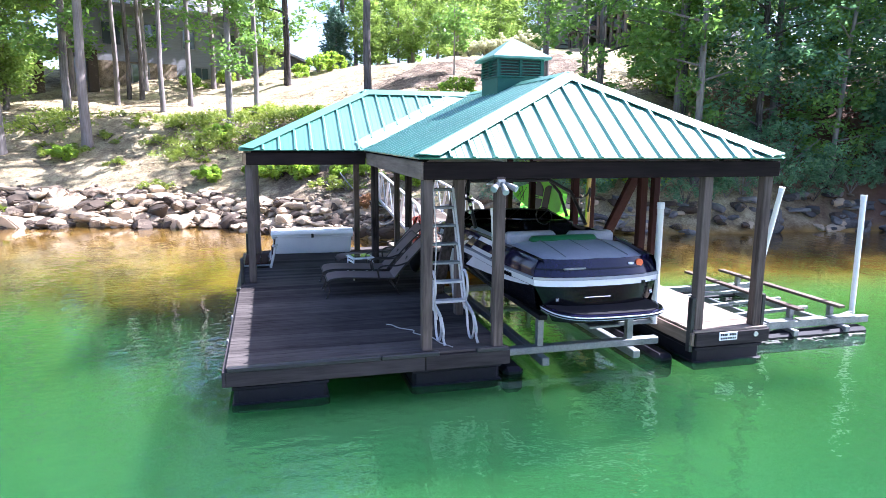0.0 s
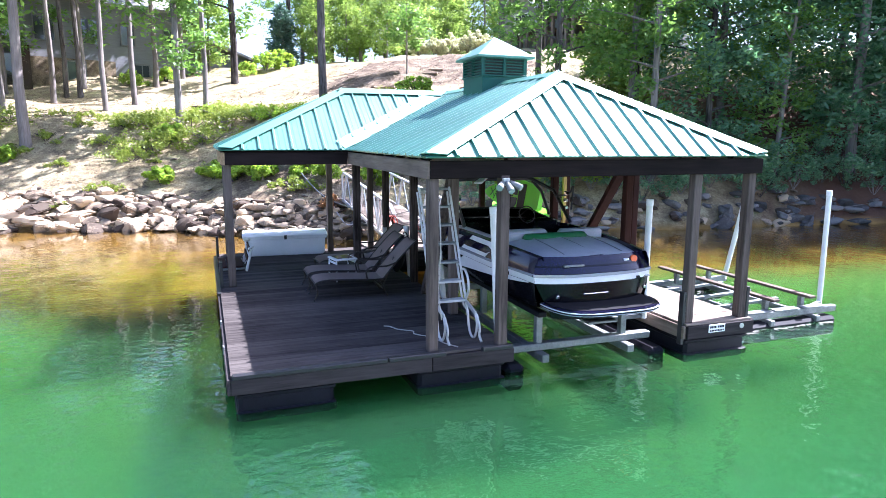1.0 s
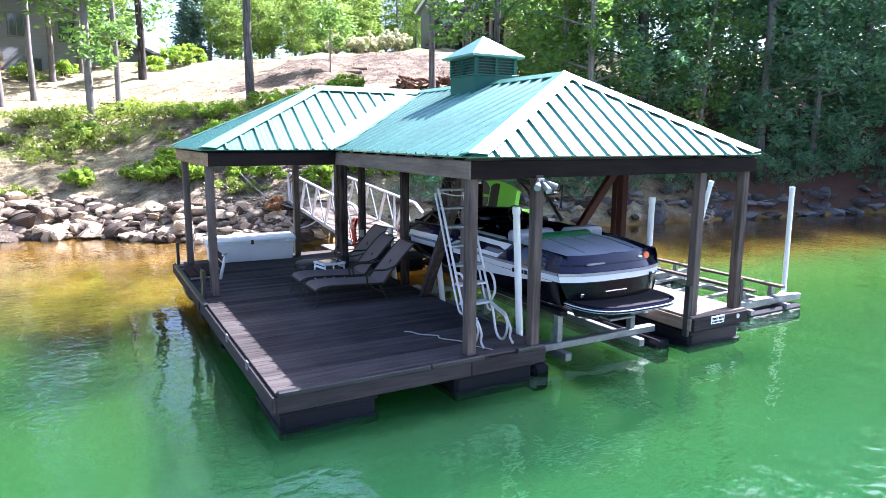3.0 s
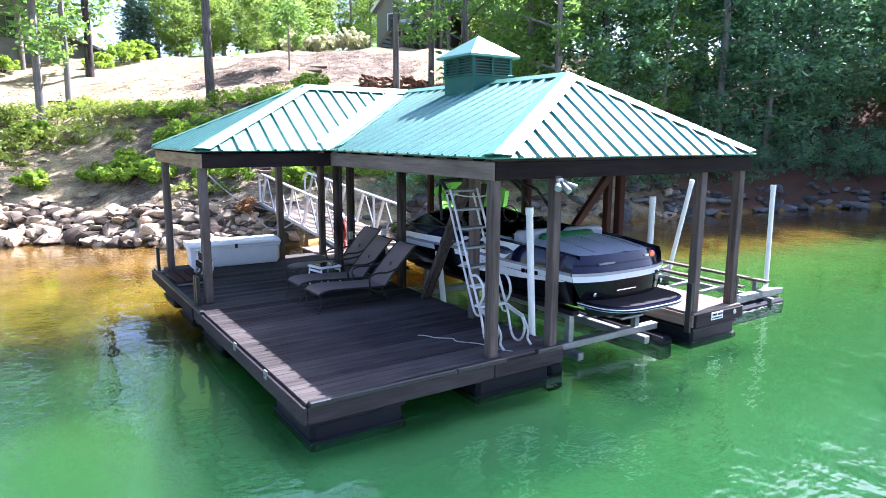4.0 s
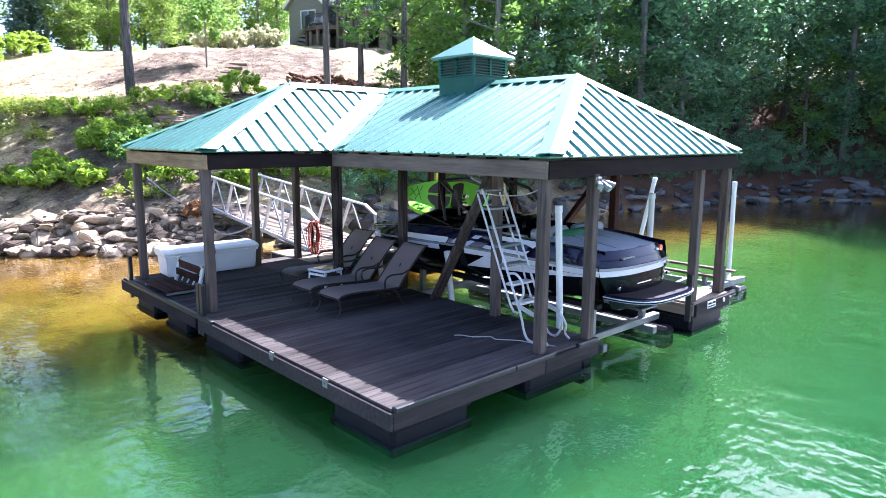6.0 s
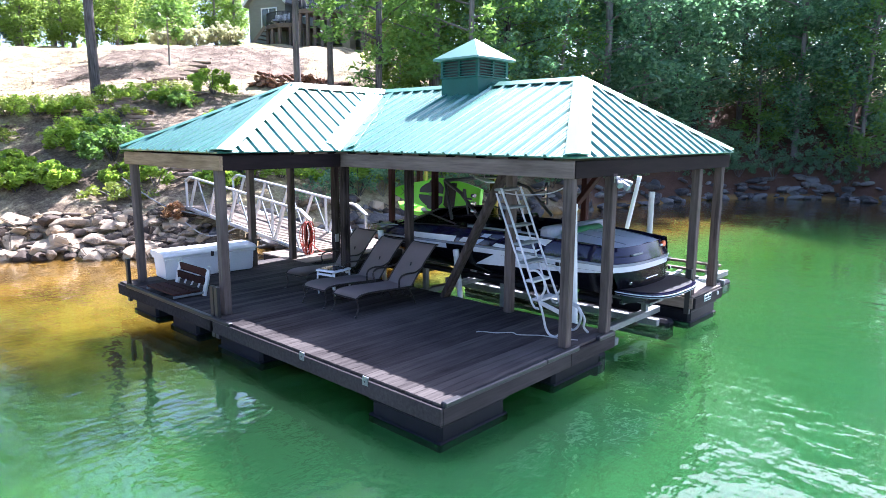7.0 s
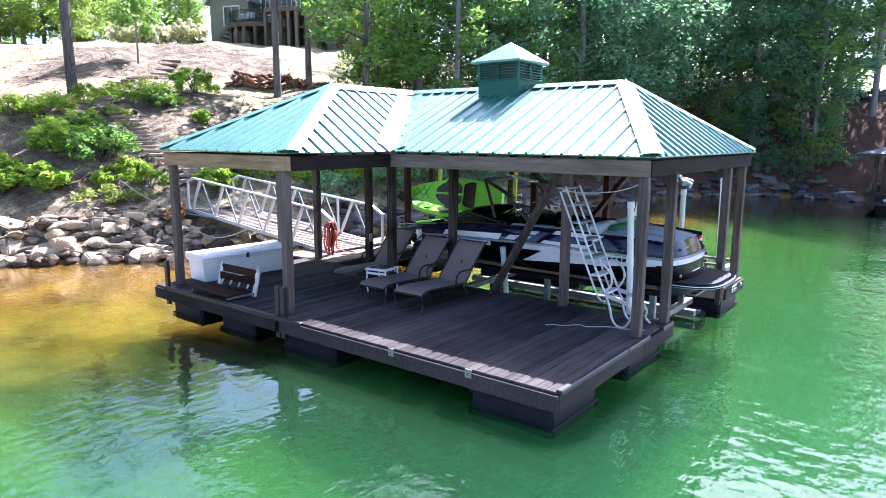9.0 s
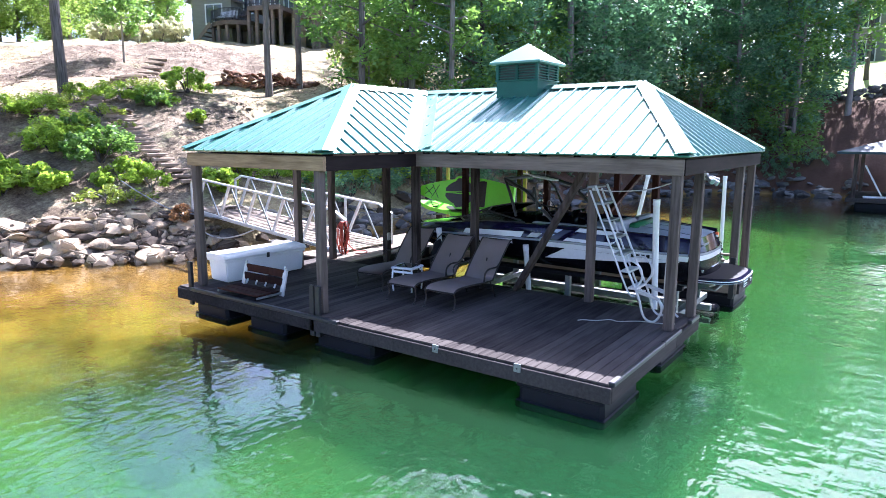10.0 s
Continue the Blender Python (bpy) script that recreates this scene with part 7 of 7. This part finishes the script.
for x in (0.0, 1.5, 3.0):
    p = box((x - 0.3, -2.4, -2.0), (x + 0.3, -1.8, 2.0), 0.03)
    bmesh.ops.transform(p, matrix=BM_, verts=p.verts)
    part("porch_pier", p, M_STONE, houseb, "stone porch pier")
wall_panel(houseb, BM_, (-0.5, -2.6, 2.0), (3.6, 3.0, 2.4), M_SIDING, "porch_floor")
wall_panel(houseb, BM_, (-0.5, -2.6, 4.9), (3.6, 3.0, 5.2), M_SHINGLE, "porch_roof")
for x in (-0.3, 1.5, 3.2):
    p = box((x - 0.1, -2.5, 2.4), (x + 0.1, -2.3, 4.9))
    bmesh.ops.transform(p, matrix=BM_, verts=p.verts)
    part("porch_post", p, M_SIDING, houseb)

# house and dock across the cove
housec = thing("cove_house", "tan lakeside house with wide windows above a lawn", "house")
CM = pose(62.0, 3.5, height_at(62, 1) - 0.4, 0, 0, -86)
wall_panel(housec, CM, (0, 0, -2), (14, 9, 6), M_SIDING_TAN)
gable_roof(housec, CM, 0, 14, 0, 9, 6.0, 3.0, 0.6, M_SHINGLE, "x")
for x in (1.6, 4.2, 7.0, 9.6):
    window(housec, CM, x, 3.2, 1.8, 2.2)
    window(housec, CM, x, 0.3, 1.6, 1.9)
dock2 = thing("neighbour_dock", "small covered dock with a blue metal roof across the cove", "dock")
DX, DY = 30.6, -3.4
part("deck", box((DX, DY - 3, 0.28), (DX + 5.5, DY + 3.4, 0.5), 0.02), M_DECK, dock2)
for x in (DX + 0.2, DX + 5.2):
    for y in (DY - 2.7, DY + 0.2, DY + 3.1):
        part("post", box((x - 0.09, y - 0.09, 0.5), (x + 0.09, y + 0.09, 2.75)), M_POST, dock2)
for y0, y1 in ((DY - 2.8, DY - 0.2), (DY + 0.2, DY + 3.0)):
    part("float", box((DX + 0.3, y0, -0.2), (DX + 5.2, y1, 0.275), 0.05), M_FLOAT, dock2)
rb = bmesh.new()
c0, c1 = (DX - 0.4, DY - 3.5, 2.75), (DX + 5.9, DY + 3.9, 2.75)
ap = (DX + 2.75, DY + 0.2, 3.85)
for tri in (((c0[0], c0[1], 2.75), (c1[0], c0[1], 2.75)), ((c1[0], c0[1], 2.75), (c1[0], c1[1], 2.75)), ((c1[0], c1[1], 2.75), (c0[0], c1[1], 2.75)), ((c0[0], c1[1], 2.75), (c0[0], c0[1], 2.75))):
    add_slab(rb, [tri[0], tri[1], ap], 0.12)
part("roof", rb, M_CANOPY, dock2, "blue-grey metal roof")
for k in range(4):
    y = DY + 2.9 - k * 0.55
    part("gangway_brace", bar((DX + 5.4 + k * 0.8, DY + 0.9, 0.6), (DX + 5.8 + k * 0.8, DY + 0.9, 1.6), 0.05, 0.05), M_ALU_WHITE, dock2)
for k in range(3):
    part("gangway_brace", bar((DX + 0.1, DY + 2.7 - 0.9 * k, 2.1), (DX + 0.1, DY + 1.9 - 0.9 * k, 0.6), 0.07, 0.07), M_ALU_WHITE, dock2, "white diagonal brace")
part("gangway_rail", bar((DX + 5.2, DY + 0.9, 1.55), (DX + 8.6, DY + 0.9, 1.9), 0.06, 0.06), M_ALU_WHITE, dock2)
kayak = thing("white_board", "white board lying on the far dock's edge", "board")
part("hull", bar((DX + 0.3, DY + 2.7, 0.55), (DX + 0.5, DY + 1.2, 0.55), 0.4, 0.1, 0.045), M_WHITE, kayak)

# ---- planks of the decks, laid last ----
plank_cache = {}
for parent, x0, x1, y0, y1, mat in PLANKS:
    w = 0.1405
    n = int(round((y1 - y0) / w))
    w = (y1 - y0) / n
    key = (round(x1 - x0, 3), round(w, 4), mat.name)
    if key not in plank_cache:
        plank_cache[key] = mesh_of(box((0, 0.003, -0.034), (x1 - x0, w - 0.003, 0), 0.004), "plank", mat)
    for i in range(n):
        ob = new("plank", plank_cache[key])
        ob.location = (x0, y0 + i * w, DECK + random.uniform(-0.0015, 0.0015))
        ob.rotation_euler = (0, 0, random.uniform(-0.0008, 0.0008))
        ob.parent = parent
